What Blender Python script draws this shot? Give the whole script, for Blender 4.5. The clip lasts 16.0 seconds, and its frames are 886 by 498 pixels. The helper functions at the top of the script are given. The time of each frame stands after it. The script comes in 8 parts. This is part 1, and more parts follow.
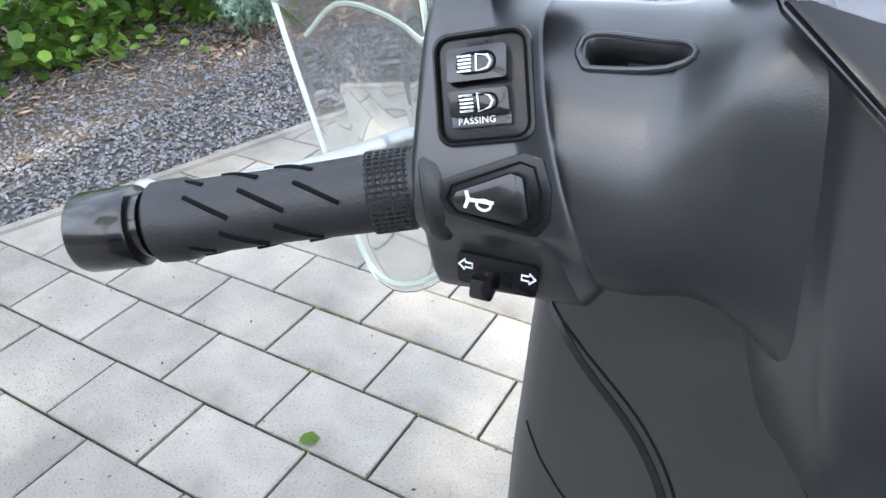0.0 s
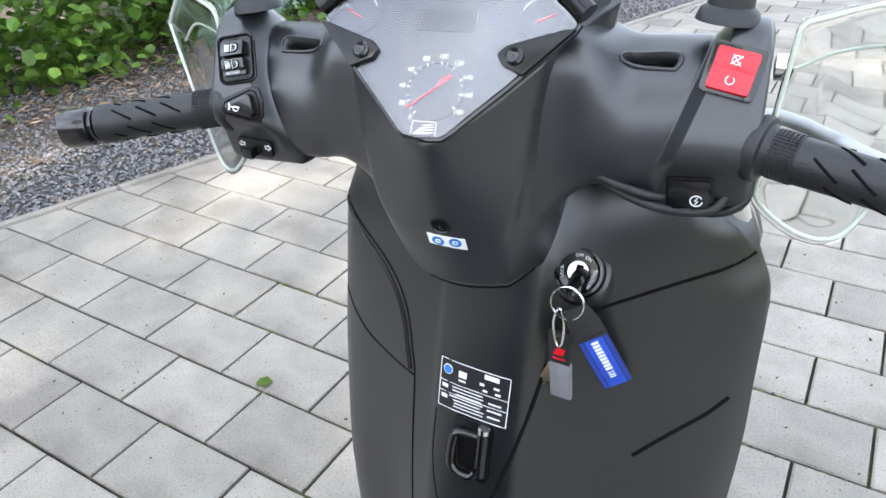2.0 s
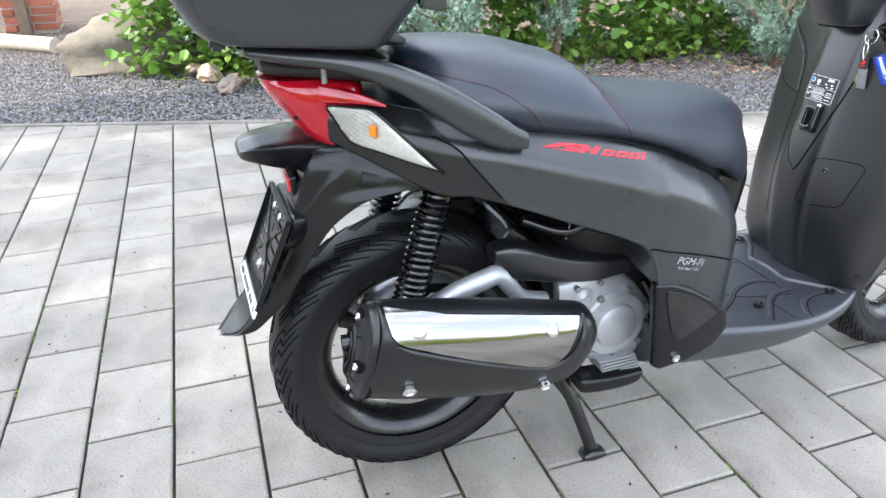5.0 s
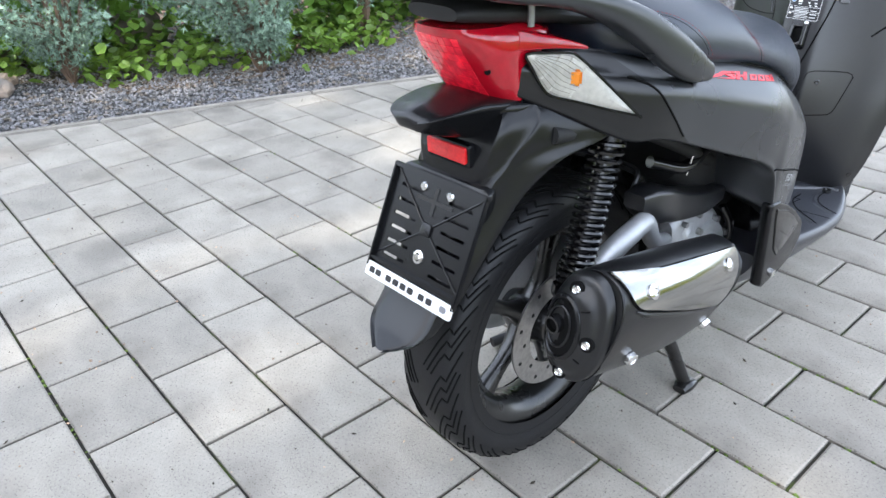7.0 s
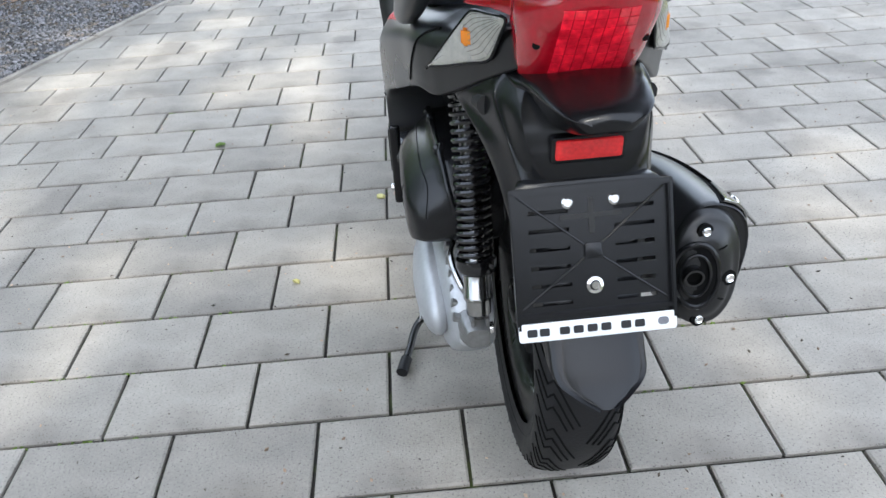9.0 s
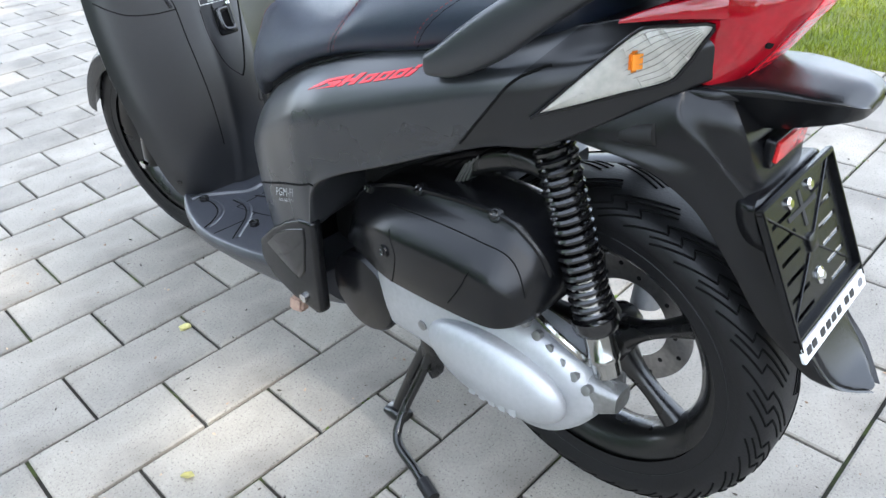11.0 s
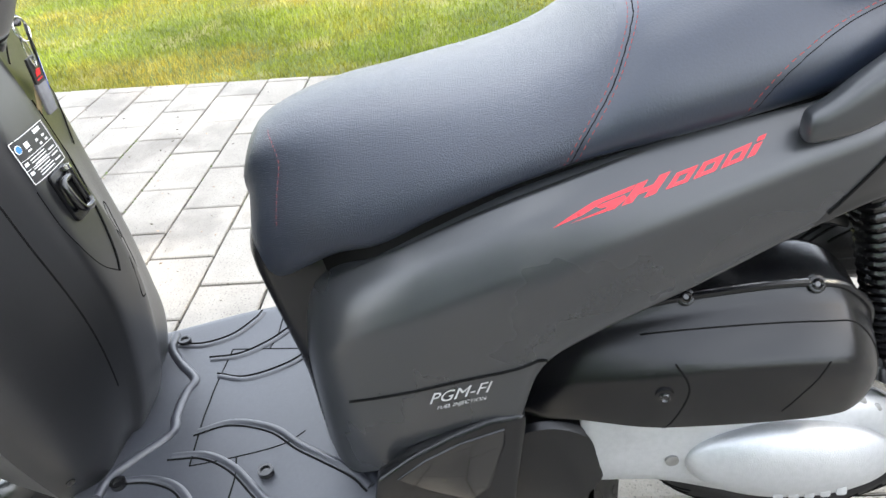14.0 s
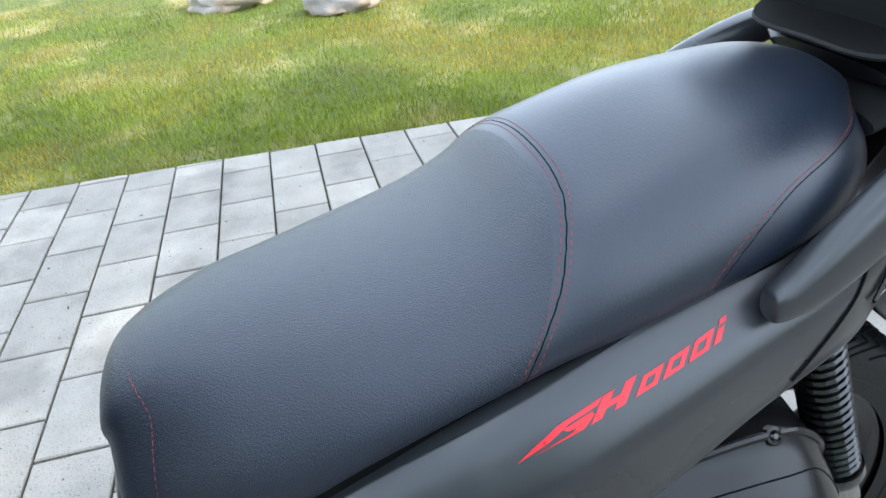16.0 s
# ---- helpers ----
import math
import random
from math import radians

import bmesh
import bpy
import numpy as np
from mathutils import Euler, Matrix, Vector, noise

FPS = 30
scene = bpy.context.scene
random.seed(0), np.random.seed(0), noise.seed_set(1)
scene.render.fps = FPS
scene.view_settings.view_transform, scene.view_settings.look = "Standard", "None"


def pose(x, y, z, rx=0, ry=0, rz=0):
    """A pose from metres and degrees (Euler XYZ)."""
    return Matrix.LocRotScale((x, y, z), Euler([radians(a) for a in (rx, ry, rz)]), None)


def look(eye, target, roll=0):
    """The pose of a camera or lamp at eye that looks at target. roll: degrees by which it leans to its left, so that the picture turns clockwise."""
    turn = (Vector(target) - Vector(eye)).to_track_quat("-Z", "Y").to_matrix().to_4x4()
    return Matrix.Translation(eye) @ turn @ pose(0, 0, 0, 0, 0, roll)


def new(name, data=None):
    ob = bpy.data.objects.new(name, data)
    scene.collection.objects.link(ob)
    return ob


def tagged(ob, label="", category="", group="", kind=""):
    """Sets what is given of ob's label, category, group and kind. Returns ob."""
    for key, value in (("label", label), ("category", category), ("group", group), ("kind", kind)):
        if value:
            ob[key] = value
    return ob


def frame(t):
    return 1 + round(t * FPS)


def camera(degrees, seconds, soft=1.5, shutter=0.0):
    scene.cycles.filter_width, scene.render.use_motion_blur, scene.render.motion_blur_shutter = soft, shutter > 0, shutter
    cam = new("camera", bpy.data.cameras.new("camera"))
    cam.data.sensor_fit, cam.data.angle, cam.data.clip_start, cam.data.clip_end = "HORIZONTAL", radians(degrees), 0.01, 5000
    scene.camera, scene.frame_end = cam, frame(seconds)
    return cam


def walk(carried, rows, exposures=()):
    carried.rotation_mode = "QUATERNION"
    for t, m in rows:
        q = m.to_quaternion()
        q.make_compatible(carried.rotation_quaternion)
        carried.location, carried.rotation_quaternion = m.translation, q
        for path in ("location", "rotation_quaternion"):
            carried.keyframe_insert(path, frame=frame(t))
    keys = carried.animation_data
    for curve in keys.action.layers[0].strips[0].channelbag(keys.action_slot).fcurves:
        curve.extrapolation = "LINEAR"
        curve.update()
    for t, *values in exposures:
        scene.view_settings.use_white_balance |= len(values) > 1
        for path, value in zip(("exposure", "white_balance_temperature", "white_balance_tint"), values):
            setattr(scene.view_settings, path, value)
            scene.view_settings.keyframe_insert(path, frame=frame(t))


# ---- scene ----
cam = camera(63.3, 16.0)

PATH = [
    (0, (-0.084, 0.648, 1.181), (-0.937, 2.081, 0.076), -2.4),
    (0.5, (0.041, 0.647, 1.109), (-0.855, 2.049, 0.0), -2.4),
    (1, (0.115, 0.651, 1.091), (-0.746, 2.043, -0.059), -2.3),
    (1.5, (0.164, 0.59, 1.198), (-0.675, 1.991, 0.043), -2.4),
    (2, (0.248, 0.447, 1.26), (-0.632, 1.902, 0.207), -2.3),
    (2.5, (0.391, 0.3, 1.274), (-0.674, 1.715, 0.344), -2.2),
    (3, (0.591, 0.156, 1.239), (-0.751, 1.357, 0.369), -1.5),
    (3.5, (0.777, -0.033, 1.232), (-0.729, 0.96, 0.369), -0.8),
    (4, (0.982, -0.253, 1.247), (-0.599, 0.595, 0.363), -1.0),
    (4.5, (1.134, -0.366, 1.226), (-0.527, 0.306, 0.339), -1.0),
    (5, (1.258, -0.44, 1.176), (-0.437, 0.139, 0.286), -1.0),
    (5.2, (1.274, -0.463, 1.167), (-0.425, 0.103, 0.275), -1.1),
    (7.3, (0.642, -1.075, 1.106), (-0.51, 0.216, 0.103), -1.7),
    (7.5, (0.546, -1.109, 1.102), (-0.477, 0.264, 0.068), -1.9),
    (8, (0.262, -1.128, 1.093), (-0.371, 0.435, 0.018), -2.4),
    (8.5, (-0.001, -1.14, 1.111), (-0.262, 0.513, 0.017), -2.8),
    (8.7, (-0.092, -1.133, 1.113), (-0.209, 0.537, 0.019), -3.0),
    (10.8, (-0.753, -0.635, 1.087), (0.309, 0.653, -0.013), -4.6),
    (11, (-0.8, -0.573, 1.093), (0.354, 0.647, 0.007), -4.6),
    (11.5, (-0.878, -0.458, 1.113), (0.43, 0.588, 0.02), -5.0),
    (12, (-0.888, -0.316, 1.091), (0.572, 0.526, 0.014), -5.0),
    (12.5, (-0.895, -0.159, 1.081), (0.669, 0.483, 0.013), -5.1),
    (13, (-0.914, 0.005, 1.075), (0.724, 0.426, 0.008), -5.1),
    (13.5, (-0.856, 0.183, 1.082), (0.804, 0.436, -0.005), -5.6),
    (14, (-0.827, 0.367, 1.099), (0.851, 0.486, 0.018), -5.8),
    (14.5, (-0.787, 0.511, 1.143), (0.895, 0.425, 0.065), -6.0),
    (15, (-0.775, 0.5, 1.134), (0.902, 0.328, 0.059), -6.5),
    (15.5, (-0.718, 0.442, 1.173), (0.967, 0.233, 0.115), -6.6),
    (16, (-0.618, 0.42, 1.185), (1.064, 0.09, 0.155), -6.3),
]
walk(cam, [(t, look(eye, target, roll)) for t, eye, target, roll in PATH], exposures=[(0, 1.42, 6260, 10.5), (0.5, 1.42, 6360, 11.5), (1.5, 1.52, 6510, 11.5), (2.5, 1.13, 6430, 10.5), (3, 1.25, 6450, 11.5), (3.5, 1.63, 6650, 12.5), (4, 1.99, 6830, 13), (4.5, 1.78, 6820, 13.5), (5, 1.61, 6520, 11.5), (7.5, 1.29, 6360, 10.5), (8.5, 1.03, 6340, 9.5), (11, 1.55, 6270, 9.5), (12.5, 1.93, 6880, 11.5), (13.5, 1.96, 7090, 12.5), (14, 1.83, 6930, 10.5), (15, 1.42, 6110, 6.5), (16, 1.32, 6100, 6.5)])


# ---- light ----
SUN_DIR = Vector((-0.04, -0.72, 0.69)).normalized()
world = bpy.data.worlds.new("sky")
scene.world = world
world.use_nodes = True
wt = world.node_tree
sky = wt.nodes.new("ShaderNodeTexSky")
sky.sky_type, sky.sun_disc = "NISHITA", False
sky.sun_elevation = math.asin(SUN_DIR.z)
sky.sun_rotation = math.atan2(SUN_DIR.x, SUN_DIR.y)
sky.dust_density = 1.6
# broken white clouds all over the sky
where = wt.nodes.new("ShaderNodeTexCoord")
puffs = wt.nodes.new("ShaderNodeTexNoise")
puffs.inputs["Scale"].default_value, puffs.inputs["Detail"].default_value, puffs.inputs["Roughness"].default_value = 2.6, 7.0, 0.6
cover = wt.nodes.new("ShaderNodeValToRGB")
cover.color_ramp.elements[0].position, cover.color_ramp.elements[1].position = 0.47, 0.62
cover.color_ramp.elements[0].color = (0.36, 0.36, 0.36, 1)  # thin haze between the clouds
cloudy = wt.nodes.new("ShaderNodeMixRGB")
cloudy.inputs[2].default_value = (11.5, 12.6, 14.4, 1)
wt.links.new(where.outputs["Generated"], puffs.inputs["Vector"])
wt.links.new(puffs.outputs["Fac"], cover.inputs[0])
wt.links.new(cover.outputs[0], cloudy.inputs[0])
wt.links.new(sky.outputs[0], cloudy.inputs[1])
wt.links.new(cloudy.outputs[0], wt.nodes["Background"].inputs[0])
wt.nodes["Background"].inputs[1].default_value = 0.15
sun = new("sun", bpy.data.lights.new("sun", "SUN"))
sun.data.energy, sun.data.angle, sun.data.color = 2.6, radians(0.5), (1.0, 0.95, 0.86)
sun.matrix_world = look(SUN_DIR * 30, (0, 0, 0))


PAVE_AT = pose(0.160, -0.029, 0, 0, 0, -0.62)

# ---- materials ----
def mat(name, colour, rough=0.5, metal=0.0, var=0.25, scale=8.0, fine=120.0, bump=0.0, bump_scale=300.0,
        second=None, second_at=0.55, random_tint=0.0, coat=0.0, spec=0.5, island=0.0, rough_var=0.12, specks=0.0, sheen=0.0, thin=0.0):
    """A procedural surface: a base colour broken up at a large and a fine scale, with relief and uneven gloss."""
    m = bpy.data.materials.new(name)
    m.use_nodes = True
    nt = m.node_tree
    b = nt.nodes["Principled BSDF"]
    tc = nt.nodes.new("ShaderNodeTexCoord")

    def noise_at(s, detail=4.0):
        n = nt.nodes.new("ShaderNodeTexNoise")
        n.inputs["Scale"].default_value, n.inputs["Detail"].default_value = s, detail
        nt.links.new(tc.outputs["Object"], n.inputs["Vector"])
        return n

    big, small = noise_at(scale), noise_at(fine, 3.0)
    mix = nt.nodes.new("ShaderNodeMath")
    mix.operation = "MULTIPLY_ADD"
    mix.inputs[1].default_value = 0.65
    half_small = nt.nodes.new("ShaderNodeMath")
    half_small.operation = "MULTIPLY"
    half_small.inputs[1].default_value = 0.35
    nt.links.new(small.outputs["Fac"], half_small.inputs[0])
    nt.links.new(big.outputs["Fac"], mix.inputs[0])
    nt.links.new(half_small.outputs[0], mix.inputs[2])
    ramp = nt.nodes.new("ShaderNodeValToRGB")
    c = Vector(colour)
    lo, hi = c * (1 - var), c * (1 + var)
    ramp.color_ramp.elements[0].position, ramp.color_ramp.elements[1].position = 0.3, 0.7
    ramp.color_ramp.elements[0].color = (*lo, 1)
    ramp.color_ramp.elements[1].color = (*hi, 1)
    nt.links.new(mix.outputs[0], ramp.inputs[0])
    out = ramp.outputs[0]
    if second is not None:
        patch = noise_at(scale * 0.45, 5.0)
        step = nt.nodes.new("ShaderNodeValToRGB")
        step.color_ramp.elements[0].position, step.color_ramp.elements[1].position = second_at - 0.06, second_at + 0.08
        blend = nt.nodes.new("ShaderNodeMixRGB")
        blend.inputs[2].default_value = (*second, 1)
        nt.links.new(patch.outputs["Fac"], step.inputs[0])
        nt.links.new(step.outputs[0], blend.inputs[0])
        nt.links.new(out, blend.inputs[1])
        out = blend.outputs[0]
    if specks:
        dots = noise_at(fine * 1.3, 2.0)
        cut_ = nt.nodes.new("ShaderNodeValToRGB")
        cut_.color_ramp.elements[0].position, cut_.color_ramp.elements[1].position = 0.31, 0.40
        cut_.color_ramp.elements[0].color = (1 - specks, 1 - specks, 1 - specks, 1)
        pits = nt.nodes.new("ShaderNodeMixRGB")
        pits.blend_type, pits.inputs[0].default_value = "MULTIPLY", 1.0
        nt.links.new(dots.outputs["Fac"], cut_.inputs[0])
        nt.links.new(out, pits.inputs[1])
        nt.links.new(cut_.outputs[0], pits.inputs[2])
        out = pits.outputs[0]
    if random_tint or island:
        src = nt.nodes.new("ShaderNodeNewGeometry" if island else "ShaderNodeObjectInfo")
        scale_v = nt.nodes.new("ShaderNodeMapRange")
        amount = island or random_tint
        scale_v.inputs["To Min"].default_value, scale_v.inputs["To Max"].default_value = 1 - amount, 1 + amount
        nt.links.new(src.outputs["Random Per Island" if island else "Random"], scale_v.inputs[0])
        mul = nt.nodes.new("ShaderNodeMixRGB")
        mul.blend_type, mul.inputs[0].default_value = "MULTIPLY", 1.0
        comb = nt.nodes.new("ShaderNodeCombineColor")
        for k in range(3):
            nt.links.new(scale_v.outputs[0], comb.inputs[k])
        nt.links.new(out, mul.inputs[1])
        nt.links.new(comb.outputs[0], mul.inputs[2])
        out = mul.outputs[0]
    nt.links.new(out, b.inputs["Base Color"])
    b.inputs["Metallic"].default_value = metal
    b.inputs["Specular IOR Level"].default_value = spec
    b.inputs["Coat Weight"].default_value = coat
    rr = nt.nodes.new("ShaderNodeMapRange")
    rr.inputs["To Min"].default_value, rr.inputs["To Max"].default_value = max(rough - rough_var, 0.02), min(rough + rough_var, 1)
    nt.links.new(big.outputs["Fac"], rr.inputs[0])
    nt.links.new(rr.outputs[0], b.inputs["Roughness"])
    if sheen:
        b.inputs["Sheen Weight"].default_value, b.inputs["Sheen Roughness"].default_value = sheen, 0.4
    if thin:
        glow = nt.nodes.new("ShaderNodeBsdfTranslucent")
        both_ways = nt.nodes.new("ShaderNodeMixShader")
        both_ways.inputs[0].default_value = thin
        nt.links.new(out, glow.inputs["Color"])
        nt.links.new(b.outputs[0], both_ways.inputs[1])
        nt.links.new(glow.outputs[0], both_ways.inputs[2])
        nt.links.new(both_ways.outputs[0], nt.nodes["Material Output"].inputs["Surface"])
    if bump:
        bn = noise_at(bump_scale, 2.0)
        bp = nt.nodes.new("ShaderNodeBump")
        bp.inputs["Strength"].default_value, bp.inputs["Distance"].default_value = 1.0, bump
        nt.links.new(bn.outputs["Fac"], bp.inputs["Height"])
        nt.links.new(bp.outputs[0], b.inputs["Normal"])
    return m


def glassy(name, colour, rough=0.05, ior=1.45, weight=1.0):
    m = bpy.data.materials.new(name)
    m.use_nodes = True
    b = m.node_tree.nodes["Principled BSDF"]
    b.inputs["Base Color"].default_value = (*colour, 1)
    b.inputs["Roughness"].default_value, b.inputs["IOR"].default_value = rough, ior
    b.inputs["Transmission Weight"].default_value = weight
    return m


M_PLASTIC = mat("black_plastic", (0.0046, 0.0048, 0.0056), 0.25, var=0.3, scale=5, bump=0.00006, bump_scale=1300, rough_var=0.06, spec=0.38)
# weathered grey, lifted further to stand for the sky's sheen
M_COWL = mat("matt_weathered_sheen_plastic", (0.0165, 0.0172, 0.0190), 0.35, var=0.25, scale=5, bump=0.00007, bump_scale=1300, rough_var=0.07, spec=0.85)
M_PAINT = mat("satin_graphite_paint", (0.0225, 0.0240, 0.0264), 0.28, var=0.12, scale=4, fine=500, rough_var=0.05, spec=0.68)
M_SHIELD = mat("satin_black_shield_plastic", (0.0088, 0.0091, 0.0103), 0.32, var=0.25, scale=4, bump=0.00007, bump_scale=1300, rough_var=0.07, spec=0.8)
M_TAIL = mat("satin_black_tail_plastic", (0.0075, 0.0077, 0.0085), 0.30, var=0.2, scale=5, bump=0.00005, bump_scale=1100, rough_var=0.05)
M_DARK = mat("dark_underside", (0.005, 0.005, 0.005), 0.65, var=0.4, scale=12)
# near-black for joints, and to paint the shade in gaps, slots and hollows
M_SEAM = mat("joint_shadow_gap", (0.0025, 0.0025, 0.0025), 0.9, spec=0.15)
M_RUBBER = mat("tyre_rubber", (0.0075, 0.0075, 0.0082), 0.5, spec=0.32, var=0.3, scale=14, bump=0.0004, bump_scale=260)
M_GRIP = mat("grip_rubber", (0.011, 0.011, 0.012), 0.5, var=0.2, scale=20, bump=0.0003, bump_scale=700)
M_RIM = mat("gloss_black_wheel", (0.005, 0.005, 0.005), 0.28, var=0.3, scale=9, coat=0.3)
# black vinyl; the blue in both base colours stands for reflected sky
M_VINYL = mat("seat_vinyl", (0.0075, 0.0122, 0.0235), 0.37, var=0.2, scale=3, fine=300, bump=0.0010, bump_scale=640, rough_var=0.06, sheen=0.02, spec=0.6)
M_VINYL_SMOOTH = mat("smooth_seat_vinyl", (0.0090, 0.0140, 0.0255), 0.35, var=0.2, scale=5, fine=300, bump=0.00022, bump_scale=420, rough_var=0.08, sheen=0.02, spec=0.65)
M_ALU = mat("silver_cast_aluminium", (0.42, 0.43, 0.44), 0.42, metal=0.55, var=0.12, scale=9, bump=0.0003, bump_scale=500)
M_RAW = mat("raw_cast_metal", (0.27, 0.27, 0.265), 0.42, metal=0.8, var=0.3, scale=18, bump=0.0006, bump_scale=250)
M_STEEL = mat("brushed_steel", (0.36, 0.36, 0.35), 0.15, metal=1.0, var=0.08, scale=6, fine=200)
M_CHROME = mat("chrome", (0.75, 0.75, 0.74), 0.12, metal=1.0, var=0.1, scale=30)
M_SPRING = mat("black_spring_enamel", (0.005, 0.005, 0.0055), 0.22, var=0.3, scale=40, coat=0.4)
M_DISC = mat("brake_disc_steel", (0.42, 0.41, 0.40), 0.35, metal=1.0, var=0.25, scale=30)
M_WHITE = mat("white_print", (0.75, 0.75, 0.74), 0.5, var=0.06)
M_BLACKPRINT = mat("black_print", (0.012, 0.012, 0.014), 0.45, var=0.1)
M_BLUEPRINT = mat("blue_print", (0.02, 0.17, 0.50), 0.5, var=0.1)
M_STRAP = mat("blue_woven_strap", (0.012, 0.06, 0.42), 0.75, var=0.2, scale=60, fine=900, bump=0.0004, bump_scale=1200)
M_NAVY = mat("navy_strap_edge", (0.012, 0.016, 0.06), 0.8, var=0.3, scale=90)
M_REDSW = mat("red_switch_plastic", (0.62, 0.02, 0.035), 0.38, var=0.1, scale=30)
M_EMBLEM = mat("red_emblem", (0.58, 0.012, 0.022), 0.3, var=0.08, scale=30)
M_STITCH = mat("red_stitching", (0.22, 0.030, 0.028), 0.8, var=0.2)
M_GREYTAG = mat("grey_fob", (0.16, 0.16, 0.17), 0.6, var=0.2, scale=60)
M_BRASS = mat("key_brass", (0.42, 0.33, 0.2), 0.35, metal=0.9, var=0.2)
M_REDCORE = mat("bright_red_facets", (0.85, 0.012, 0.035), 0.10, var=0.3, scale=60, random_tint=0.18, coat=0.8)
M_REDLENS = mat("red_lens", (0.36, 0.003, 0.012), 0.06, var=0.15, scale=30, coat=0.6, rough_var=0.04)
M_REFL = mat("red_reflector", (0.55, 0.01, 0.012), 0.2, var=0.25, scale=200, coat=0.5)
M_CLEAR = glassy("clear_lens", (0.97, 0.97, 0.96), 0.05, 1.12)
M_GUARD = glassy("clear_guard", (0.96, 0.975, 0.955), 0.04, 1.25)
M_GUARDEDGE = mat("frosted_guard_edge", (0.55, 0.60, 0.52), 0.15, var=0.1, scale=20, spec=0.7)
M_LEATHER = mat("black_leather", (0.016, 0.016, 0.017), 0.38, var=0.25, scale=40, bump=0.0003, bump_scale=900)
M_LENSRIB = mat("frosted_lens_rib", (0.24, 0.23, 0.20), 0.12, var=0.1, scale=60)
# base colour made paler and bluer to paint the sky's sheen on the floor
M_FLOOR = mat("scuffed_sheen_floor_plastic", (0.033, 0.035, 0.042), 0.36, spec=0.8, var=0.25, scale=6, fine=200, bump=0.00022, bump_scale=700, rough_var=0.08)
M_MOSS = mat("joint_moss", (0.085, 0.13, 0.02), 0.9, var=0.4, scale=60, island=0.5)
M_LEAFDRY = mat("pale_yellow", (0.50, 0.46, 0.18), 0.6, var=0.2, scale=60)
M_GREYPRINT = mat("pale_grey_print", (0.38, 0.38, 0.38), 0.5, var=0.1)
M_DIALGLASS = glassy("dial_glass", (0.97, 0.98, 1.0), 0.01, 1.7)
M_AMBER = mat("amber_bulb", (0.85, 0.28, 0.03), 0.25, var=0.1)
M_REFLECTOR = mat("lamp_reflector", (0.48, 0.46, 0.41), 0.34, metal=0.15, var=0.15, scale=60)
M_DIAL = mat("dial_face", (0.022, 0.028, 0.050), 0.5, var=0.2, scale=20)
M_STONE = mat("paver_concrete", (0.268, 0.246, 0.212), 0.9, var=0.22, scale=7, fine=160, bump=0.0015, bump_scale=300, second=(0.19, 0.172, 0.148), second_at=0.58, specks=0.5, random_tint=0.13)
M_STONE_FAR = mat("far_paver_concrete", (0.268, 0.246, 0.212), 0.9, var=0.22, scale=7, fine=160, bump=0.0015, bump_scale=300, second=(0.19, 0.172, 0.148), second_at=0.58, specks=0.5, island=0.13)
M_JOINT = mat("mossy_joint_soil", (0.017, 0.015, 0.011), 0.95, var=0.4, scale=20, second=(0.045, 0.062, 0.012), second_at=0.57, bump=0.002, bump_scale=120)
M_GRAVEL = mat("crushed_grey_gravel", (0.178, 0.174, 0.178), 0.85, var=0.25, scale=30, island=0.5, second=(0.17, 0.14, 0.11), second_at=0.56)
M_GRAVELBED = mat("gravel_bed", (0.07, 0.068, 0.066), 0.95, var=0.4, scale=60, fine=400, bump=0.004, bump_scale=90)
M_SOIL = mat("bark_soil", (0.11, 0.075, 0.05), 0.95, var=0.45, scale=14, bump=0.006, bump_scale=60)
M_CHIP = mat("wood_chips", (0.32, 0.22, 0.15), 0.85, var=0.3, scale=20, island=0.5)
M_LAWN = mat("lawn_soil", (0.07, 0.09, 0.008), 0.95, var=0.35, scale=3, fine=200, second=(0.24, 0.21, 0.08), second_at=0.6, bump=0.006, bump_scale=80)
M_BLADE = mat("grass_blades", (0.165, 0.205, 0.009), 0.55, var=0.4, scale=1.8, fine=30, second=(0.32, 0.255, 0.034), second_at=0.53, island=0.5, thin=0.3)
M_LEAF = mat("green_leaves", (0.128, 0.245, 0.036), 0.45, var=0.25, scale=3, island=0.5, thin=0.35)
M_LEAF_LIGHT = mat("light_green_leaves", (0.165, 0.275, 0.040), 0.5, var=0.25, scale=3, island=0.4, thin=0.35)
M_JUNIPER = mat("blue_green_juniper", (0.175, 0.260, 0.185), 0.6, var=0.3, scale=6, island=0.45)
M_BRANCH = mat("brown_bark", (0.13, 0.085, 0.055), 0.9, var=0.35, scale=20, bump=0.002, bump_scale=80)
M_ROCK = mat("grey_boulder", (0.17, 0.145, 0.11), 0.9, var=0.3, scale=5, fine=60, bump=0.01, bump_scale=18, second=(0.15, 0.135, 0.11), second_at=0.52)
M_ROCK_TAN = mat("tan_fieldstone", (0.40, 0.30, 0.22), 0.9, var=0.3, scale=8, fine=60, bump=0.008, bump_scale=25, second=(0.30, 0.27, 0.24), second_at=0.5, random_tint=0.25)
M_BRICK = mat("red_brick", (0.36, 0.12, 0.07), 0.85, var=0.25, scale=14, bump=0.001, bump_scale=150, random_tint=0.2)
M_MORTAR = mat("mortar", (0.36, 0.33, 0.29), 0.95, var=0.2, scale=30)
M_TIMBER = mat("weathered_timber", (0.20, 0.15, 0.10), 0.85, var=0.3, scale=12, bump=0.001, bump_scale=60)
M_LOG = mat("pale_log", (0.46, 0.40, 0.32), 0.85, var=0.25, scale=15, bump=0.002, bump_scale=60)
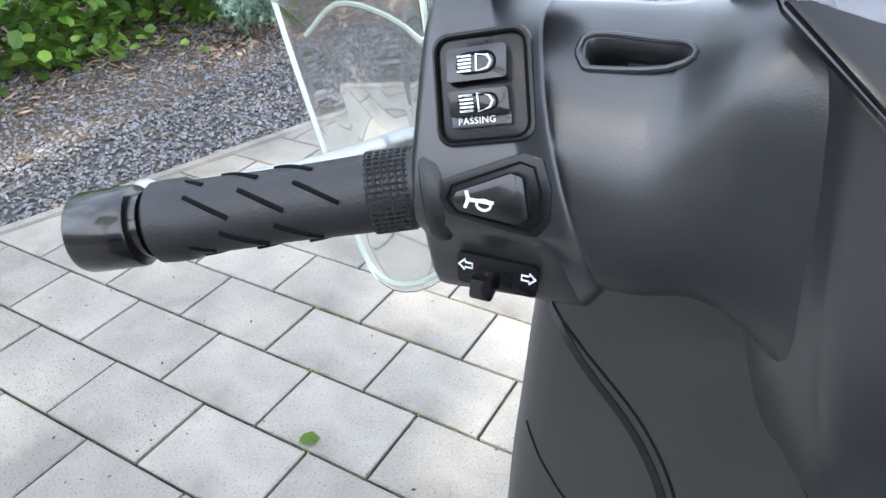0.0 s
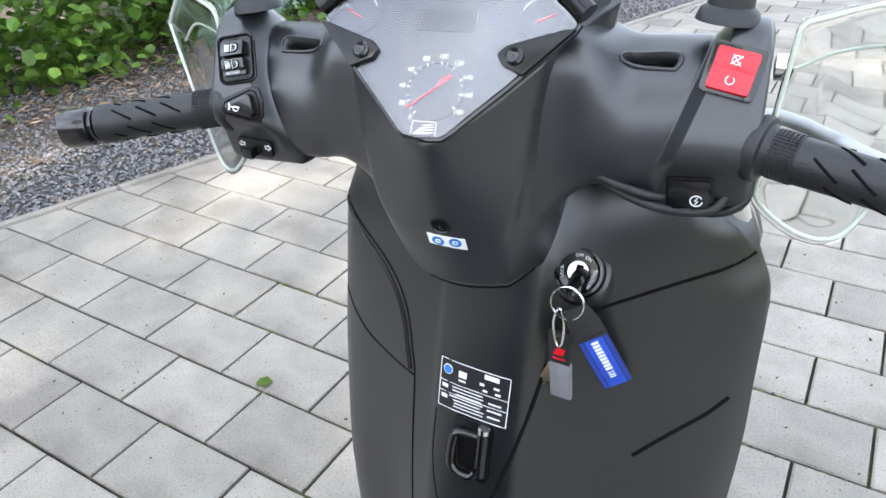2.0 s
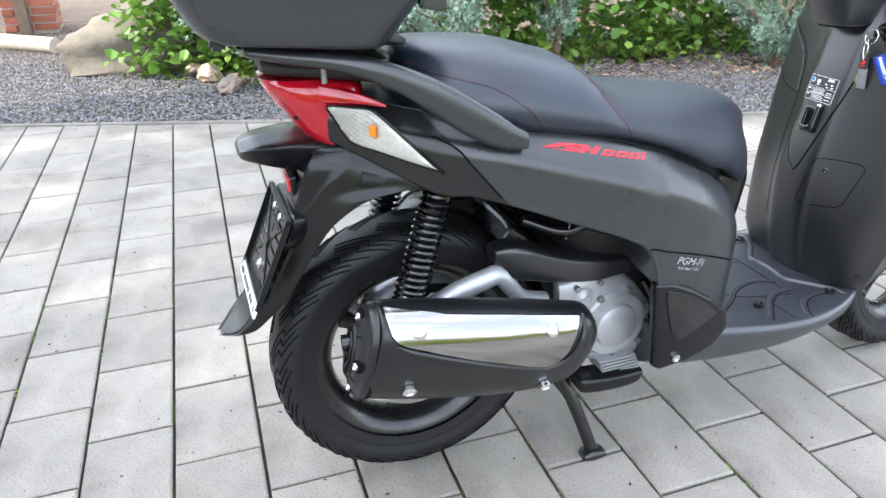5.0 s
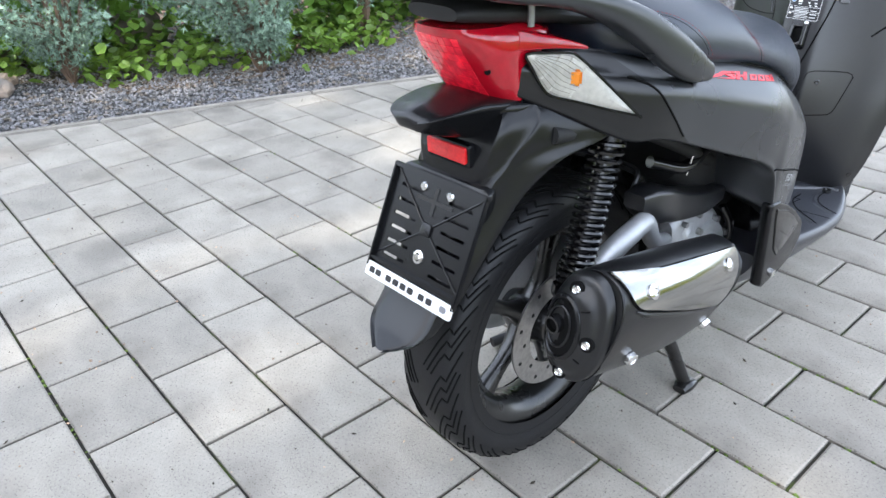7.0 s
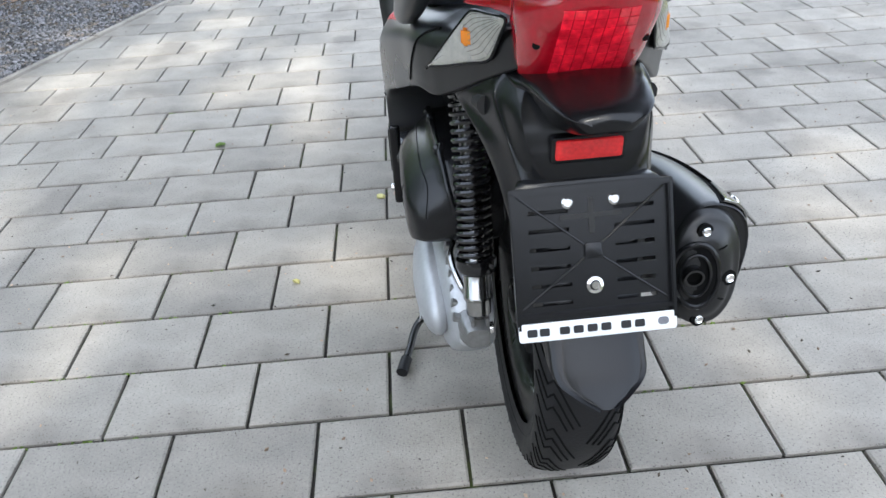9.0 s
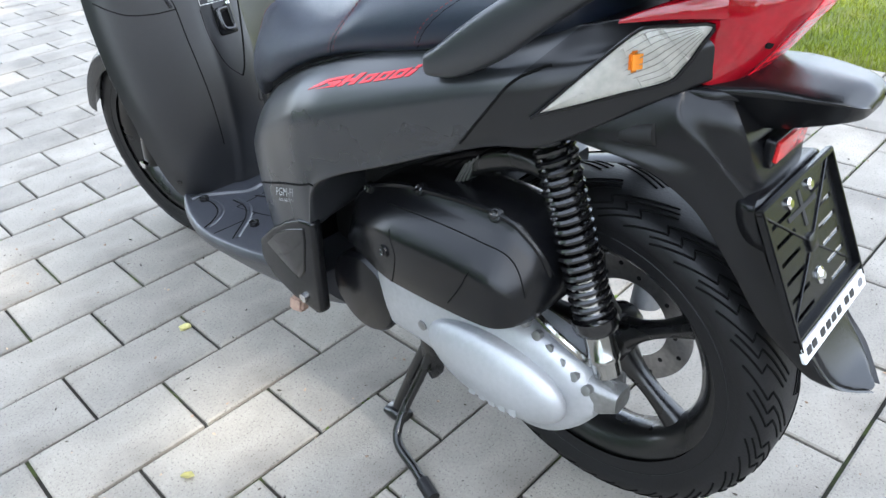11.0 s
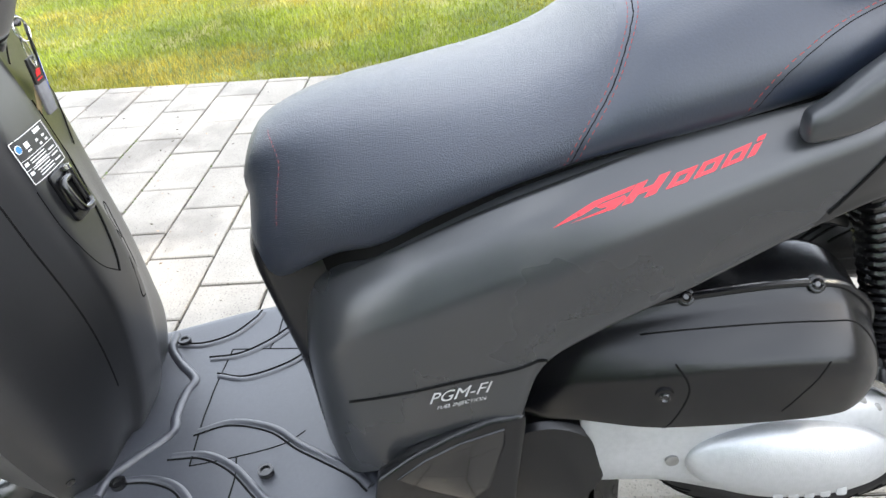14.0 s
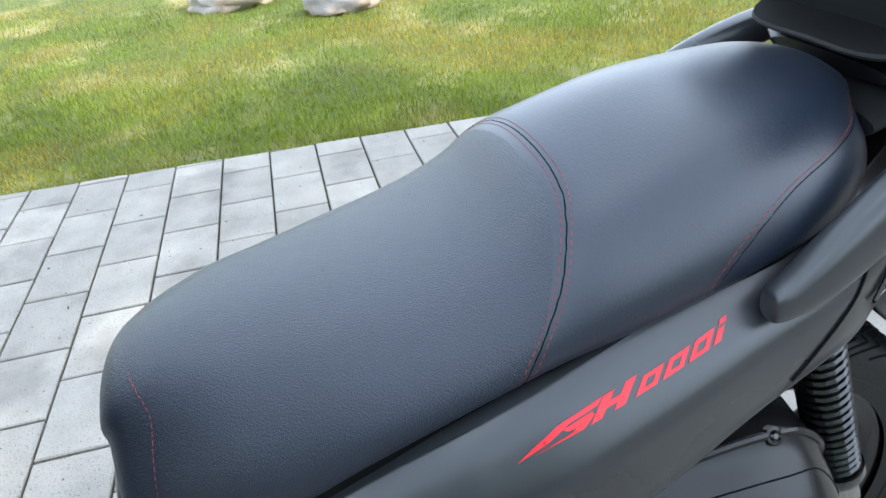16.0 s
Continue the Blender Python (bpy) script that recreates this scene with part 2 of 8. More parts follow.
M_WIRE = mat("grey_fence_wire", (0.20, 0.20, 0.20), 0.5, metal=0.6)
M_PLASTER = mat("added_wall_plaster", (0.30, 0.27, 0.23), 0.9, var=0.12, scale=3, bump=0.002, bump_scale=140)
M_CRUMB = mat("dry_dark_crumbs", (0.045, 0.035, 0.022), 0.9, var=0.4, scale=50, island=0.6)
M_TAN = mat("tan_peg_rubber", (0.30, 0.20, 0.15), 0.7, var=0.3, scale=80)


# ---- mesh tools ----
def cr_open(pts, per):
    """Catmull-Rom through points, per steps for each span."""
    p = [np.array(q, float) for q in pts]
    p = [2 * p[0] - p[1]] + p + [2 * p[-1] - p[-2]]
    out = []
    for i in range(1, len(p) - 2):
        for k in range(per):
            t = k / per
            a, b, c, d = p[i - 1], p[i], p[i + 1], p[i + 2]
            out.append(0.5 * (2 * b + (c - a) * t + (2 * a - 5 * b + 4 * c - d) * t * t + (3 * b - a - 3 * c + d) * t ** 3))
    return out + [p[-2]]


def cr_ring(pts, per):
    p = [np.array(q, float) for q in pts]
    n, out = len(p), []
    for i in range(n):
        a, b, c, d = p[i - 1], p[i], p[(i + 1) % n], p[(i + 2) % n]
        for k in range(per):
            t = k / per
            out.append(0.5 * (2 * b + (c - a) * t + (2 * a - 5 * b + 4 * c - d) * t * t + (3 * b - a - 3 * c + d) * t ** 3))
    return out


def mirror_half(pts):
    """A closed ring from its right half, given from one point on the middle line to the other."""
    return list(pts) + [(-q[0], *q[1:]) for q in reversed(pts) if abs(q[0]) > 1e-9]


def loft(rings, per_u=3, per_v=4, cap=True):
    """A smooth closed skin through rings of 3D points, all with the same number of points."""
    fine_rings = [cr_ring(r, per_u) for r in rings]
    cols = [cr_open([r[k] for r in fine_rings], per_v) for k in range(len(fine_rings[0]))]
    bm = bmesh.new()
    nu, nv = len(cols), len(cols[0])
    vs = [[bm.verts.new(cols[u][v]) for u in range(nu)] for v in range(nv)]
    for v in range(nv - 1):
        for u in range(nu):
            bm.faces.new((vs[v][u], vs[v][(u + 1) % nu], vs[v + 1][(u + 1) % nu], vs[v + 1][u]))
    if cap:
        bm.faces.new(vs[0][::-1])
        bm.faces.new(vs[-1])
    bmesh.ops.recalc_face_normals(bm, faces=bm.faces)
    return bm


def tube(path, r, sides=10, closed=False, smooth_steps=0, taper=None):
    """A round tube along a path. taper: a radius for each point."""
    pts = [Vector(q) for q in (cr_open(path, smooth_steps) if smooth_steps and not closed else path)]
    if smooth_steps and closed:
        pts = [Vector(q) for q in cr_ring(path, smooth_steps)]
    n = len(pts)
    radii = [r] * n if taper is None else [float(np.interp(i / (n - 1), np.linspace(0, 1, len(taper)), taper)) for i in range(n)]
    bm = bmesh.new()
    up, rows = None, []
    for i, p in enumerate(pts):
        a, b = (pts[i - 1], pts[(i + 1) % n]) if closed else (pts[max(i - 1, 0)], pts[min(i + 1, n - 1)])
        d = (b - a).normalized()
        if up is None:
            up = d.orthogonal().normalized()
        up = (up - d * up.dot(d)).normalized()
        side = d.cross(up)
        rows.append([bm.verts.new(p + radii[i] * (math.cos(k * math.tau / sides) * up + math.sin(k * math.tau / sides) * side)) for k in range(sides)])
    for i in range(n if closed else n - 1):
        one, two = rows[i], rows[(i + 1) % n]
        for k in range(sides):
            bm.faces.new((one[k], one[(k + 1) % sides], two[(k + 1) % sides], two[k]))
    if not closed:
        bm.faces.new(rows[0][::-1])
        bm.faces.new(rows[-1])
    bmesh.ops.recalc_face_normals(bm, faces=bm.faces)
    return bm


def lathe(profile, at=(0, 0, 0), axis=(1, 0, 0), n=48, closed=False):
    """A turned solid: profile of (radius, height along axis)."""
    m = Matrix.Translation(at) @ Vector(axis).to_track_quat("Z", "Y").to_matrix().to_4x4()
    bm = bmesh.new()
    rows = [[bm.verts.new(m @ Vector((r * math.cos(k * math.tau / n), r * math.sin(k * math.tau / n), h))) for k in range(n)] for r, h in profile]
    count = len(rows)
    for i in range(count if closed else count - 1):
        one, two = rows[i], rows[(i + 1) % count]
        for k in range(n):
            bm.faces.new((one[k], one[(k + 1) % n], two[(k + 1) % n], two[k]))
    if not closed:
        bm.faces.new(rows[0][::-1])
        bm.faces.new(rows[-1])
    bmesh.ops.recalc_face_normals(bm, faces=bm.faces)
    return bm


def slab(outline, thick, m=Matrix(), bevel=0.002, segments=2):
    """A flat piece: a 2D outline in its own x and y, thick along z, with rounded edges, laid by the pose m."""
    bm = bmesh.new()
    low = [bm.verts.new((x, y, 0)) for x, y in outline]
    face = bm.faces.new(low)
    up = bmesh.ops.extrude_face_region(bm, geom=[face])["geom"]
    bmesh.ops.translate(bm, verts=[v for v in up if isinstance(v, bmesh.types.BMVert)], vec=(0, 0, thick))
    bmesh.ops.recalc_face_normals(bm, faces=bm.faces)
    if bevel:
        bmesh.ops.bevel(bm, geom=list(bm.edges), offset=bevel, segments=segments, affect="EDGES", profile=0.6, clamp_overlap=True)
    bmesh.ops.transform(bm, matrix=m, verts=bm.verts)
    return bm


def rounded(w, h, r, n=4):
    """A rectangle with round corners, about its middle."""
    out = []
    for cx, cy, a in ((w / 2 - r, h / 2 - r, 0), (-w / 2 + r, h / 2 - r, 90), (-w / 2 + r, -h / 2 + r, 180), (w / 2 - r, -h / 2 + r, 270)):
        out += [(cx + r * math.cos(radians(a + 90 * k / n)), cy + r * math.sin(radians(a + 90 * k / n))) for k in range(n + 1)]
    return out


def block(at, size, bevel=0.004, turn=(0, 0, 0), segments=2):
    bm = bmesh.new()
    bmesh.ops.create_cube(bm, size=1.0)
    bmesh.ops.scale(bm, vec=size, verts=bm.verts)
    if bevel:
        bmesh.ops.bevel(bm, geom=list(bm.edges), offset=bevel, segments=segments, affect="EDGES", clamp_overlap=True)
    bmesh.ops.transform(bm, matrix=pose(*at, *turn), verts=bm.verts)
    return bm


def joined(*parts):
    bm = bmesh.new()
    for b in parts:
        me = bpy.data.meshes.new("tmp")
        b.to_mesh(me)
        b.free()
        bm.from_mesh(me)
        bpy.data.meshes.remove(me)
    return bm


def flipped(bm):
    """The mirror image across x = 0, as a new bmesh."""
    c = bm.copy()
    bmesh.ops.scale(c, vec=(-1, 1, 1), verts=c.verts)
    bmesh.ops.reverse_faces(c, faces=c.faces)
    return c


def mesh_of(name, bm, material, crease=38):
    for f in bm.faces:
        f.smooth = True
    for e in bm.edges:
        if len(e.link_faces) == 2 and e.calc_face_angle(0) > radians(crease):
            e.smooth = False
    me = bpy.data.meshes.new(name)
    bm.to_mesh(me)
    bm.free()
    me.materials.append(material)
    return me


def part(name, bm, material, parent, label="", crease=38):
    ob = new(name, mesh_of(name, bm, material, crease))
    ob.parent = parent
    return tagged(ob, label)


def thing(name, label, category, at=(0, 0, 0), group="", kind=""):
    ob = new(name)
    ob.empty_display_size = 0.05
    ob.location = at
    return tagged(ob, label, category, group, kind)


def solid(name, bm, material, label, category="", group="", kind="", crease=38):
    return tagged(new(name, mesh_of(name, bm, material, crease)), label, category, group, kind)


def bvh_of(ob):
    from mathutils.bvhtree import BVHTree
    me = ob.data
    return BVHTree.FromPolygons([v.co.copy() for v in me.vertices], [tuple(p.vertices) for p in me.polygons])


def snap_line(tree, pts, off=0.0, steps=6):
    """A path drawn through the points and laid on the nearest surface."""
    out = []
    for q in cr_open(pts, steps):
        co, no, _, _ = tree.find_nearest(Vector(q))
        out.append(co + no * off)
    return out


def words(text, size, m, thick=0.0004, shear=0.0, spacing=1.0):
    """Lettering in the built-in font, as a bmesh."""
    cu = bpy.data.curves.new("words", "FONT")
    cu.body, cu.size, cu.align_x, cu.align_y, cu.shear, cu.space_character = text, size, "CENTER", "CENTER", shear, spacing
    cu.extrude, cu.resolution_u = thick, 3
    ob = bpy.data.objects.new("words", cu)
    scene.collection.objects.link(ob)
    dg = bpy.context.evaluated_depsgraph_get()
    bm = bmesh.new()
    me = ob.evaluated_get(dg).to_mesh()
    bm.from_mesh(me)
    bpy.data.objects.remove(ob)
    bpy.data.curves.remove(cu)
    bmesh.ops.transform(bm, matrix=m, verts=bm.verts)
    return bm



# ---- ground ----
def gravel_edge(y):
    """Where the paving ends on the side of the gravel."""
    return -2.86 + 0.345 * np.minimum(y, 6.5) + 0.06 * np.maximum(y - 6.5, 0)


def lawn_edge(y):
    """Where the paving ends on the side of the lawn."""
    return 2.415 + 0.052 * y


def sheet(name, pts, z, material, label, category):
    bm = bmesh.new()
    bm.faces.new([bm.verts.new((x, y, z)) for x, y in pts])
    bmesh.ops.recalc_face_normals(bm, faces=bm.faces)
    if bm.faces[:][0].normal.z < 0:
        bmesh.ops.reverse_faces(bm, faces=bm.faces)
    return solid(name, bm, material, label, category, kind="structure")


ground = sheet("ground", [(-300, -300), (300, -300), (300, 300), (-300, 300)], -0.030, M_LAWN, "grass-grown ground that runs to the horizon", "ground")
sheet("paving_bed", [(gravel_edge(-7) - 0.02, -7), (lawn_edge(-7), -7), (lawn_edge(27), 27), (gravel_edge(27) - 0.02, 27), (gravel_edge(6.5) - 0.02, 6.5)], -0.011, M_JOINT, "dark mossy sand bed in the joints of the paving", "paving bed")
sheet("gravel_bed", [(-13, -7), (gravel_edge(-7) - 0.02, -7), (gravel_edge(6.5) - 0.02, 6.5), (gravel_edge(27) - 0.02, 27), (-2.5, 27), (-5.5, 2.7), (-13, -5)], -0.016, M_GRAVELBED, "bed of fine grey grit under the crushed gravel", "gravel bed")
sheet("soil_bed", [(-3.3, 0.3), (-2.75, 1.9), (-2.55, 3.6), (-1.9, 8.0), (-1.2, 27.0), (-14, 27), (-14, -3), (-5.6, -2.2), (-4.6, -0.4)], -0.011, M_SOIL, "brown soil strewn with bark under the shrubs", "soil")

rng = np.random.default_rng(7)


def scatter_mesh(name, base_v, base_f, at, scale, turn, material, label, category):
    """Many small copies of one shape, as one mesh: places, sizes (n x 3) and turns (n x 3 x 3)."""
    n, nv = len(at), len(base_v)
    v = (np.einsum("nij,nkj->nki", turn, base_v[None] * scale[:, None, :]) + at[:, None, :]).reshape(-1, 3)
    f = (np.array(base_f)[None] + (np.arange(n) * nv)[:, None, None]).reshape(-1, len(base_f[0]))
    me = bpy.data.meshes.new(name)
    me.from_pydata(v.tolist(), [], f.tolist())
    me.materials.append(material)
    return tagged(new(name, me), label, category, kind="stuff")


def turns(n, tilt=math.pi):
    """Random turns: any heading, leaning by up to tilt."""
    a, b, c = rng.uniform(0, math.tau, n), rng.uniform(-tilt, tilt, n), rng.uniform(-tilt, tilt, n)
    ca, sa, cb, sb, cc, sc = np.cos(a), np.sin(a), np.cos(b), np.sin(b), np.cos(c), np.sin(c)
    z, o = np.zeros(n), np.ones(n)
    rz = np.array([[ca, -sa, z], [sa, ca, z], [z, z, o]]).transpose(2, 0, 1)
    rx = np.array([[o, z, z], [z, cb, -sb], [z, sb, cb]]).transpose(2, 0, 1)
    ry = np.array([[cc, z, sc], [z, o, z], [-sc, z, cc]]).transpose(2, 0, 1)
    return rz @ rx @ ry


OCTA_V = np.array([(1, 0, 0), (-1, 0, 0.1), (0, 1, 0), (0.1, -1, 0), (0, 0.2, 1), (0, 0, -1)], float)
OCTA_F = [(0, 2, 4), (2, 1, 4), (1, 3, 4), (3, 0, 4), (2, 0, 5), (1, 2, 5), (3, 1, 5), (0, 3, 5)]
LEAF_V = np.array([(0, 0, 0), (0.42, 0.32, 0.08), (0.30, 0.78, 0.05), (0, 1, -0.06), (-0.30, 0.78, 0.05), (-0.42, 0.32, 0.08), (0, 0.45, -0.05)], float)
LEAF_F = [(0, 1, 6), (1, 2, 6), (2, 3, 6), (3, 4, 6), (4, 5, 6), (5, 0, 6)]
SPRIG_V = np.array([(0, 0, 0), (0.10, 0.45, 0.04), (0, 1, 0), (-0.10, 0.45, 0.04), (0.5, 0.75, 0.12), (-0.5, 0.7, 0.1), (0.05, 0.2, 0), (-0.05, 0.2, 0)], float)
SPRIG_F = [(0, 1, 2), (0, 2, 3), (6, 4, 1), (7, 3, 5)]

# crushed gravel
n = 90000
gy = rng.uniform(-2.6, 6.5, n)
gx = gravel_edge(gy) - 0.03 - 3.6 * rng.beta(1.0, 1.7, n)
size = rng.uniform(0.004, 0.0135, n)
scatter_mesh("gravel", OCTA_V, OCTA_F, np.stack([gx, gy, -0.012 + 0.5 * size], 1),
             np.stack([size, size * rng.uniform(0.6, 1, n), size * rng.uniform(0.45, 0.8, n)], 1), turns(n, 0.6), M_GRAVEL,
             "loose crushed grey gravel beside the paving", "gravel")
# bark and chips on the soil
n = 5000
cy = rng.uniform(1.2, 7.5, n)
cx = gravel_edge(cy) - 1.1 - 2.4 * rng.random(n)
scatter_mesh("wood_chips", OCTA_V, OCTA_F, np.stack([cx, cy, np.full(n, 0.0)], 1),
             np.stack([rng.uniform(0.012, 0.05, n), rng.uniform(0.006, 0.016, n), np.full(n, 0.004)], 1), turns(n, 0.35), M_CHIP,
             "pale bark chips and dry twigs on the soil", "wood chips")
# edging kerb along the gravel
bm = bmesh.new()
for a, b in zip(np.arange(-6, 14, 1.0), np.arange(-5, 15, 1.0)):
    q = block((0, 0, 0), (0.045, 1.058 - 0.006, 0.06), 0.005)
    bmesh.ops.transform(q, matrix=pose((gravel_edge(a) + gravel_edge(b)) / 2 - 0.024, (a + b) / 2, -0.022, 0, 0, -math.degrees(math.atan(gravel_edge(b) - gravel_edge(a)))), verts=q.verts)
    bm2 = joined(bm, q)
    bm = bm2
solid("edging_kerb", bm, M_STONE_FAR, "narrow grey concrete edging between paving and gravel", "kerb", kind="structure")

# unseen plain wall, added on the sunny side to darken what the scooter reflects
solid("wall_south", block((-1.0, -7.2, 1.45), (13.0, 0.3, 3.0), 0.01), M_PLASTER, "unseen plain grey-brown plastered wall, added to darken reflections", "wall", kind="structure")

# lawn blades
n = 260000
ly = rng.uniform(-4.5, 7.5, n)
lx = lawn_edge(ly) - 0.02 + 5.5 * rng.beta(0.9, 1.7, n)
h = rng.uniform(0.014, 0.042, n) * (1 + 0.3 * np.sin(lx * 3.1) * np.cos(ly * 2.3))
BLADE_V = np.array([(-0.5, 0, 0), (0.5, 0, 0), (0.1, 0.35, 1)], float)
scatter_mesh("grass", BLADE_V, [(0, 1, 2)], np.stack([lx, ly, np.full(n, -0.03)], 1), np.stack([np.full(n, 0.0044), h, h], 1),
             turns(n, 0.35), M_BLADE, "short sunlit lawn grass, partly dry and yellow", "grass")

# ---- planting ----


def leaf_cloud(name, spots, leaf, material, label, category, base=(LEAF_V, LEAF_F), tilt=0.9):
    at = np.concatenate([np.array(c) + rng.normal(0, 1, (k, 3)) * np.array(r) * 0.55 for c, r, k in spots])
    at[:, 2] = np.abs(at[:, 2]) + 0.005
    n = len(at)
    s = leaf * rng.uniform(0.6, 1.3, n)
    return scatter_mesh(name, *base, at, np.stack([s, s, s], 1), turns(n, tilt), material, label, category)


def shrub(name, stems, spots, leaf, material, label, category, base=(LEAF_V, LEAF_F), tilt=0.9):
    root = thing(name, label, category, at=(0, 0, 0))
    for k, path in enumerate(stems):
        part("stem", tube(path, 0.012, 6, smooth_steps=4, taper=(0.018, 0.006)), M_BRANCH, root)
    crown = leaf_cloud("foliage", spots, leaf, material, "", "", base, tilt)
    crown.parent = root
    return root


solid("fallen_branch", joined(tube([(-3.55, 2.75, 0.012), (-3.69, 3.10, 0.02), (-3.68, 3.48, 0.02), (-3.84, 4.06, 0.012)], 0.012, 8, smooth_steps=4, taper=(0.014, 0.006))), M_BRANCH, "bare brown branch lying on the bark soil", "branch")

# broad-leaved hedge behind the soil
spots = []
for k in range(34):
    y = -0.6 + 0.23 * k
    x = -4.35 + 0.20 * y + rng.uniform(-0.2, 0.2)
    for z in (0.15, 0.5, 0.9, 1.35, 1.8, 2.3, 2.8, 3.3):
        spots.append(((x + rng.uniform(-0.2, 0.2) - 0.1 * z, y + rng.uniform(-0.1, 0.1), z), (0.26, 0.22, 0.25), 135 if z < 2 else 70))
shrub("leafy_hedge", [[(-4.5 + 0.2 * y, y, 0), (-4.45 + 0.2 * y, y + 0.05, 0.8), (-4.5 + 0.2 * y, y + 0.12, 1.8)] for y in (0.2, 1.3, 2.4, 3.6, 5.0, 6.2)],
      spots, 0.085, M_LEAF, "dense green broad-leaved hedge with climbing leaves", "hedge")
leaf_cloud("ground_ivy", [((-3.72 + 0.22 * y, y, 0.06), (0.26, 0.2, 0.09), 120) for y in (0.4, 0.8, 1.2, 1.6, 1.9)] +
           [((-4.1 + 0.2 * y, y, 0.12), (0.4, 0.3, 0.14), 90) for y in (0.0, 0.6, 1.4, 2.2, 3.0, 3.8)],
           0.065, M_LEAF_LIGHT, "low light-green leafy ground cover at the foot of the hedge", "ground cover")
# sunlit growth behind the hedge
leaf_cloud("far_shrubs", [((-7.6 + rng.uniform(-0.8, 0.8), -5 + 0.55 * k, rng.uniform(0.3, 2.4)), (0.7, 0.5, 0.6), 70) for k in range(34)],
           0.16, M_LEAF_LIGHT, "sunlit light-green shrubs beyond the fence", "shrubs")


def juniper(at, size, lean, count, label):
    """A sprawling juniper: arching branches, each clothed in short blue-green sprigs."""
    x, y = at
    stems, spots = [], []
    for k in range(count):
        a = math.tau * k / count + rng.uniform(-0.3, 0.3)
        reach, rise = size[0] * rng.uniform(0.55, 1.0), size[1] * rng.uniform(0.35, 1.0)
        tip = (x + math.cos(a) * reach + lean[0], y + math.sin(a) * reach + lean[1], rise)
        mid = (x + math.cos(a) * reach * 0.4, y + math.sin(a) * reach * 0.4, rise * 0.75)
        stems.append([(x, y, -0.01), mid, tip])
        for t in np.linspace(0.25, 1, 7):
            p = (1 - t) ** 2 * np.array((x, y, 0.0)) + 2 * t * (1 - t) * np.array(mid) + t * t * np.array(tip)
            spots.append((tuple(p), (0.075, 0.075, 0.05), 55))
    return shrub("juniper_shrub", stems, spots, 0.042, M_JUNIPER, label, "shrub", (SPRIG_V, SPRIG_F), 1.4)


juniper((-3.15, 1.05), (0.62, 0.80), (-0.10, -0.12), 15, "sprawling blue-green juniper at the edge of the gravel")
juniper((-3.45, 2.05), (0.36, 1.15), (0.0, 0.0), 10, "upright blue-green juniper in front of the hedge")
juniper((-2.95, 3.55), (0.52, 0.75), (0.0, 0.0), 15, "dark blue-green juniper beside the bark soil")
juniper((-3.75, 0.15), (0.50, 0.85), (0.0, -0.1), 10, "blue-green juniper against the hedge")


def boulder(name, at, size, material, label, seed, group=""):
    bm = bmesh.new()
    bmesh.ops.create_icosphere(bm, subdivisions=4, radius=1.0)
    for v in bm.verts:
        q = v.co * 1.6 + Vector((seed * 3.1, seed * 1.7, 0))
        v.co *= 1 + 0.30 * noise.noise(q) + 0.10 * noise.noise(q * 3.3) + 0.03 * noise.noise(q * 9)
        v.co = Vector((v.co.x * size[0], v.co.y * size[1], max(v.co.z, -0.45) * size[2]))
    bmesh.ops.transform(bm, matrix=pose(at[0], at[1], at[2], 0, 0, seed * 40), verts=bm.verts)
    return solid(name, bm, material, label, "stone", group, crease=60)


boulder("boulder", (-5.02, -0.42, 0.10), (0.50, 0.92, 0.31), M_ROCK, "large weathered grey boulder on the gravel edge", 9)
boulder("boulder", (-4.45, 0.62, 0.10), (0.34, 0.24, 0.26), M_ROCK, "grey boulder beside the juniper", 2)
for k, (x, y, s) in enumerate(((-5.1, -0.25, 0.10), (-4.75, -0.15, 0.08), (-4.5, -0.05, 0.10), (-4.3, 0.12, 0.07), (-5.45, -0.95, 0.09), (-4.9, -0.05, 0.07), (-4.1, 0.05, 0.08), (-5.3, -0.55, 0.07))):
    boulder("fieldstone", (x + 0.35, y - 0.28, s * 0.35), (s, s * 0.8, s * 0.7), M_ROCK_TAN, "small tan fieldstone at the foot of the boulder", 3 + k, "fieldstones")
boulder("fieldstone", (-4.25, 3.62, 0.06), (0.14, 0.12, 0.13), M_ROCK_TAN, "tan fieldstone in the bark soil", 15, "fieldstones")
boulder("fieldstone", (-3.75, 4.15, 0.05), (0.11, 0.10, 0.10), M_ROCK_TAN, "tan fieldstone beside the juniper", 16, "fieldstones")
boulder("lawn_stone", (6.05, 0.66, 0.04), (0.40, 0.38, 0.16), M_ROCK_TAN, "flat brown stone lying in the lawn", 21, "lawn stones")
boulder("lawn_stone", (5.15, -0.12, 0.03), (0.24, 0.28, 0.13), M_ROCK_TAN, "flat pinkish-brown stone lying in the lawn", 22, "lawn stones")

# log, fence and brick pillar beyond the boulder
log = thing("fallen_log", "pale barkless log lying on the ground by the pillar", "log")
part("trunk", tube([(-6.9, -2.75, 0.05), (-6.2, -2.0, 0.05), (-5.75, -1.5, 0.05)], 0.07, 14, smooth_steps=4), M_LOG, log)
part("branch_stub", tube([(-6.3, -2.1, 0.08), (-6.25, -2.02, 0.17)], 0.02, 8), M_LOG, log)
fence = thing("wire_fence", "wire mesh fence on dark timber posts", "fence")
for k in range(9):
    x, y = -6.9 + 0.16 * k * 1.9, -1.9 + 1.05 * k
    part("post", block((x, y, 0.55), (0.10, 0.10, 1.2), 0.008), M_TIMBER, fence)
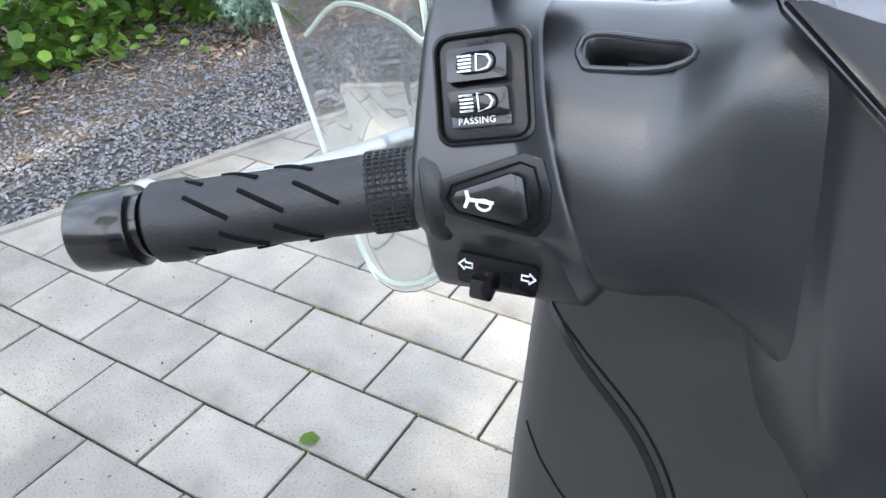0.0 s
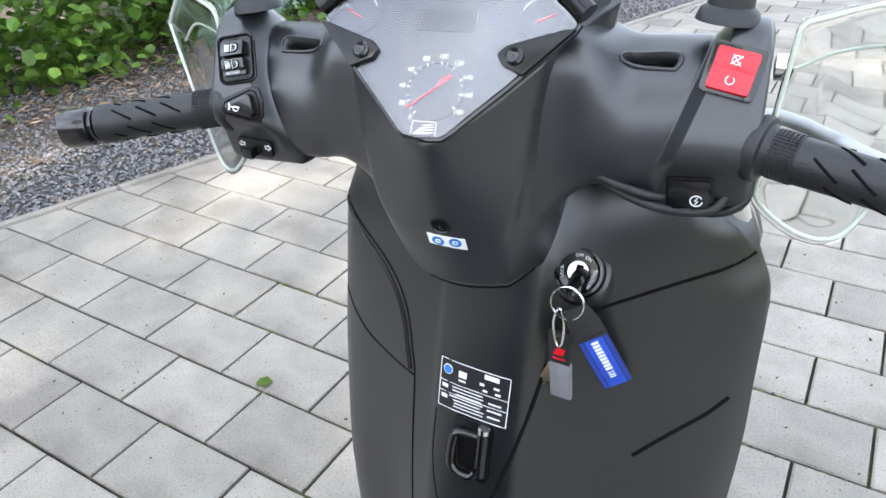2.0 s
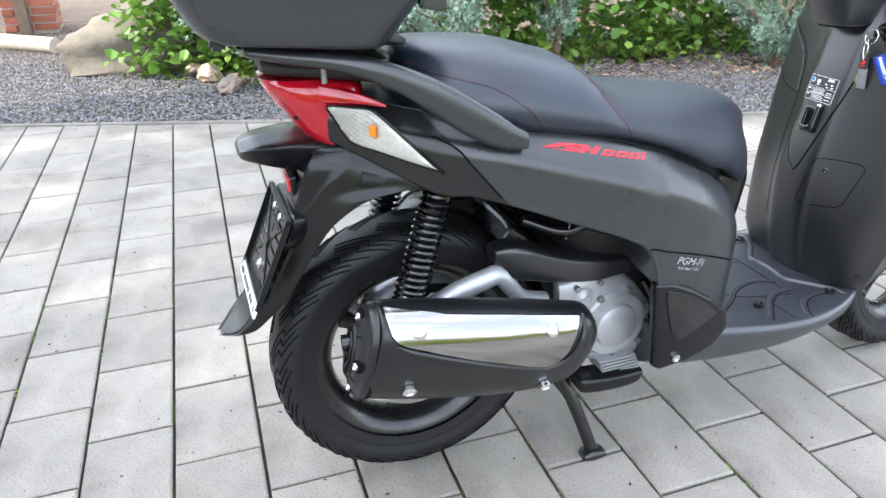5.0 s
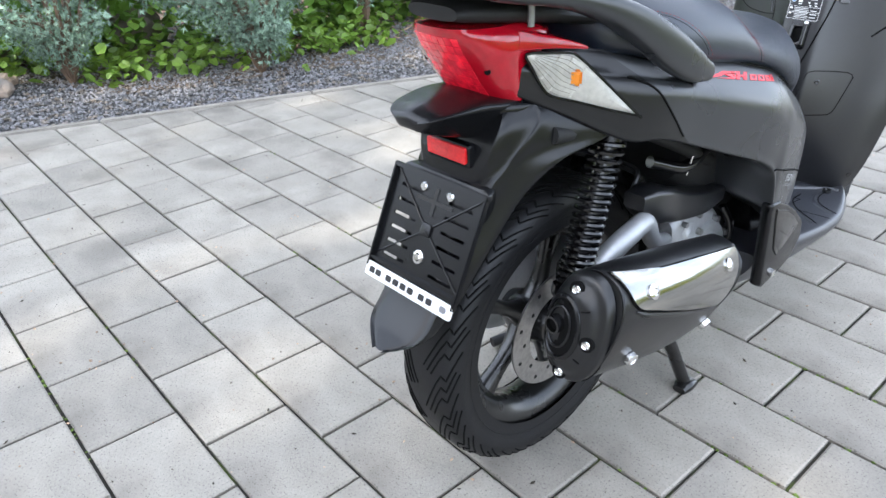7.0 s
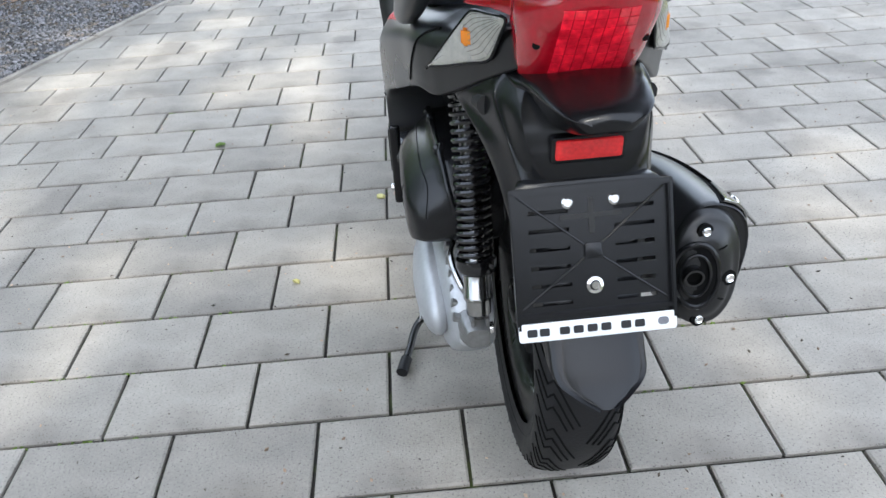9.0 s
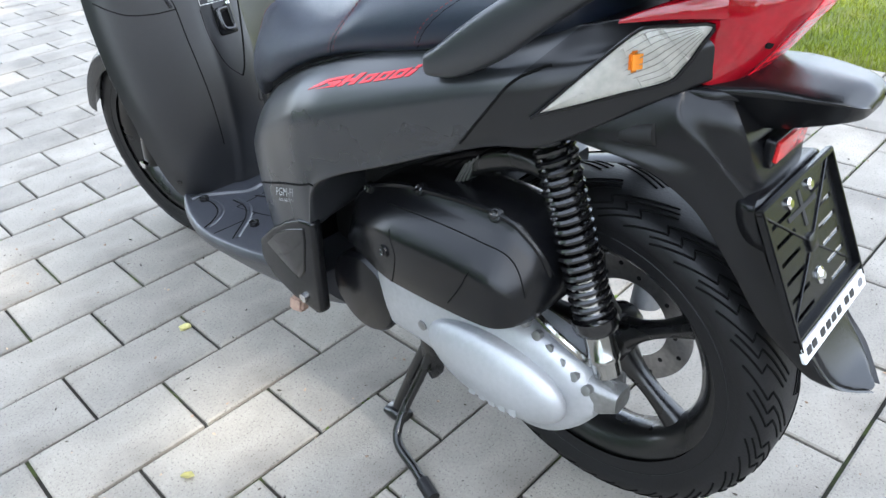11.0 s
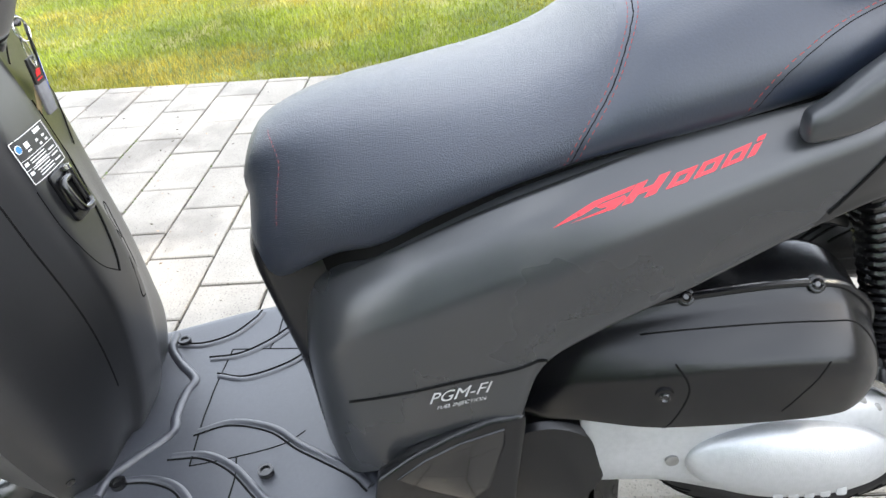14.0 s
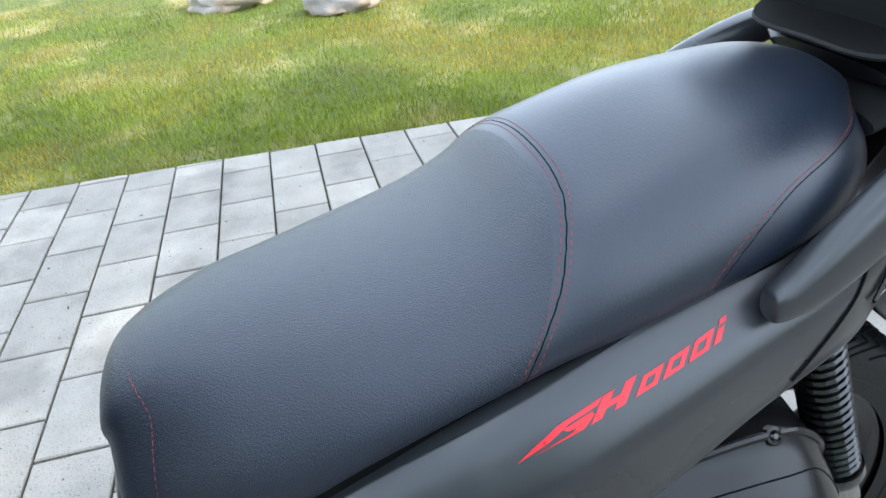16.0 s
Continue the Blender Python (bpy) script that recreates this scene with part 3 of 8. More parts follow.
for z in (0.1, 0.4, 0.7, 1.0):
    part("wire", tube([(-6.9, -1.9, z), (-6.9 + 0.304 * 8, -1.9 + 8.4, z)], 0.004, 6), M_WIRE, fence)
pillar = thing("brick_pillar", "red brick gate pillar with pale mortar joints", "pillar", at=(-7.15, -1.85, 0))
part("core", block((0, 0, 0.75), (0.435, 0.435, 1.56), 0.0), M_MORTAR, pillar)
brick_mesh = mesh_of("brick", block((0, 0, 0), (0.212, 0.10, 0.063), 0.004, segments=1), M_BRICK)
for row in range(20):
    for side in range(4):
        for k in (0, 1):
            along = (-0.114 if k == 0 else 0.114) + (0.0 if row % 2 else 0.02)
            m = pose(0, 0, 0.01 + 0.04 + row * 0.075, 0, 0, 90 * side) @ pose(along, -0.176, 0)
            b = new("brick", brick_mesh)
            b.parent, b.matrix_local = pillar, m

# tall shade tree beyond the lawn, whose crown dapples the paving
tree = thing("shade_tree", "tall broad-leaved tree whose crown shades the paving", "tree", at=(0, 0, 0))
part("trunk", tube([(2.4, -21.5, -0.1), (2.3, -21.2, 5.5), (1.6, -20.0, 10.0), (0.2, -17.6, 13.8)], 0.35, 12, smooth_steps=4, taper=(0.48, 0.38, 0.26, 0.12)), M_BRANCH, tree)
for tip in ((-2.9, -19.0, 14.6), (-3.1, -14.2, 14.7), (-0.6, -11.4, 15.0), (1.6, -15.6, 14.6), (-0.8, -18.4, 14.5)):
    part("limb", tube([(1.6, -20.0, 10.0), (tip[0] * 0.5 + 0.4, tip[1] * 0.5 - 9.4, 13.0), tip], 0.07, 8, smooth_steps=4, taper=(0.18, 0.03)), M_BRANCH, tree)
n = 12500
foot = np.stack([rng.uniform(-3.9, 2.45, n), rng.uniform(-3.2, 6.4, n)], 1)
for u, v in ((2.55, -0.3), (2.75, 0.5), (2.60, 1.1), (2.95, 1.5), (2.65, 2.4), (2.85, 3.2), (3.3, 0.2), (3.4, 2.0)):
    foot = np.concatenate([foot, np.array((u, v)) + rng.normal(0, 0.17, (60, 2))])
gaps = np.stack([rng.uniform(-3.8, 2.4, 110), rng.uniform(-3.2, 6.2, 110), rng.uniform(0.11, 0.22, 110)], 1)
# gaps of the unseen crown narrowed by region, to let less sun through there
gaps[:, 2] *= np.where(np.hypot(gaps[:, 0], gaps[:, 1] - 0.5) < 0.9, 0.75, 1.0)
gaps[:, 2] *= np.where(np.hypot(gaps[:, 0] + 1.2, gaps[:, 1] + 0.9) < 1.2, 0.75, 1.0)
stretch = np.hypot((foot[:, None, 0] - gaps[None, :, 0]), (foot[:, None, 1] - gaps[None, :, 1]) * 0.75) / gaps[None, :, 2]
foot = foot[stretch.min(1) > 1.0]
n = len(foot)
height = 15.0 + rng.uniform(-1.0, 1.0, n)
crown_at = np.stack([foot[:, 0] + SUN_DIR.x / SUN_DIR.z * height, foot[:, 1] + SUN_DIR.y / SUN_DIR.z * height, height], 1)
size = 0.19 * rng.uniform(0.6, 1.3, n)
crown = scatter_mesh("crown", LEAF_V, LEAF_F, crown_at, np.stack([size, size, size], 1), turns(n, 0.5), M_LEAF, "", "")
crown.parent = tree


# ---- scooter ----
STANCE = Matrix.Translation((0, 0.6, 0)) @ Matrix.Rotation(radians(0.8), 4, "Z") @ Matrix.Translation((0, -0.6, 0))
scooter = thing("scooter", "matt graphite and black maxi scooter on its centre stand", "scooter")
scooter.matrix_world = STANCE
REAR, FRONT = Vector((0, -0.095, 0.317)), Vector((0, 1.315, 0.283))


def both(name, bm, material, label="", parent=None, crease=38):
    """The same part on the right and, mirrored, on the left."""
    other = flipped(bm)
    return part(name, bm, material, parent or scooter, label, crease), part(name, other, material, parent or scooter, label, crease)


# wheels
def wheel(at, radius, width, rim_r, spokes, name, label, discs):
    root = new(name)
    root.parent, root.location = scooter, at
    tagged(root, label)
    n, k = 200, 40

    def skin(u, a, lift=0.0):
        """A point of the tyre: u from side to side, a round the wheel."""
        q = abs(u)
        x = width / 2 * math.sin(u * math.pi / 2 * 1.12) / math.sin(math.pi / 2 * 1.12) * (1 if q < 0.85 else 1 - (q - 0.85) * 0.9)
        r = rim_r + (radius - rim_r) * (1 - q ** 2.6) ** 0.62 + lift if q < 1 else rim_r
        return (x, r * math.sin(a), r * math.cos(a))

    bm = bmesh.new()
    rows = [[bm.verts.new(skin(-1 + 2 * j / k, math.tau * i / n)) for j in range(k + 1)] for i in range(n)]
    for i in range(n):
        for j in range(k):
            bm.faces.new((rows[i][j], rows[i][j + 1], rows[(i + 1) % n][j + 1], rows[(i + 1) % n][j]))
    tyre = part("tyre", bm, M_RUBBER, root, "black rubber tyre with zigzag tread", crease=50)
    # long swept tread grooves with a kink at the shoulder, nested in pairs
    grooves = ([(0.06, -0.10), (0.32, 0.62), (0.42, 0.84), (0.52, 0.74), (0.76, 1.42)], [(0.14, -0.16), (0.33, 0.36), (0.43, 0.58), (0.53, 0.48), (0.70, 0.96)], [(0.22, -0.20), (0.34, 0.12), (0.44, 0.32), (0.54, 0.22), (0.78, 0.90)])
    v_, f_ = [], []
    for turn_ in range(20):
        for side in (-1, 1):
            for path in grooves:
                pts = [skin(side * q, math.tau * (turn_ + p + (0.5 if side > 0 else 0)) / 20, 0.0) for q, p in np.array([np.array(path[i]) + (np.array(path[i + 1]) - np.array(path[i])) * t for i in range(len(path) - 1) for t in (0, 0.25, 0.5, 0.75)] + [path[-1]])]
                strip_ = tube(pts, 0.0019, 4)
                base = len(v_)
                v_ += [tuple(v.co) for v in strip_.verts]
                strip_.verts.index_update()
                f_ += [tuple(base + v.index for v in f.verts) for f in strip_.faces]
                strip_.free()
    me_ = bpy.data.meshes.new("tread_pattern")
    me_.from_pydata(v_, [], f_)
    me_.materials.append(M_SEAM)
    tread = new("tread_pattern", me_)
    tread.parent = tyre
    tagged(tread, kind="stuff")
    for side in (-1, 1):
        part("sidewall_bead", tube([skin(side * 0.955, math.tau * i / 90, 0.0004) for i in range(90)], 0.0011, 5, closed=True), M_RUBBER, tyre)
    h = width / 2 * 0.74
    prof = [(rim_r + 0.006, -h), (rim_r + 0.006, -h + 0.006), (rim_r - 0.012, -h + 0.014), (rim_r - 0.026, -h + 0.022), (rim_r - 0.030, 0),
            (rim_r - 0.026, h - 0.022), (rim_r - 0.012, h - 0.014), (rim_r + 0.006, h - 0.006), (rim_r + 0.006, h), (rim_r - 0.002, h),
            (rim_r - 0.020, h - 0.012), (rim_r - 0.036, h - 0.028), (rim_r - 0.040, 0), (rim_r - 0.036, -h + 0.028), (rim_r - 0.020, -h + 0.012), (rim_r - 0.002, -h)]
    part("rim", lathe(prof, n=72, closed=True), M_RIM, root, "gloss black cast rim")
    part("hub", lathe([(0.014, -0.06), (0.034, -0.055), (0.044, -0.03), (0.048, 0), (0.044, 0.03), (0.034, 0.055), (0.014, 0.06)], n=32), M_RIM, root)
    for s in range(spokes):
        a = math.tau * s / spokes + 0.25
        ca, sa = math.cos(a), math.sin(a)
        def ring(r, half_w, half_t):
            return [(x, r * sa + w * ca, r * ca - w * sa) for x, w in ((half_t, half_w * 0.6), (half_t * 0.4, half_w), (-half_t * 0.4, half_w), (-half_t, half_w * 0.6), (-half_t, -half_w * 0.6), (-half_t * 0.4, -half_w), (half_t * 0.4, -half_w), (half_t, -half_w * 0.6))]
        part("spoke", loft([ring(0.036, 0.026, 0.024), ring(0.075, 0.015, 0.016), ring(0.12, 0.013, 0.014), ring(rim_r - 0.034, 0.020, 0.018)], 2, 3), M_RIM, root)
    for dx, r in discs:
        disc = part("brake_disc", lathe([(r * 0.62, -0.002), (r, -0.002), (r, 0.002), (r * 0.62, 0.002)], (dx, 0, 0), n=60, closed=True), M_DISC, root, "drilled steel brake disc")
        for k in range(18):
            a = math.tau * k / 18
            rr = r * (0.74 if k % 2 else 0.88)
            part("hole", lathe([(0.0042, -0.0026), (0.0042, 0.0026)], (dx, rr * math.cos(a), rr * math.sin(a)), n=10), M_DARK, disc)
    return root


wheel(REAR, 0.290, 0.132, 0.208, 5, "rear_wheel", "rear wheel with black five-spoke cast rim", [(0.058, 0.120)])
wheel(FRONT, 0.280, 0.112, 0.203, 5, "front_wheel", "front wheel with black five-spoke cast rim", [(0.066, 0.128)])

# shock absorbers
for s in (-1, 1):
    top, low = Vector((s * 0.120, -0.066, 0.690)), Vector((s * 0.125, -0.178, 0.338))
    d = (low - top)
    root = new("shock_absorber")
    root.parent = scooter
    tagged(root, "rear shock absorber with black coil spring")
    ax = d.normalized()
    e1 = ax.orthogonal().normalized()
    e2 = ax.cross(e1)
    L = d.length
    coil = []
    for k in range(0, 20 * 14 + 1):
        t = k / (20 * 14)
        pitch = -0.04 + t / 0.72 * 0.53 if t < 0.72 else 0.49 + (t - 0.72) / 0.28 * 0.185
        a = k / 14 * math.tau
        coil.append(top + d * pitch + 0.0265 * (math.cos(a) * e1 + math.sin(a) * e2))
    part("spring", tube(coil, 0.0042, 6), M_SPRING, root, "black enamelled coil spring")
    part("damper_tube", tube([top + d * -0.04, top + d * 0.50], 0.017, 14), M_SPRING, root)
    part("damper_rod", tube([top + d * 0.49, top + d * 0.78], 0.0150, 16), M_CHROME, root, "bright steel damper rod")
    part("top_cap", lathe([(0.010, -0.03), (0.020, -0.03), (0.021, -0.012), (0.021, 0.0), (0.012, 0.0)], top + d * -0.02, ax, 24), M_PLASTIC, root)
    part("spring_seat", lathe([(0.014, -0.012), (0.033, -0.012), (0.034, 0.0), (0.031, 0.008), (0.024, 0.014), (0.012, 0.016)], top + d * 0.70, ax, 24), M_SPRING, root)
    part("damper_body", lathe([(0.010, -0.035), (0.021, -0.035), (0.0225, -0.03), (0.0225, 0.006), (0.0240, 0.008), (0.0240, 0.014), (0.0215, 0.016), (0.0205, 0.040), (0.014, 0.046), (0.010, 0.05)], top + d * 0.815, ax, 24), M_STEEL, root, "bare steel lower damper body")
    part("clevis", joined(block(tuple(low + Vector((0.012, 0, 0.008))), (0.006, 0.030, 0.045), 0.002), block(tuple(low + Vector((-0.012, 0, 0.008))), (0.006, 0.030, 0.045), 0.002)), M_RAW, root)
    part("bolt", lathe([(0.009, -0.024), (0.011, -0.022), (0.011, 0.022), (0.009, 0.024)], low, (1, 0, 0), 12), M_CHROME, root)


# main body shell: stations y, half width, low edge, top edge
def body_ring(y, w, zl, zt, round_top=0.03):
    h = zt - zl
    return [(x, y, z) for x, z in mirror_half([(0, zl + 0.03), (w * 0.72, zl + 0.012), (w - 0.006, zl), (w, zl + min(0.02, h * 0.12)), (w + 0.004, zl + h * 0.45),
                                             (w + 0.003, zt - min(0.080, h * 0.40)), (w - 0.006, zt - min(0.052, h * 0.28)), (w - 0.026, zt - 0.022), (w - 0.050, zt - 0.003), (w - 0.062, zt), (0, zt + 0.002)])]


body = part("side_fairing", loft([body_ring(*q) for q in (
    (0.613, 0.100, 0.338, 0.560), (0.591, 0.150, 0.334, 0.592), (0.565, 0.182, 0.338, 0.616), (0.528, 0.205, 0.362, 0.646), (0.462, 0.226, 0.408, 0.686), (0.397, 0.236, 0.447, 0.720),
    (0.350, 0.242, 0.470, 0.742), (0.318, 0.243, 0.556, 0.754), (0.260, 0.240, 0.598, 0.772), (0.150, 0.224, 0.642, 0.800), (0.060, 0.207, 0.678, 0.819),
    (-0.020, 0.193, 0.706, 0.834), (-0.070, 0.174, 0.710, 0.846), (-0.110, 0.153, 0.727, 0.852), (-0.180, 0.116, 0.768, 0.866), (-0.235, 0.084, 0.798, 0.872), (-0.290, 0.040, 0.83, 0.876))], 7, 8), M_PAINT, scooter,
    "satin graphite side fairing under the seat")
tree_body = bvh_of(body)
# behind the slanting joint the fairing is a black tail panel of its own
tail_bm = bmesh.new()
tail_bm.from_mesh(body.data)
front_bm = tail_bm.copy()
joint = dict(plane_co=(0, -0.085, 0.837), plane_no=Vector((0, 0.125, 0.105)).normalized())
bmesh.ops.bisect_plane(tail_bm, geom=tail_bm.verts[:] + tail_bm.edges[:] + tail_bm.faces[:], clear_outer=True, **joint)
bmesh.ops.bisect_plane(front_bm, geom=front_bm.verts[:] + front_bm.edges[:] + front_bm.faces[:], clear_inner=True, **joint)
front_bm.to_mesh(body.data)
front_bm.free()
part("tail_fairing", tail_bm, M_TAIL, scooter, "black tail panel behind the side fairing")


def surf(path, off=-0.0006, r=0.0018, both_sides=True, tree_=None, name="panel_joint", material=None, steps=6):
    """A narrow joint line laid on a skin, on both sides of the scooter."""
    bm = tube(snap_line(tree_ or tree_body, path, off, steps), r, 6)
    if both_sides:
        both(name, bm, material or M_SEAM)
    else:
        part(name, bm, material or M_SEAM, scooter)


surf([(0.23, 0.562, 0.484), (0.25, 0.45, 0.528), (0.25, 0.33, 0.566), (0.25, 0.312, 0.570)])
surf([(0.19, -0.0975, 0.852), (0.19, -0.0455, 0.790), (0.19, 0.0007, 0.735), (0.19, 0.0260, 0.705)])
# front panel of the seat base
def front_ring(z, w, yf, yb):
    return [(x, y, z) for x, y in mirror_half([(0, yb), (w * 0.9, yb), (w, yb + 0.01), (w * 0.96, yf - 0.045), (w * 0.72, yf - 0.015), (w * 0.3, yf - 0.002), (0, yf)])]


part("seat_base_front", loft([front_ring(*q) for q in ((0.318, 0.150, 0.624, 0.50), (0.36, 0.140, 0.629, 0.50), (0.45, 0.125, 0.639, 0.50), (0.56, 0.118, 0.662, 0.50), (0.625, 0.112, 0.674, 0.50), (0.66, 0.10, 0.664, 0.50))], 3, 4), M_PLASTIC, scooter, "black panel in front of the seat base")

# seat
def seat_ring(y, w, zb, zt, crown=0.62):
    h = zt - zb
    return [(x, y, z) for x, z in mirror_half([(0, zb - 0.006), (w * 0.8, zb - 0.006), (w - 0.004, zb), (w + 0.003, zb + h * 0.18), (w - 0.004, zb + h * 0.42), (w - 0.028, zb + h * 0.68), (w * 0.63, zb + h * 0.875), (w * 0.33, zb + h * 0.97), (0, zt)])]


seat = part("seat", loft([seat_ring(*q) for q in (
    (0.664, 0.034, 0.602, 0.690), (0.657, 0.070, 0.602, 0.734), (0.638, 0.102, 0.608, 0.770), (0.606, 0.128, 0.626, 0.788), (0.572, 0.147, 0.650, 0.798), (0.534, 0.163, 0.673, 0.805),
    (0.483, 0.176, 0.688, 0.811), (0.419, 0.186, 0.722, 0.818), (0.345, 0.190, 0.752, 0.829), (0.295, 0.190, 0.768, 0.844), (0.255, 0.189, 0.779, 0.866), (0.215, 0.188, 0.787, 0.898), (0.165, 0.186, 0.796, 0.915),
    (0.080, 0.178, 0.812, 0.938), (0.000, 0.165, 0.828, 0.946), (-0.060, 0.142, 0.842, 0.950), (-0.095, 0.110, 0.850, 0.945), (-0.112, 0.070, 0.856, 0.932), (-0.120, 0.030, 0.862, 0.912))], 3, 5), M_VINYL, scooter,
    "two-level dual seat in grained black vinyl with red stitching")
tree_seat = bvh_of(seat)
# the passenger's half has a smoother cover of its own behind the piping
rear_bm = bmesh.new()
rear_bm.from_mesh(seat.data)
front_bm = rear_bm.copy()
joint = dict(plane_co=(0, 0.285, 0.772), plane_no=Vector((0, 0.143, 0.080)).normalized())
bmesh.ops.bisect_plane(rear_bm, geom=rear_bm.verts[:] + rear_bm.edges[:] + rear_bm.faces[:], clear_outer=True, **joint)
bmesh.ops.bisect_plane(front_bm, geom=front_bm.verts[:] + front_bm.edges[:] + front_bm.faces[:], clear_inner=True, **joint)
front_bm.to_mesh(seat.data)
front_bm.free()
part("passenger_cover", rear_bm, M_VINYL_SMOOTH, seat, "smooth black vinyl cover of the passenger seat")
piping = [(0.19, 0.285, 0.772), (0.19, 0.262, 0.815), (0.165, 0.238, 0.862), (0.10, 0.212, 0.905), (0, 0.205, 0.915), (-0.10, 0.212, 0.905), (-0.165, 0.238, 0.862), (-0.19, 0.262, 0.815), (-0.19, 0.285, 0.772)]
part("seat_seam", tube(snap_line(tree_seat, piping, -0.0006, 10), 0.0010, 6), M_SEAM, seat)
rear_seam = [(0.175, 0.115, 0.808), (0.172, 0.080, 0.845), (0.160, 0.020, 0.885), (0.145, -0.04, 0.908), (0.105, -0.085, 0.915), (0.0, -0.108, 0.918)]
bm = tube(snap_line(tree_seat, rear_seam + [(-x, y, z) for x, y, z in reversed(rear_seam[:-1])], -0.0006, 10), 0.0009, 6)
part("seat_seam", bm, M_SEAM, seat)
front_seam = [(0.0, 0.619, 0.790), (0.05, 0.619, 0.788), (0.105, 0.606, 0.774), (0.120, 0.610, 0.732), (0.125, 0.606, 0.69)]


def stitches(path, shift, step=0.0075):
    """A row of short thread stitches beside a seam."""
    pts = snap_line(tree_seat, [tuple(np.array(p) + np.array(shift)) for p in path], 0.0001, 40)
    acc, parts, start = 0.0, [], pts[0]
    for a, b in zip(pts, pts[1:]):
        acc += (b - a).length
        if acc > step:
            parts.append(tube([start + (b - start) * 0.15, start + (b - start) * 0.72], 0.0005, 4))
            start, acc = b, 0.0
    return joined(*parts)


part("stitching", stitches(piping, (0, 0.006, -0.002)), M_STITCH, seat, "dull red thread stitching")
part("stitching", stitches(piping, (0, -0.006, 0.001)), M_STITCH, seat, "dull red thread stitching")
part("stitching", stitches(rear_seam + [(-x, y, z) for x, y, z in reversed(rear_seam[:-1])], (0, 0.005, 0.003)), M_STITCH, seat, "dull red thread stitching")
part("stitching", stitches([(-x, y, z) for x, y, z in front_seam][1:], (0, 0, 0)), M_STITCH, seat, "dull red thread stitching")
part("stitching", stitches(front_seam[1:], (0, 0, 0)), M_STITCH, seat, "dull red thread stitching")


def gap_ring(y, w, z):
    return [(x, y, q) for x, q in mirror_half([(0, z - 0.05), (w * 0.9, z - 0.045), (w, z - 0.03), (w, z + 0.002), (w * 0.9, z + 0.006), (0, z + 0.006)])]


# near-black slab that paints the shade between seat and fairing
part("seat_base", loft([gap_ring(*q) for q in ((0.600, 0.05, 0.622), (0.575, 0.100, 0.644), (0.530, 0.138, 0.672), (0.490, 0.166, 0.688), (0.420, 0.176, 0.722), (0.345, 0.181, 0.752), (0.255, 0.180, 0.779), (0.165, 0.176, 0.796), (0.08, 0.168, 0.812), (0.0, 0.155, 0.828), (-0.07, 0.12, 0.842))], 2, 3), M_SEAM, scooter, "near-black pan for the shaded gap under the seat")


# grab rail and luggage rack
def bar_ring(c, w, h, tilt=0.0):
    c = Vector(c)
    out = []
    for a in range(0, 360, 36):
        u, v = math.cos(radians(a)), math.sin(radians(a))
        u, v = math.copysign(abs(u) ** 0.7, u) * w, math.copysign(abs(v) ** 0.7, v) * h
        out.append(tuple(c + Vector((u * math.cos(tilt) - v * math.sin(tilt), 0, u * math.sin(tilt) + v * math.cos(tilt)))))
    return out


both("grab_rail", loft([bar_ring(*q) for q in (((0.2045, 0.0665, 0.803), 0.009, 0.010), ((0.204, 0.063, 0.804), 0.0135, 0.0150), ((0.202, 0.046, 0.809), 0.0165, 0.0200), ((0.198, 0.010, 0.826), 0.019, 0.030), ((0.190, -0.045, 0.858), 0.020, 0.034),
     ((0.178, -0.100, 0.893), 0.021, 0.028), ((0.160, -0.160, 0.924), 0.024, 0.020), ((0.135, -0.230, 0.945), 0.028, 0.014), ((0.110, -0.310, 0.957), 0.030, 0.012), ((0.095, -0.365, 0.966), 0.028, 0.008))], 3, 4), M_PAINT,
     "satin graphite grab rail")
part("luggage_rack", loft([bar_ring(*q) for q in (((0, -0.130, 0.930), 0.09, 0.008), ((0, -0.16, 0.938), 0.13, 0.010), ((0, -0.25, 0.952), 0.12, 0.010), ((0, -0.34, 0.962), 0.105, 0.009), ((0, -0.372, 0.967), 0.085, 0.005))], 3, 3), M_PLASTIC, scooter, "black luggage rack plate")
part("rack_support", loft([bar_ring(*q) for q in (((0, -0.10, 0.895), 0.11, 0.014), ((0, -0.20, 0.915), 0.10, 0.018), ((0, -0.30, 0.925), 0.075, 0.016), ((0, -0.335, 0.925), 0.05, 0.010))], 3, 3), M_DARK, scooter)
part("mount_pin", tube([(0.10, -0.245, 0.945), (0.10, -0.245, 0.905)], 0.005, 8), M_RAW, scooter)

# tail lamp, indicators and rear fender
def lens_ring(y, w, z0, z1):
    m = (z0 + z1) / 2
    return [(x, y, z) for x, z in mirror_half([(0, z0), (w * 0.7, z0 + 0.002), (w * 0.95, z0 + (z1 - z0) * 0.15), (w, m), (w * 0.93, z1 - (z1 - z0) * 0.12), (w * 0.6, z1), (0, z1 + 0.002)])]


def lamp_ring(z, pts):
    return [(x, y, z) for x, y in mirror_half(pts)]


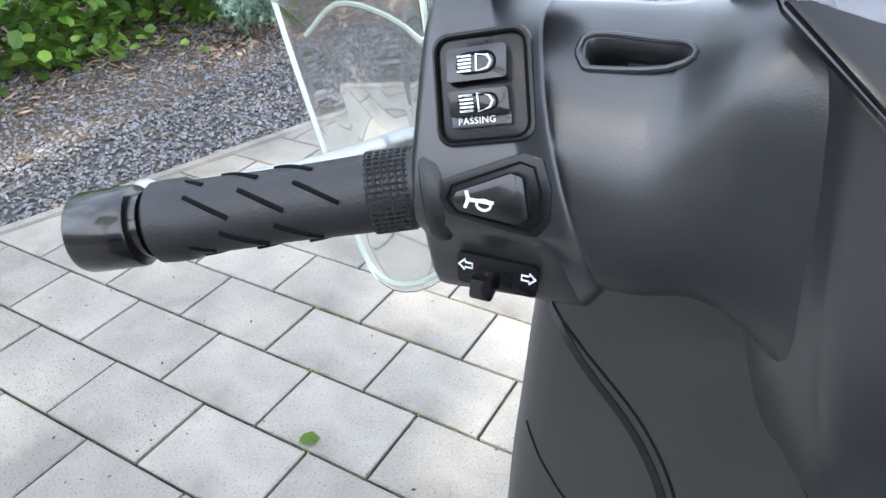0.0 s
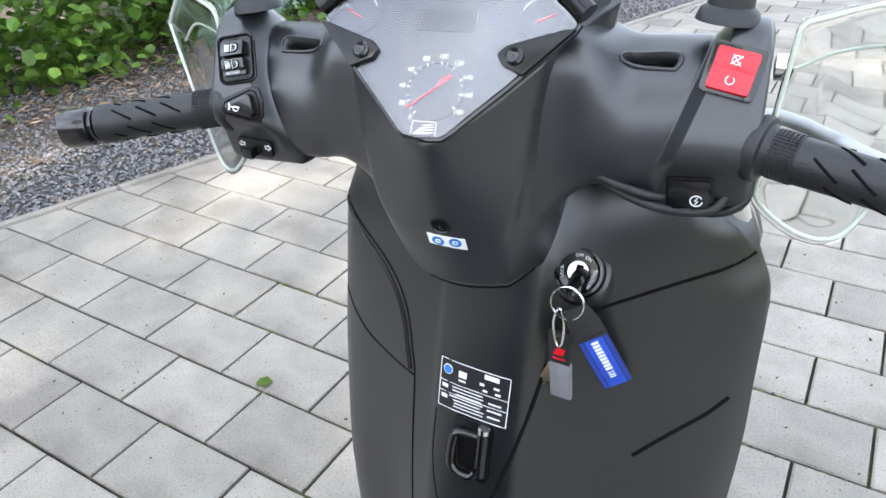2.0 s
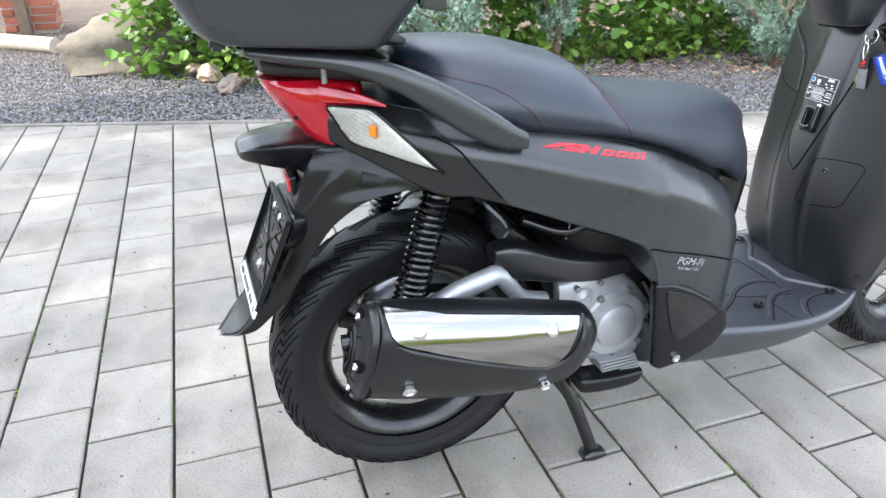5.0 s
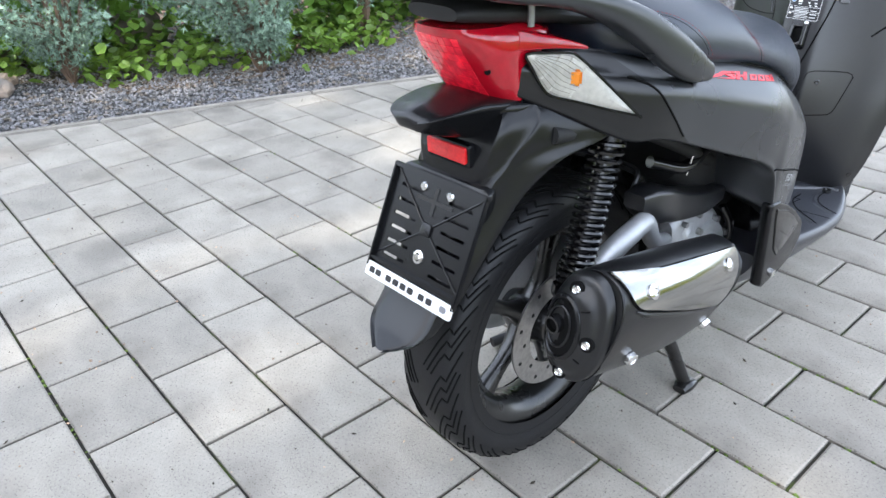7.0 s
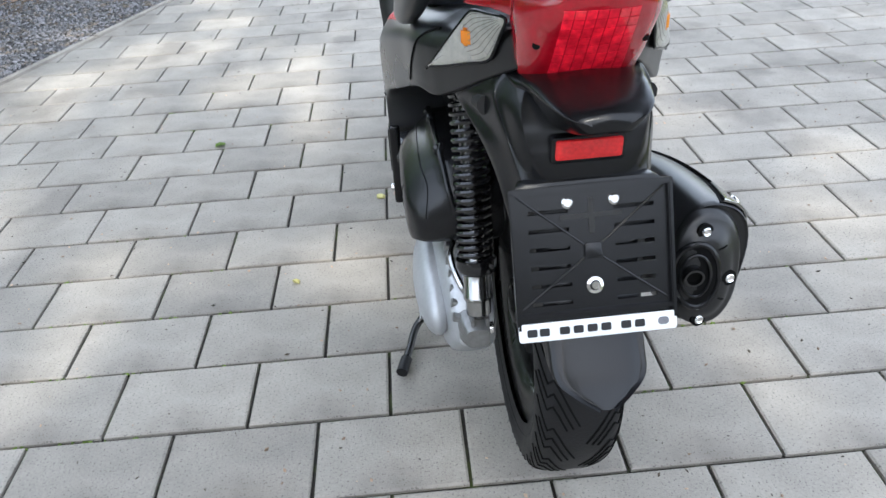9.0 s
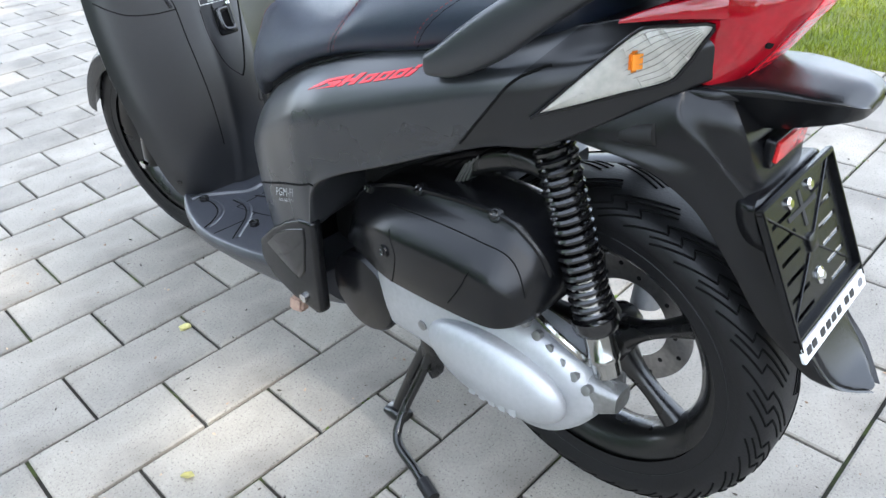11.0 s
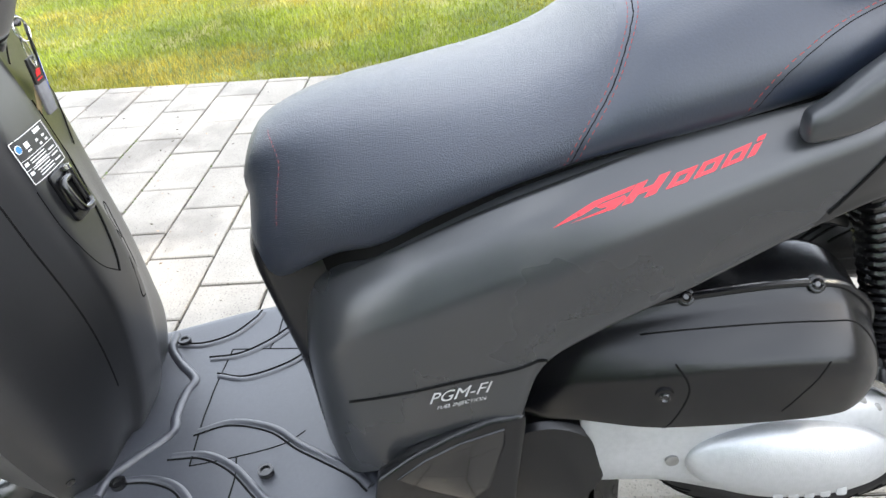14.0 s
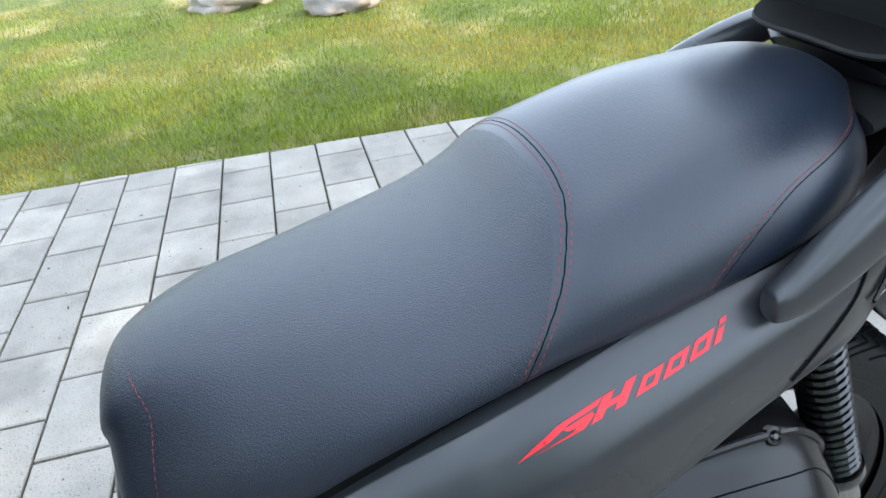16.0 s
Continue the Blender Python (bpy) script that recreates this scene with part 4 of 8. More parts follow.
lamp = part("tail_lamp", loft([lamp_ring(*q) for q in ((0.792, [(0, -0.262), (0.05, -0.258), (0.071, -0.242), (0.0745, -0.225), (0.06, -0.20), (0, -0.19)]), (0.820, [(0, -0.286), (0.055, -0.280), (0.076, -0.259), (0.080, -0.235), (0.065, -0.20), (0, -0.19)]),
    (0.850, [(0, -0.306), (0.058, -0.299), (0.080, -0.272), (0.084, -0.240), (0.07, -0.19), (0, -0.18)]), (0.872, [(0, -0.322), (0.056, -0.314), (0.083, -0.282), (0.088, -0.240), (0.085, -0.19), (0, -0.16)]), (0.894, [(0, -0.335), (0.050, -0.327), (0.078, -0.294), (0.086, -0.24), (0.082, -0.19), (0, -0.17)]), (0.906, [(0, -0.340), (0.040, -0.333), (0.066, -0.302), (0.074, -0.26), (0.06, -0.22), (0, -0.20)]))], 3, 4), M_REDLENS, scooter, "glossy red tail lamp lens")
both("lens_wing", loft([[(0.070, -0.262, 0.872), (0.087, -0.256, 0.872), (0.085, -0.252, 0.897), (0.066, -0.26, 0.899)], [(0.085, -0.21, 0.869), (0.104, -0.206, 0.869), (0.101, -0.204, 0.886), (0.083, -0.21, 0.888)], [(0.107, -0.176, 0.866), (0.121, -0.174, 0.866), (0.119, -0.174, 0.876), (0.107, -0.176, 0.877)], [(0.124, -0.156, 0.864), (0.131, -0.154, 0.864), (0.130, -0.155, 0.868), (0.124, -0.156, 0.869)]], 3, 4), M_REDLENS, parent=lamp)
both("lens_screw", lathe([(0.003, -0.004), (0.005, -0.003), (0.005, 0.002), (0.002, 0.002)], (0.064, -0.291, 0.846), (0.4, -0.9, 0), 12), M_SEAM, parent=lamp)
part("lamp_rim", loft([lens_ring(*q) for q in ((-0.285, 0.060, 0.778, 0.800), (-0.250, 0.082, 0.772, 0.796), (-0.21, 0.088, 0.776, 0.795))], 3, 3), M_PLASTIC, scooter)


LENS_TOP = [(0.089, -0.241, 0.865), (0.105, -0.210, 0.864), (0.119, -0.183, 0.862), (0.125, -0.171, 0.856), (0.136, -0.149, 0.835), (0.152, -0.119, 0.803), (0.1745, -0.076, 0.757)]
LENS_LOW = [(0.089, -0.241, 0.865), (0.093, -0.233, 0.845), (0.1000, -0.219, 0.818), (0.1075, -0.205, 0.802), (0.1275, -0.168, 0.789), (0.153, -0.117, 0.770), (0.1745, -0.076, 0.757)]


def indicator():
    """The clear side lens of a rear indicator, bowed outwards."""
    rim = LENS_TOP + LENS_LOW[:0:-1]
    mid = np.mean(rim, 0)
    def moved(share, out):
        return [tuple(np.array(q) * share + mid * (1 - share) + np.array((out, -out * 0.6, out * 0.1))) for q in rim]
    return moved(1.0, 0.003), loft([moved(1.0, 0.003), moved(0.75, 0.0085), moved(0.45, 0.0105)], 3, 3), loft([moved(0.99, 0.0015), moved(0.8, 0.0050), moved(0.45, 0.0062)], 3, 2)


rim, bm, pan = indicator()
lenses = both("rear_indicator", bm, M_CLEAR, "clear ribbed rear indicator lens")
both("indicator_reflector", pan, M_REFLECTOR, "silvery lamp reflector")
both("indicator_rim", tube(rim, 0.0022, 6, closed=True, smooth_steps=3), M_PLASTIC)
for s, lens in zip((1, -1), lenses):
    lens.visible_shadow = False
    part("bulb", block((s * 0.1290, -0.179, 0.827), (0.007, 0.022, 0.024), 0.0035, (0, 0, s * -62)), M_AMBER, lens, "amber indicator bulb")
    upper, lower = cr_open(LENS_TOP, 3), cr_open(LENS_LOW, 3)
    for k in range(9):
        f = (k + 0.7) / 9.4
        path = [p * (1 - f) + q * f for p, q in zip(upper, lower)]
        n_ = len(path) - 1
        path = [q + np.array((0.0100, -0.006, 0.001)) * math.sin(math.pi * min(i_ / n_ * 1.25, 1.0)) * (4 * f * (1 - f)) ** 0.5 for i_, q in enumerate(path)][:n_ - 1]
        part("lens_rib", tube([(s * q[0], q[1], q[2]) for q in path], 0.00045, 5), M_LENSRIB, lens)
    for k in range(3):
        f = 0.30 + 0.16 * k
        top_, low_ = upper[int(f * 18)], lower[int(f * 18)]
        part("reflector_step", tube([(s * (q[0] + 0.004), q[1] - 0.003, q[2]) for q in (top_ * 0.92 + low_ * 0.08, low_ * 0.92 + top_ * 0.08)], 0.0026, 6), M_REFLECTOR, lens)


def fender_ring(z, yb, ridge, edge, flat=0.80):
    """A ring across the mudguard: rear face at yb, the ridge beside it, and the edge along the wheel arch."""
    (rx, ry), (ex, ey) = ridge, edge
    return [(x, y, z) for x, y in mirror_half([(0, yb), (rx * flat * 0.8, yb + 0.001), (rx * flat, yb + 0.004), (rx * 0.95, ry - 0.006), (rx, ry), (rx * 0.7 + ex * 0.3, ry * 0.7 + ey * 0.3), (ex, ey - 0.003), (ex - 0.003, ey + 0.003), (ex - 0.014, ey - 0.006), (0, (yb + ey) / 2 + 0.006)])]


part("rear_fender", loft([fender_ring(*q) for q in ((0.803, -0.245, (0.074, -0.214), (0.080, -0.200)), (0.786, -0.264, (0.092, -0.216), (0.098, -0.186)), (0.765, -0.281, (0.104, -0.222), (0.114, -0.158)), (0.742, -0.293, (0.102, -0.242), (0.134, -0.120)), (0.722, -0.300, (0.097, -0.260), (0.140, -0.110)),
    (0.704, -0.306, (0.091, -0.276), (0.124, -0.190)), (0.672, -0.314, (0.083, -0.300), (0.109, -0.238), 0.7), (0.640, -0.322, (0.076, -0.312), (0.100, -0.268), 0.6), (0.580, -0.350, (0.068, -0.338), (0.088, -0.306), 0.6), (0.520, -0.384, (0.066, -0.372), (0.076, -0.340), 0.7), (0.478, -0.412, (0.064, -0.404), (0.068, -0.378), 0.85),
    (0.450, -0.436, (0.061, -0.430), (0.062, -0.412), 0.85), (0.436, -0.455, (0.038, -0.450), (0.039, -0.441), 0.85), (0.427, -0.470, (0.010, -0.468), (0.0105, -0.464), 0.85))], 3, 4), M_PLASTIC, scooter, "matt black rear mudguard")


def beak_ring(y, w, z0, z1):
    h = z1 - z0
    return [(x, y, z) for x, z in mirror_half([(0, z0), (w * 0.48, z0), (w * 0.66, z0 + h * 0.16), (w * 0.92, z1 - h * 0.34), (w, z1 - h * 0.16), (w * 0.86, z1 - 0.003), (w * 0.5, z1), (0, z1 + 0.003)])]


part("tail_spoiler", loft([beak_ring(*q) for q in ((-0.390, 0.024, 0.777, 0.786), (-0.384, 0.042, 0.770, 0.793), (-0.366, 0.055, 0.763, 0.800), (-0.335, 0.064, 0.753, 0.804), (-0.300, 0.070, 0.744, 0.806), (-0.265, 0.076, 0.742, 0.803), (-0.225, 0.078, 0.748, 0.799))], 3, 4), M_PLASTIC, scooter, "matt black tail spoiler under the lamp")
refl = part("rear_reflector", slab(rounded(0.084, 0.026, 0.003), 0.006, pose(0, -0.309, 0.7195, 94, 0, 0), 0.0015), M_REFL, scooter, "red rear reflector")
part("reflector_frame", slab(rounded(0.094, 0.036, 0.005), 0.012, pose(0, -0.299, 0.7185, 94, 0, 0), 0.002), M_PLASTIC, refl)

# number plate holder
plate_m = pose(0, -0.328, 0.674, 65.4, 0, 0)
holder = new("number_plate_holder")
holder.parent, holder.matrix_local = scooter, plate_m
tagged(holder, "empty black number plate holder with white strip")
def bracket_ring(z, w, y0, y1):
    return [(x, y, z) for x, y in mirror_half([(0, y0), (w * 0.92, y0), (w, y0 + 0.006), (w * 0.97, (y0 + y1) / 2), (w * 0.80, y1), (0, y1)])]


part("plate_bracket", loft([bracket_ring(*q) for q in ((0.679, 0.082, -0.318, -0.296), (0.670, 0.094, -0.322, -0.288), (0.640, 0.092, -0.333, -0.292), (0.615, 0.080, -0.343, -0.306), (0.600, 0.055, -0.350, -0.330))], 2, 4), M_PLASTIC, scooter, "black moulded bracket behind the plate holder")
rows_ = [-0.028 - 0.0235 * k for k in range(6)]
bars = [block((x, -0.088, -0.0045), (w, 0.180, 0.003), 0) for x, w in ((-0.0905, 0.019), (0, 0.058), (0.0905, 0.019))]
tops = [0.002] + [z - 0.00275 for z in rows_]
lows = [z + 0.00275 for z in rows_] + [-0.178]
for s in (-1, 1):
    bars += [block((s * 0.055, (a + b) / 2, -0.0045), (0.052, a - b, 0.003), 0) for a, b in zip(tops, lows)]
for bar_ in bars:
    part("backing_slat", bar_, M_PLASTIC, holder)
for name, at, size in (("top_rail", (0, 0.0, 0), (0.208, 0.008, 0.010)), ("side_rail", (-0.101, -0.088, 0), (0.006, 0.178, 0.010)), ("side_rail", (0.101, -0.088, 0), (0.006, 0.178, 0.010)), ("bottom_rail", (0, -0.160, 0), (0.208, 0.006, 0.009))):
    part(name, block(at, size, 0.0015), M_PLASTIC, holder)
for s in (-1, 1):
    part("rib", tube([(s * 0.094, -0.006, -0.002), (s * 0.012, -0.072, -0.002)], 0.0014, 6), M_PLASTIC, holder)
    part("rib", tube([(s * 0.094, -0.150, -0.002), (s * 0.012, -0.090, -0.002)], 0.0014, 6), M_PLASTIC, holder)
    part("bolt", lathe([(0.0075, 0.0), (0.0075, 0.003), (0.005, 0.005), (0.004, 0.005)], (s * 0.030, -0.018, -0.003), (0, 0, 1), 16), M_CHROME, holder, "chromed plate bolt")
part("bolt", lathe([(0.011, 0.0), (0.011, 0.002), (0.007, 0.003), (0.005, 0.006), (0.004, 0.006)], (0, -0.126, -0.003), (0, 0, 1), 20), M_CHROME, holder, "chromed plate bolt")
part("centre_slot", joined(block((0, -0.036, -0.0025), (0.080, 0.006, 0.0012), 0), block((0, -0.036, -0.0024), (0.007, 0.045, 0.0012), 0)), M_DARK, holder)
part("centre_boss", slab(rounded(0.022, 0.020, 0.004), 0.004, pose(0, -0.081, -0.003), 0.001), M_PLASTIC, holder)
strip = part("strip", slab(rounded(0.206, 0.024, 0.004), 0.004, pose(0, -0.180, 0.0), 0.001), M_WHITE, holder, "white plastic strip with dark lettering bars")
for k, x in enumerate((-0.086, -0.070, -0.044, -0.026, -0.008, 0.010, 0.036, 0.054)):
    part("lettering_bar", slab(rounded(0.0130, 0.0100, 0.0020), 0.0006, pose(x, -0.180, 0.0042), 0.0), M_BLACKPRINT, strip)
part("emblem", slab(rounded(0.014, 0.010, 0.004), 0.0006, pose(0.085, -0.180, 0.0042), 0.0), M_GREYTAG, strip)


# ---- engine, drive and exhaust ----
def yz_ring(y, x0, x1, z0, z1, k=0.6):
    """A rounded rectangular ring across x and z."""
    cx, cz, a, b = (x0 + x1) / 2, (z0 + z1) / 2, (x1 - x0) / 2, (z1 - z0) / 2
    return [(cx + math.copysign(abs(math.cos(t)) ** k, math.cos(t)) * a, y, cz + math.copysign(abs(math.sin(t)) ** k, math.sin(t)) * b) for t in (math.tau * i / 16 for i in range(16))]


part("engine_block", loft([yz_ring(*q) for q in ((0.20, -0.07, 0.07, 0.25, 0.50), (0.26, -0.10, 0.10, 0.22, 0.52), (0.40, -0.10, 0.10, 0.21, 0.50), (0.50, -0.08, 0.08, 0.24, 0.44))], 2, 3), M_DARK, scooter, "dark oily engine block")
part("inner_fender", loft([yz_ring(*q) for q in ((0.215, -0.10, 0.10, 0.52, 0.68), (0.30, -0.12, 0.12, 0.45, 0.70), (0.50, -0.10, 0.10, 0.36, 0.66))], 2, 3), M_DARK, scooter)
part("frame_rail", joined(tube([(0.115, 0.30, 0.56), (0.125, 0.12, 0.65), (0.12, 0.0, 0.70), (0.11, -0.2, 0.74)], 0.014, 10, smooth_steps=4), tube([(-0.115, 0.30, 0.56), (-0.125, 0.12, 0.65), (-0.12, 0.0, 0.70), (-0.11, -0.2, 0.74)], 0.014, 10, smooth_steps=4)), M_DARK, scooter)
hugger = []
for a in np.linspace(36, 88, 8):
    q = radians(a)
    c = REAR + Vector((0, math.sin(q) * 0.325, math.cos(q) * 0.325))
    hugger.append([(x, c.y + math.sin(q) * h, c.z + math.cos(q) * h) for x, h in ((-0.085, -0.03), (-0.08, 0.004), (-0.04, 0.012), (0.04, 0.012), (0.08, 0.004), (0.085, -0.03), (0.08, -0.004), (0.0, 0.002), (-0.08, -0.004))])
guard_in = part("inner_mudguard", loft(hugger, 2, 2), M_RIM, scooter, "gloss black inner mudguard over the rear tyre")
part("edge_bead", tube(hugger[0][:6], 0.0045, 8, smooth_steps=4), M_TAIL, guard_in)
for k in range(5):
    x = -0.070 + 0.010 * k
    part("stiffening_rib", tube([(x, r[2][1] + 0.010, r[2][2] + 0.006) for r in hugger[1:6]], 0.0022, 6, smooth_steps=3), M_RIM, guard_in)
for k in range(4):
    part("hose", tube([(-0.11 + 0.012 * k, 0.30 - 0.03 * k, 0.52), (-0.10, 0.16 - 0.02 * k, 0.60 + 0.006 * k), (-0.11 + 0.02 * k, 0.02, 0.66)], 0.007, 8, smooth_steps=4), M_SPRING, scooter)

cvt = part("transmission_case", loft([yz_ring(*q) for q in ((0.262, -0.180, -0.09, 0.285, 0.420), (0.240, -0.188, -0.09, 0.277, 0.424), (0.15, -0.190, -0.085, 0.270, 0.424), (0.05, -0.190, -0.085, 0.236, 0.420), (-0.04, -0.188, -0.085, 0.217, 0.416), (-0.10, -0.182, -0.088, 0.226, 0.402), (-0.145, -0.172, -0.092, 0.262, 0.372), (-0.170, -0.160, -0.098, 0.296, 0.340))], 2, 4), M_ALU, scooter, "silver cast transmission case")
bm = bmesh.new()
bmesh.ops.create_uvsphere(bm, u_segments=40, v_segments=20, radius=1.0)
bmesh.ops.transform(bm, matrix=Matrix.Translation((-0.190, -0.008, 0.326)) @ Euler((radians(4), 0, 0)).to_matrix().to_4x4() @ Matrix.Diagonal((0.036, 0.136, 0.064, 1)), verts=bm.verts)
part("case_bulge", bm, M_ALU, cvt)
for k, (y, z, w) in enumerate(((0.012, 0.283, 0.0), (-0.008, 0.283, 0), (-0.028, 0.283, 0), (-0.048, 0.284, 0), (-0.068, 0.286, 0))):
    part("raised_mark", slab(rounded(0.013, 0.013, 0.003), 0.0016, Matrix.Translation((-0.2185, y, z + 0.006)) @ Euler((0, radians(-82), 0)).to_matrix().to_4x4() @ pose(0, 0, 0, 0, 0, 90), 0.0006), M_ALU, cvt)
part("drain_plug", lathe([(0.006, 0.0), (0.009, 0.0), (0.009, 0.004), (0.005, 0.005)], (-0.189, 0.145, 0.335), (-1, 0, 0), 16), M_RAW, cvt)
part("case_foot", loft([yz_ring(*q) for q in ((-0.12, -0.165, -0.10, 0.30, 0.37), (-0.165, -0.16, -0.105, 0.30, 0.36), (-0.20, -0.15, -0.11, 0.315, 0.352))], 2, 3), M_RAW, scooter)
for k in range(6):
    y = -0.05 - 0.022 * k
    part("case_bolt", lathe([(0.005, 0), (0.008, 0.001), (0.008, 0.012), (0.005, 0.013)], (-0.155, y, 0.42 - 0.014 * k), (-1, 0, 0.3), 8), M_RAW, scooter)
part("breather_hose", tube([(-0.14, -0.03, 0.44), (-0.16, -0.09, 0.43), (-0.15, -0.13, 0.40), (-0.13, -0.15, 0.37)], 0.006, 8, smooth_steps=5), M_STEEL, scooter)
part("fan_cover", lathe([(0.045, -0.06), (0.080, -0.058), (0.082, -0.004), (0.076, 0.004), (0.052, 0.009), (0.020, 0.011), (0.004, 0.011)], (-0.182, 0.306, 0.325), (-1, 0, 0), 40), M_PLASTIC, scooter, "round black cooling fan cover")
def air_ring(y, xo, zb, zs, zt, xt):
    """A ring across the air cleaner: upright outer face to zs, then a slope up to the flange at xt, zt."""
    return [(x, y, z) for x, z in ((-0.07, zb), (xo * 0.6, zb), (xo + 0.014, zb + 0.001), (xo + 0.002, zb + 0.012), (xo, (zb + zs) / 2), (xo, zs - 0.014), (xo + 0.007, zs + 0.002), ((xo + xt) / 2, (zs + zt) / 2 - 0.002), (xt - 0.005, zt - 0.009), (xt - 0.001, zt - 0.001), (xt + 0.03, zt + 0.002), (-0.07, zt))]


airbox = part("air_cleaner_box", loft([air_ring(*q) for q in ((0.352, -0.165, 0.405, 0.43, 0.455, -0.14), (0.315, -0.185, 0.412, 0.465, 0.510, -0.155), (0.27, -0.203, 0.424, 0.500, 0.548, -0.16), (0.20, -0.222, 0.427, 0.520, 0.574, -0.165), (0.145, -0.229, 0.430, 0.530, 0.584, -0.165), (0.05, -0.231, 0.433, 0.534, 0.592, -0.165), (-0.02, -0.229, 0.436, 0.530, 0.588, -0.163), (-0.050, -0.222, 0.440, 0.518, 0.572, -0.160), (-0.075, -0.205, 0.450, 0.500, 0.545, -0.155), (-0.088, -0.170, 0.462, 0.490, 0.515, -0.14))], 2, 4), M_PLASTIC, scooter, "black plastic air cleaner housing")
tree_air = bvh_of(airbox)
for path in ([(-0.23, 0.168, 0.540), (-0.24, 0.150, 0.50), (-0.24, 0.158, 0.46), (-0.24, 0.176, 0.42)], [(-0.19, 0.20, 0.552), (-0.2, 0.10, 0.566), (-0.2, 0.0, 0.564), (-0.19, -0.05, 0.545), (-0.2, -0.085, 0.50)], [(-0.24, -0.005, 0.535), (-0.24, 0.010, 0.50), (-0.24, 0.040, 0.455)]):
    part("panel_joint", tube(snap_line(tree_air, path, -0.0006, 8), 0.0014, 6), M_SEAM, airbox)
for x, y, z in ((-0.172, 0.274, 0.548), (-0.170, 0.145, 0.586), (-0.170, -0.002, 0.592), (-0.24, 0.178, 0.490)):
    co, no, _, _ = tree_air.find_nearest(Vector((x, y, z)))
    part("screw_boss", lathe([(0.004, -0.004), (0.0115, -0.004), (0.0105, 0.003), (0.0085, 0.004), (0.004, 0.0035)], co, no, 16), M_PLASTIC, airbox)
    part("screw", lathe([(0.003, 0.002), (0.0068, 0.002), (0.0068, 0.0055), (0.005, 0.007), (0.003, 0.005)], co, no, 14), M_SPRING, airbox)
flange = [(-0.150, 0.335, 0.490), (-0.162, 0.275, 0.551), (-0.167, 0.20, 0.580), (-0.167, 0.10, 0.592), (-0.165, 0.01, 0.594), (-0.162, -0.045, 0.580), (-0.157, -0.075, 0.548), (-0.150, -0.086, 0.515)]
part("cover_flange", tube(snap_line(tree_air, flange, 0.0, 8), 0.0050, 8), M_PLASTIC, airbox)

# right side: crankcase, heel cover, swing arm, exhaust
part("crankcase_cover", lathe([(0.078, -0.06), (0.080, -0.004), (0.074, 0.004), (0.058, 0.006), (0.052, 0.004), (0.050, 0.012), (0.046, 0.015), (0.004, 0.016)], (0.122, 0.335, 0.330), (1, 0, 0), 44), M_ALU, scooter, "round silver crankcase cover")
case = part("crankcase", loft([yz_ring(*q) for q in ((0.20, 0.06, 0.115, 0.34, 0.45), (0.26, 0.06, 0.12, 0.25, 0.46), (0.36, 0.06, 0.12, 0.225, 0.44), (0.43, 0.06, 0.115, 0.23, 0.36), (0.452, 0.06, 0.10, 0.25, 0.31))], 2, 3), M_ALU, scooter)
for k in range(7):
    a = radians(20 + 50 * k)
    part("case_bolt", lathe([(0.005, -0.01), (0.0075, -0.01), (0.0075, 0.006), (0.004, 0.007)], (0.124, 0.335 + 0.083 * math.cos(a), 0.330 + 0.083 * math.sin(a)), (1, 0, 0), 10), M_RAW, case)
for k in range(5):
    part("cooling_rib", block((0.112, 0.352 - 0.003 * k, 0.216 + 0.0085 * k), (0.062, 0.092, 0.0035), 0.001), M_ALU, case)
part("sump", loft([yz_ring(*q) for q in ((0.243, 0.105, 0.150, 0.196, 0.222), (0.256, 0.095, 0.158, 0.184, 0.226), (0.32, 0.095, 0.160, 0.176, 0.220), (0.385, 0.095, 0.158, 0.178, 0.216), (0.404, 0.105, 0.150, 0.188, 0.210))], 2, 3), M_PLASTIC, scooter, "black rubber-edged foot bracket under the engine")
part("coolant_hose", tube([(0.112, 0.405, 0.420), (0.128, 0.418, 0.385), (0.130, 0.425, 0.345), (0.118, 0.428, 0.300)], 0.009, 10, smooth_steps=5), M_SPRING, scooter)
part("hose_fitting", tube([(0.126, 0.424, 0.330), (0.120, 0.427, 0.305), (0.108, 0.418, 0.286)], 0.012, 10, smooth_steps=3), M_ALU, scooter)
part("water_pump_boss", lathe([(0.030, -0.03), (0.031, 0.0), (0.027, 0.006), (0.014, 0.008), (0.010, 0.012), (0.003, 0.012)], (0.112, 0.258, 0.405), (1, 0, 0), 24), M_ALU, case)
for y, z in ((0.238, 0.436), (0.292, 0.440), (0.232, 0.385)):
    part("case_bolt", lathe([(0.004, -0.01), (0.0065, -0.01), (0.0065, 0.007), (0.004, 0.008)], (0.118, y, z), (1, 0, 0), 8), M_RAW, case)
part("heel_cover", loft([yz_ring(*q, 0.38) for q in ((0.045, 0.09, 0.135, 0.535, 0.565), (0.075, 0.09, 0.150, 0.505, 0.573), (0.12, 0.09, 0.155, 0.492, 0.562), (0.18, 0.09, 0.152, 0.476, 0.535), (0.26, 0.09, 0.150, 0.462, 0.512), (0.345, 0.09, 0.140, 0.462, 0.495))], 2, 3), M_SHIELD, scooter, "black plastic cover over the intake", crease=30)
part("hose", tube([(0.09, 0.12, 0.60), (0.12, 0.20, 0.575), (0.12, 0.28, 0.60), (0.10, 0.33, 0.58)], 0.012, 10, smooth_steps=5), M_SPRING, scooter)
part("hose_clip", tube([(0.125, 0.20, 0.56), (0.13, 0.205, 0.60)], 0.002, 6), M_CHROME, scooter)
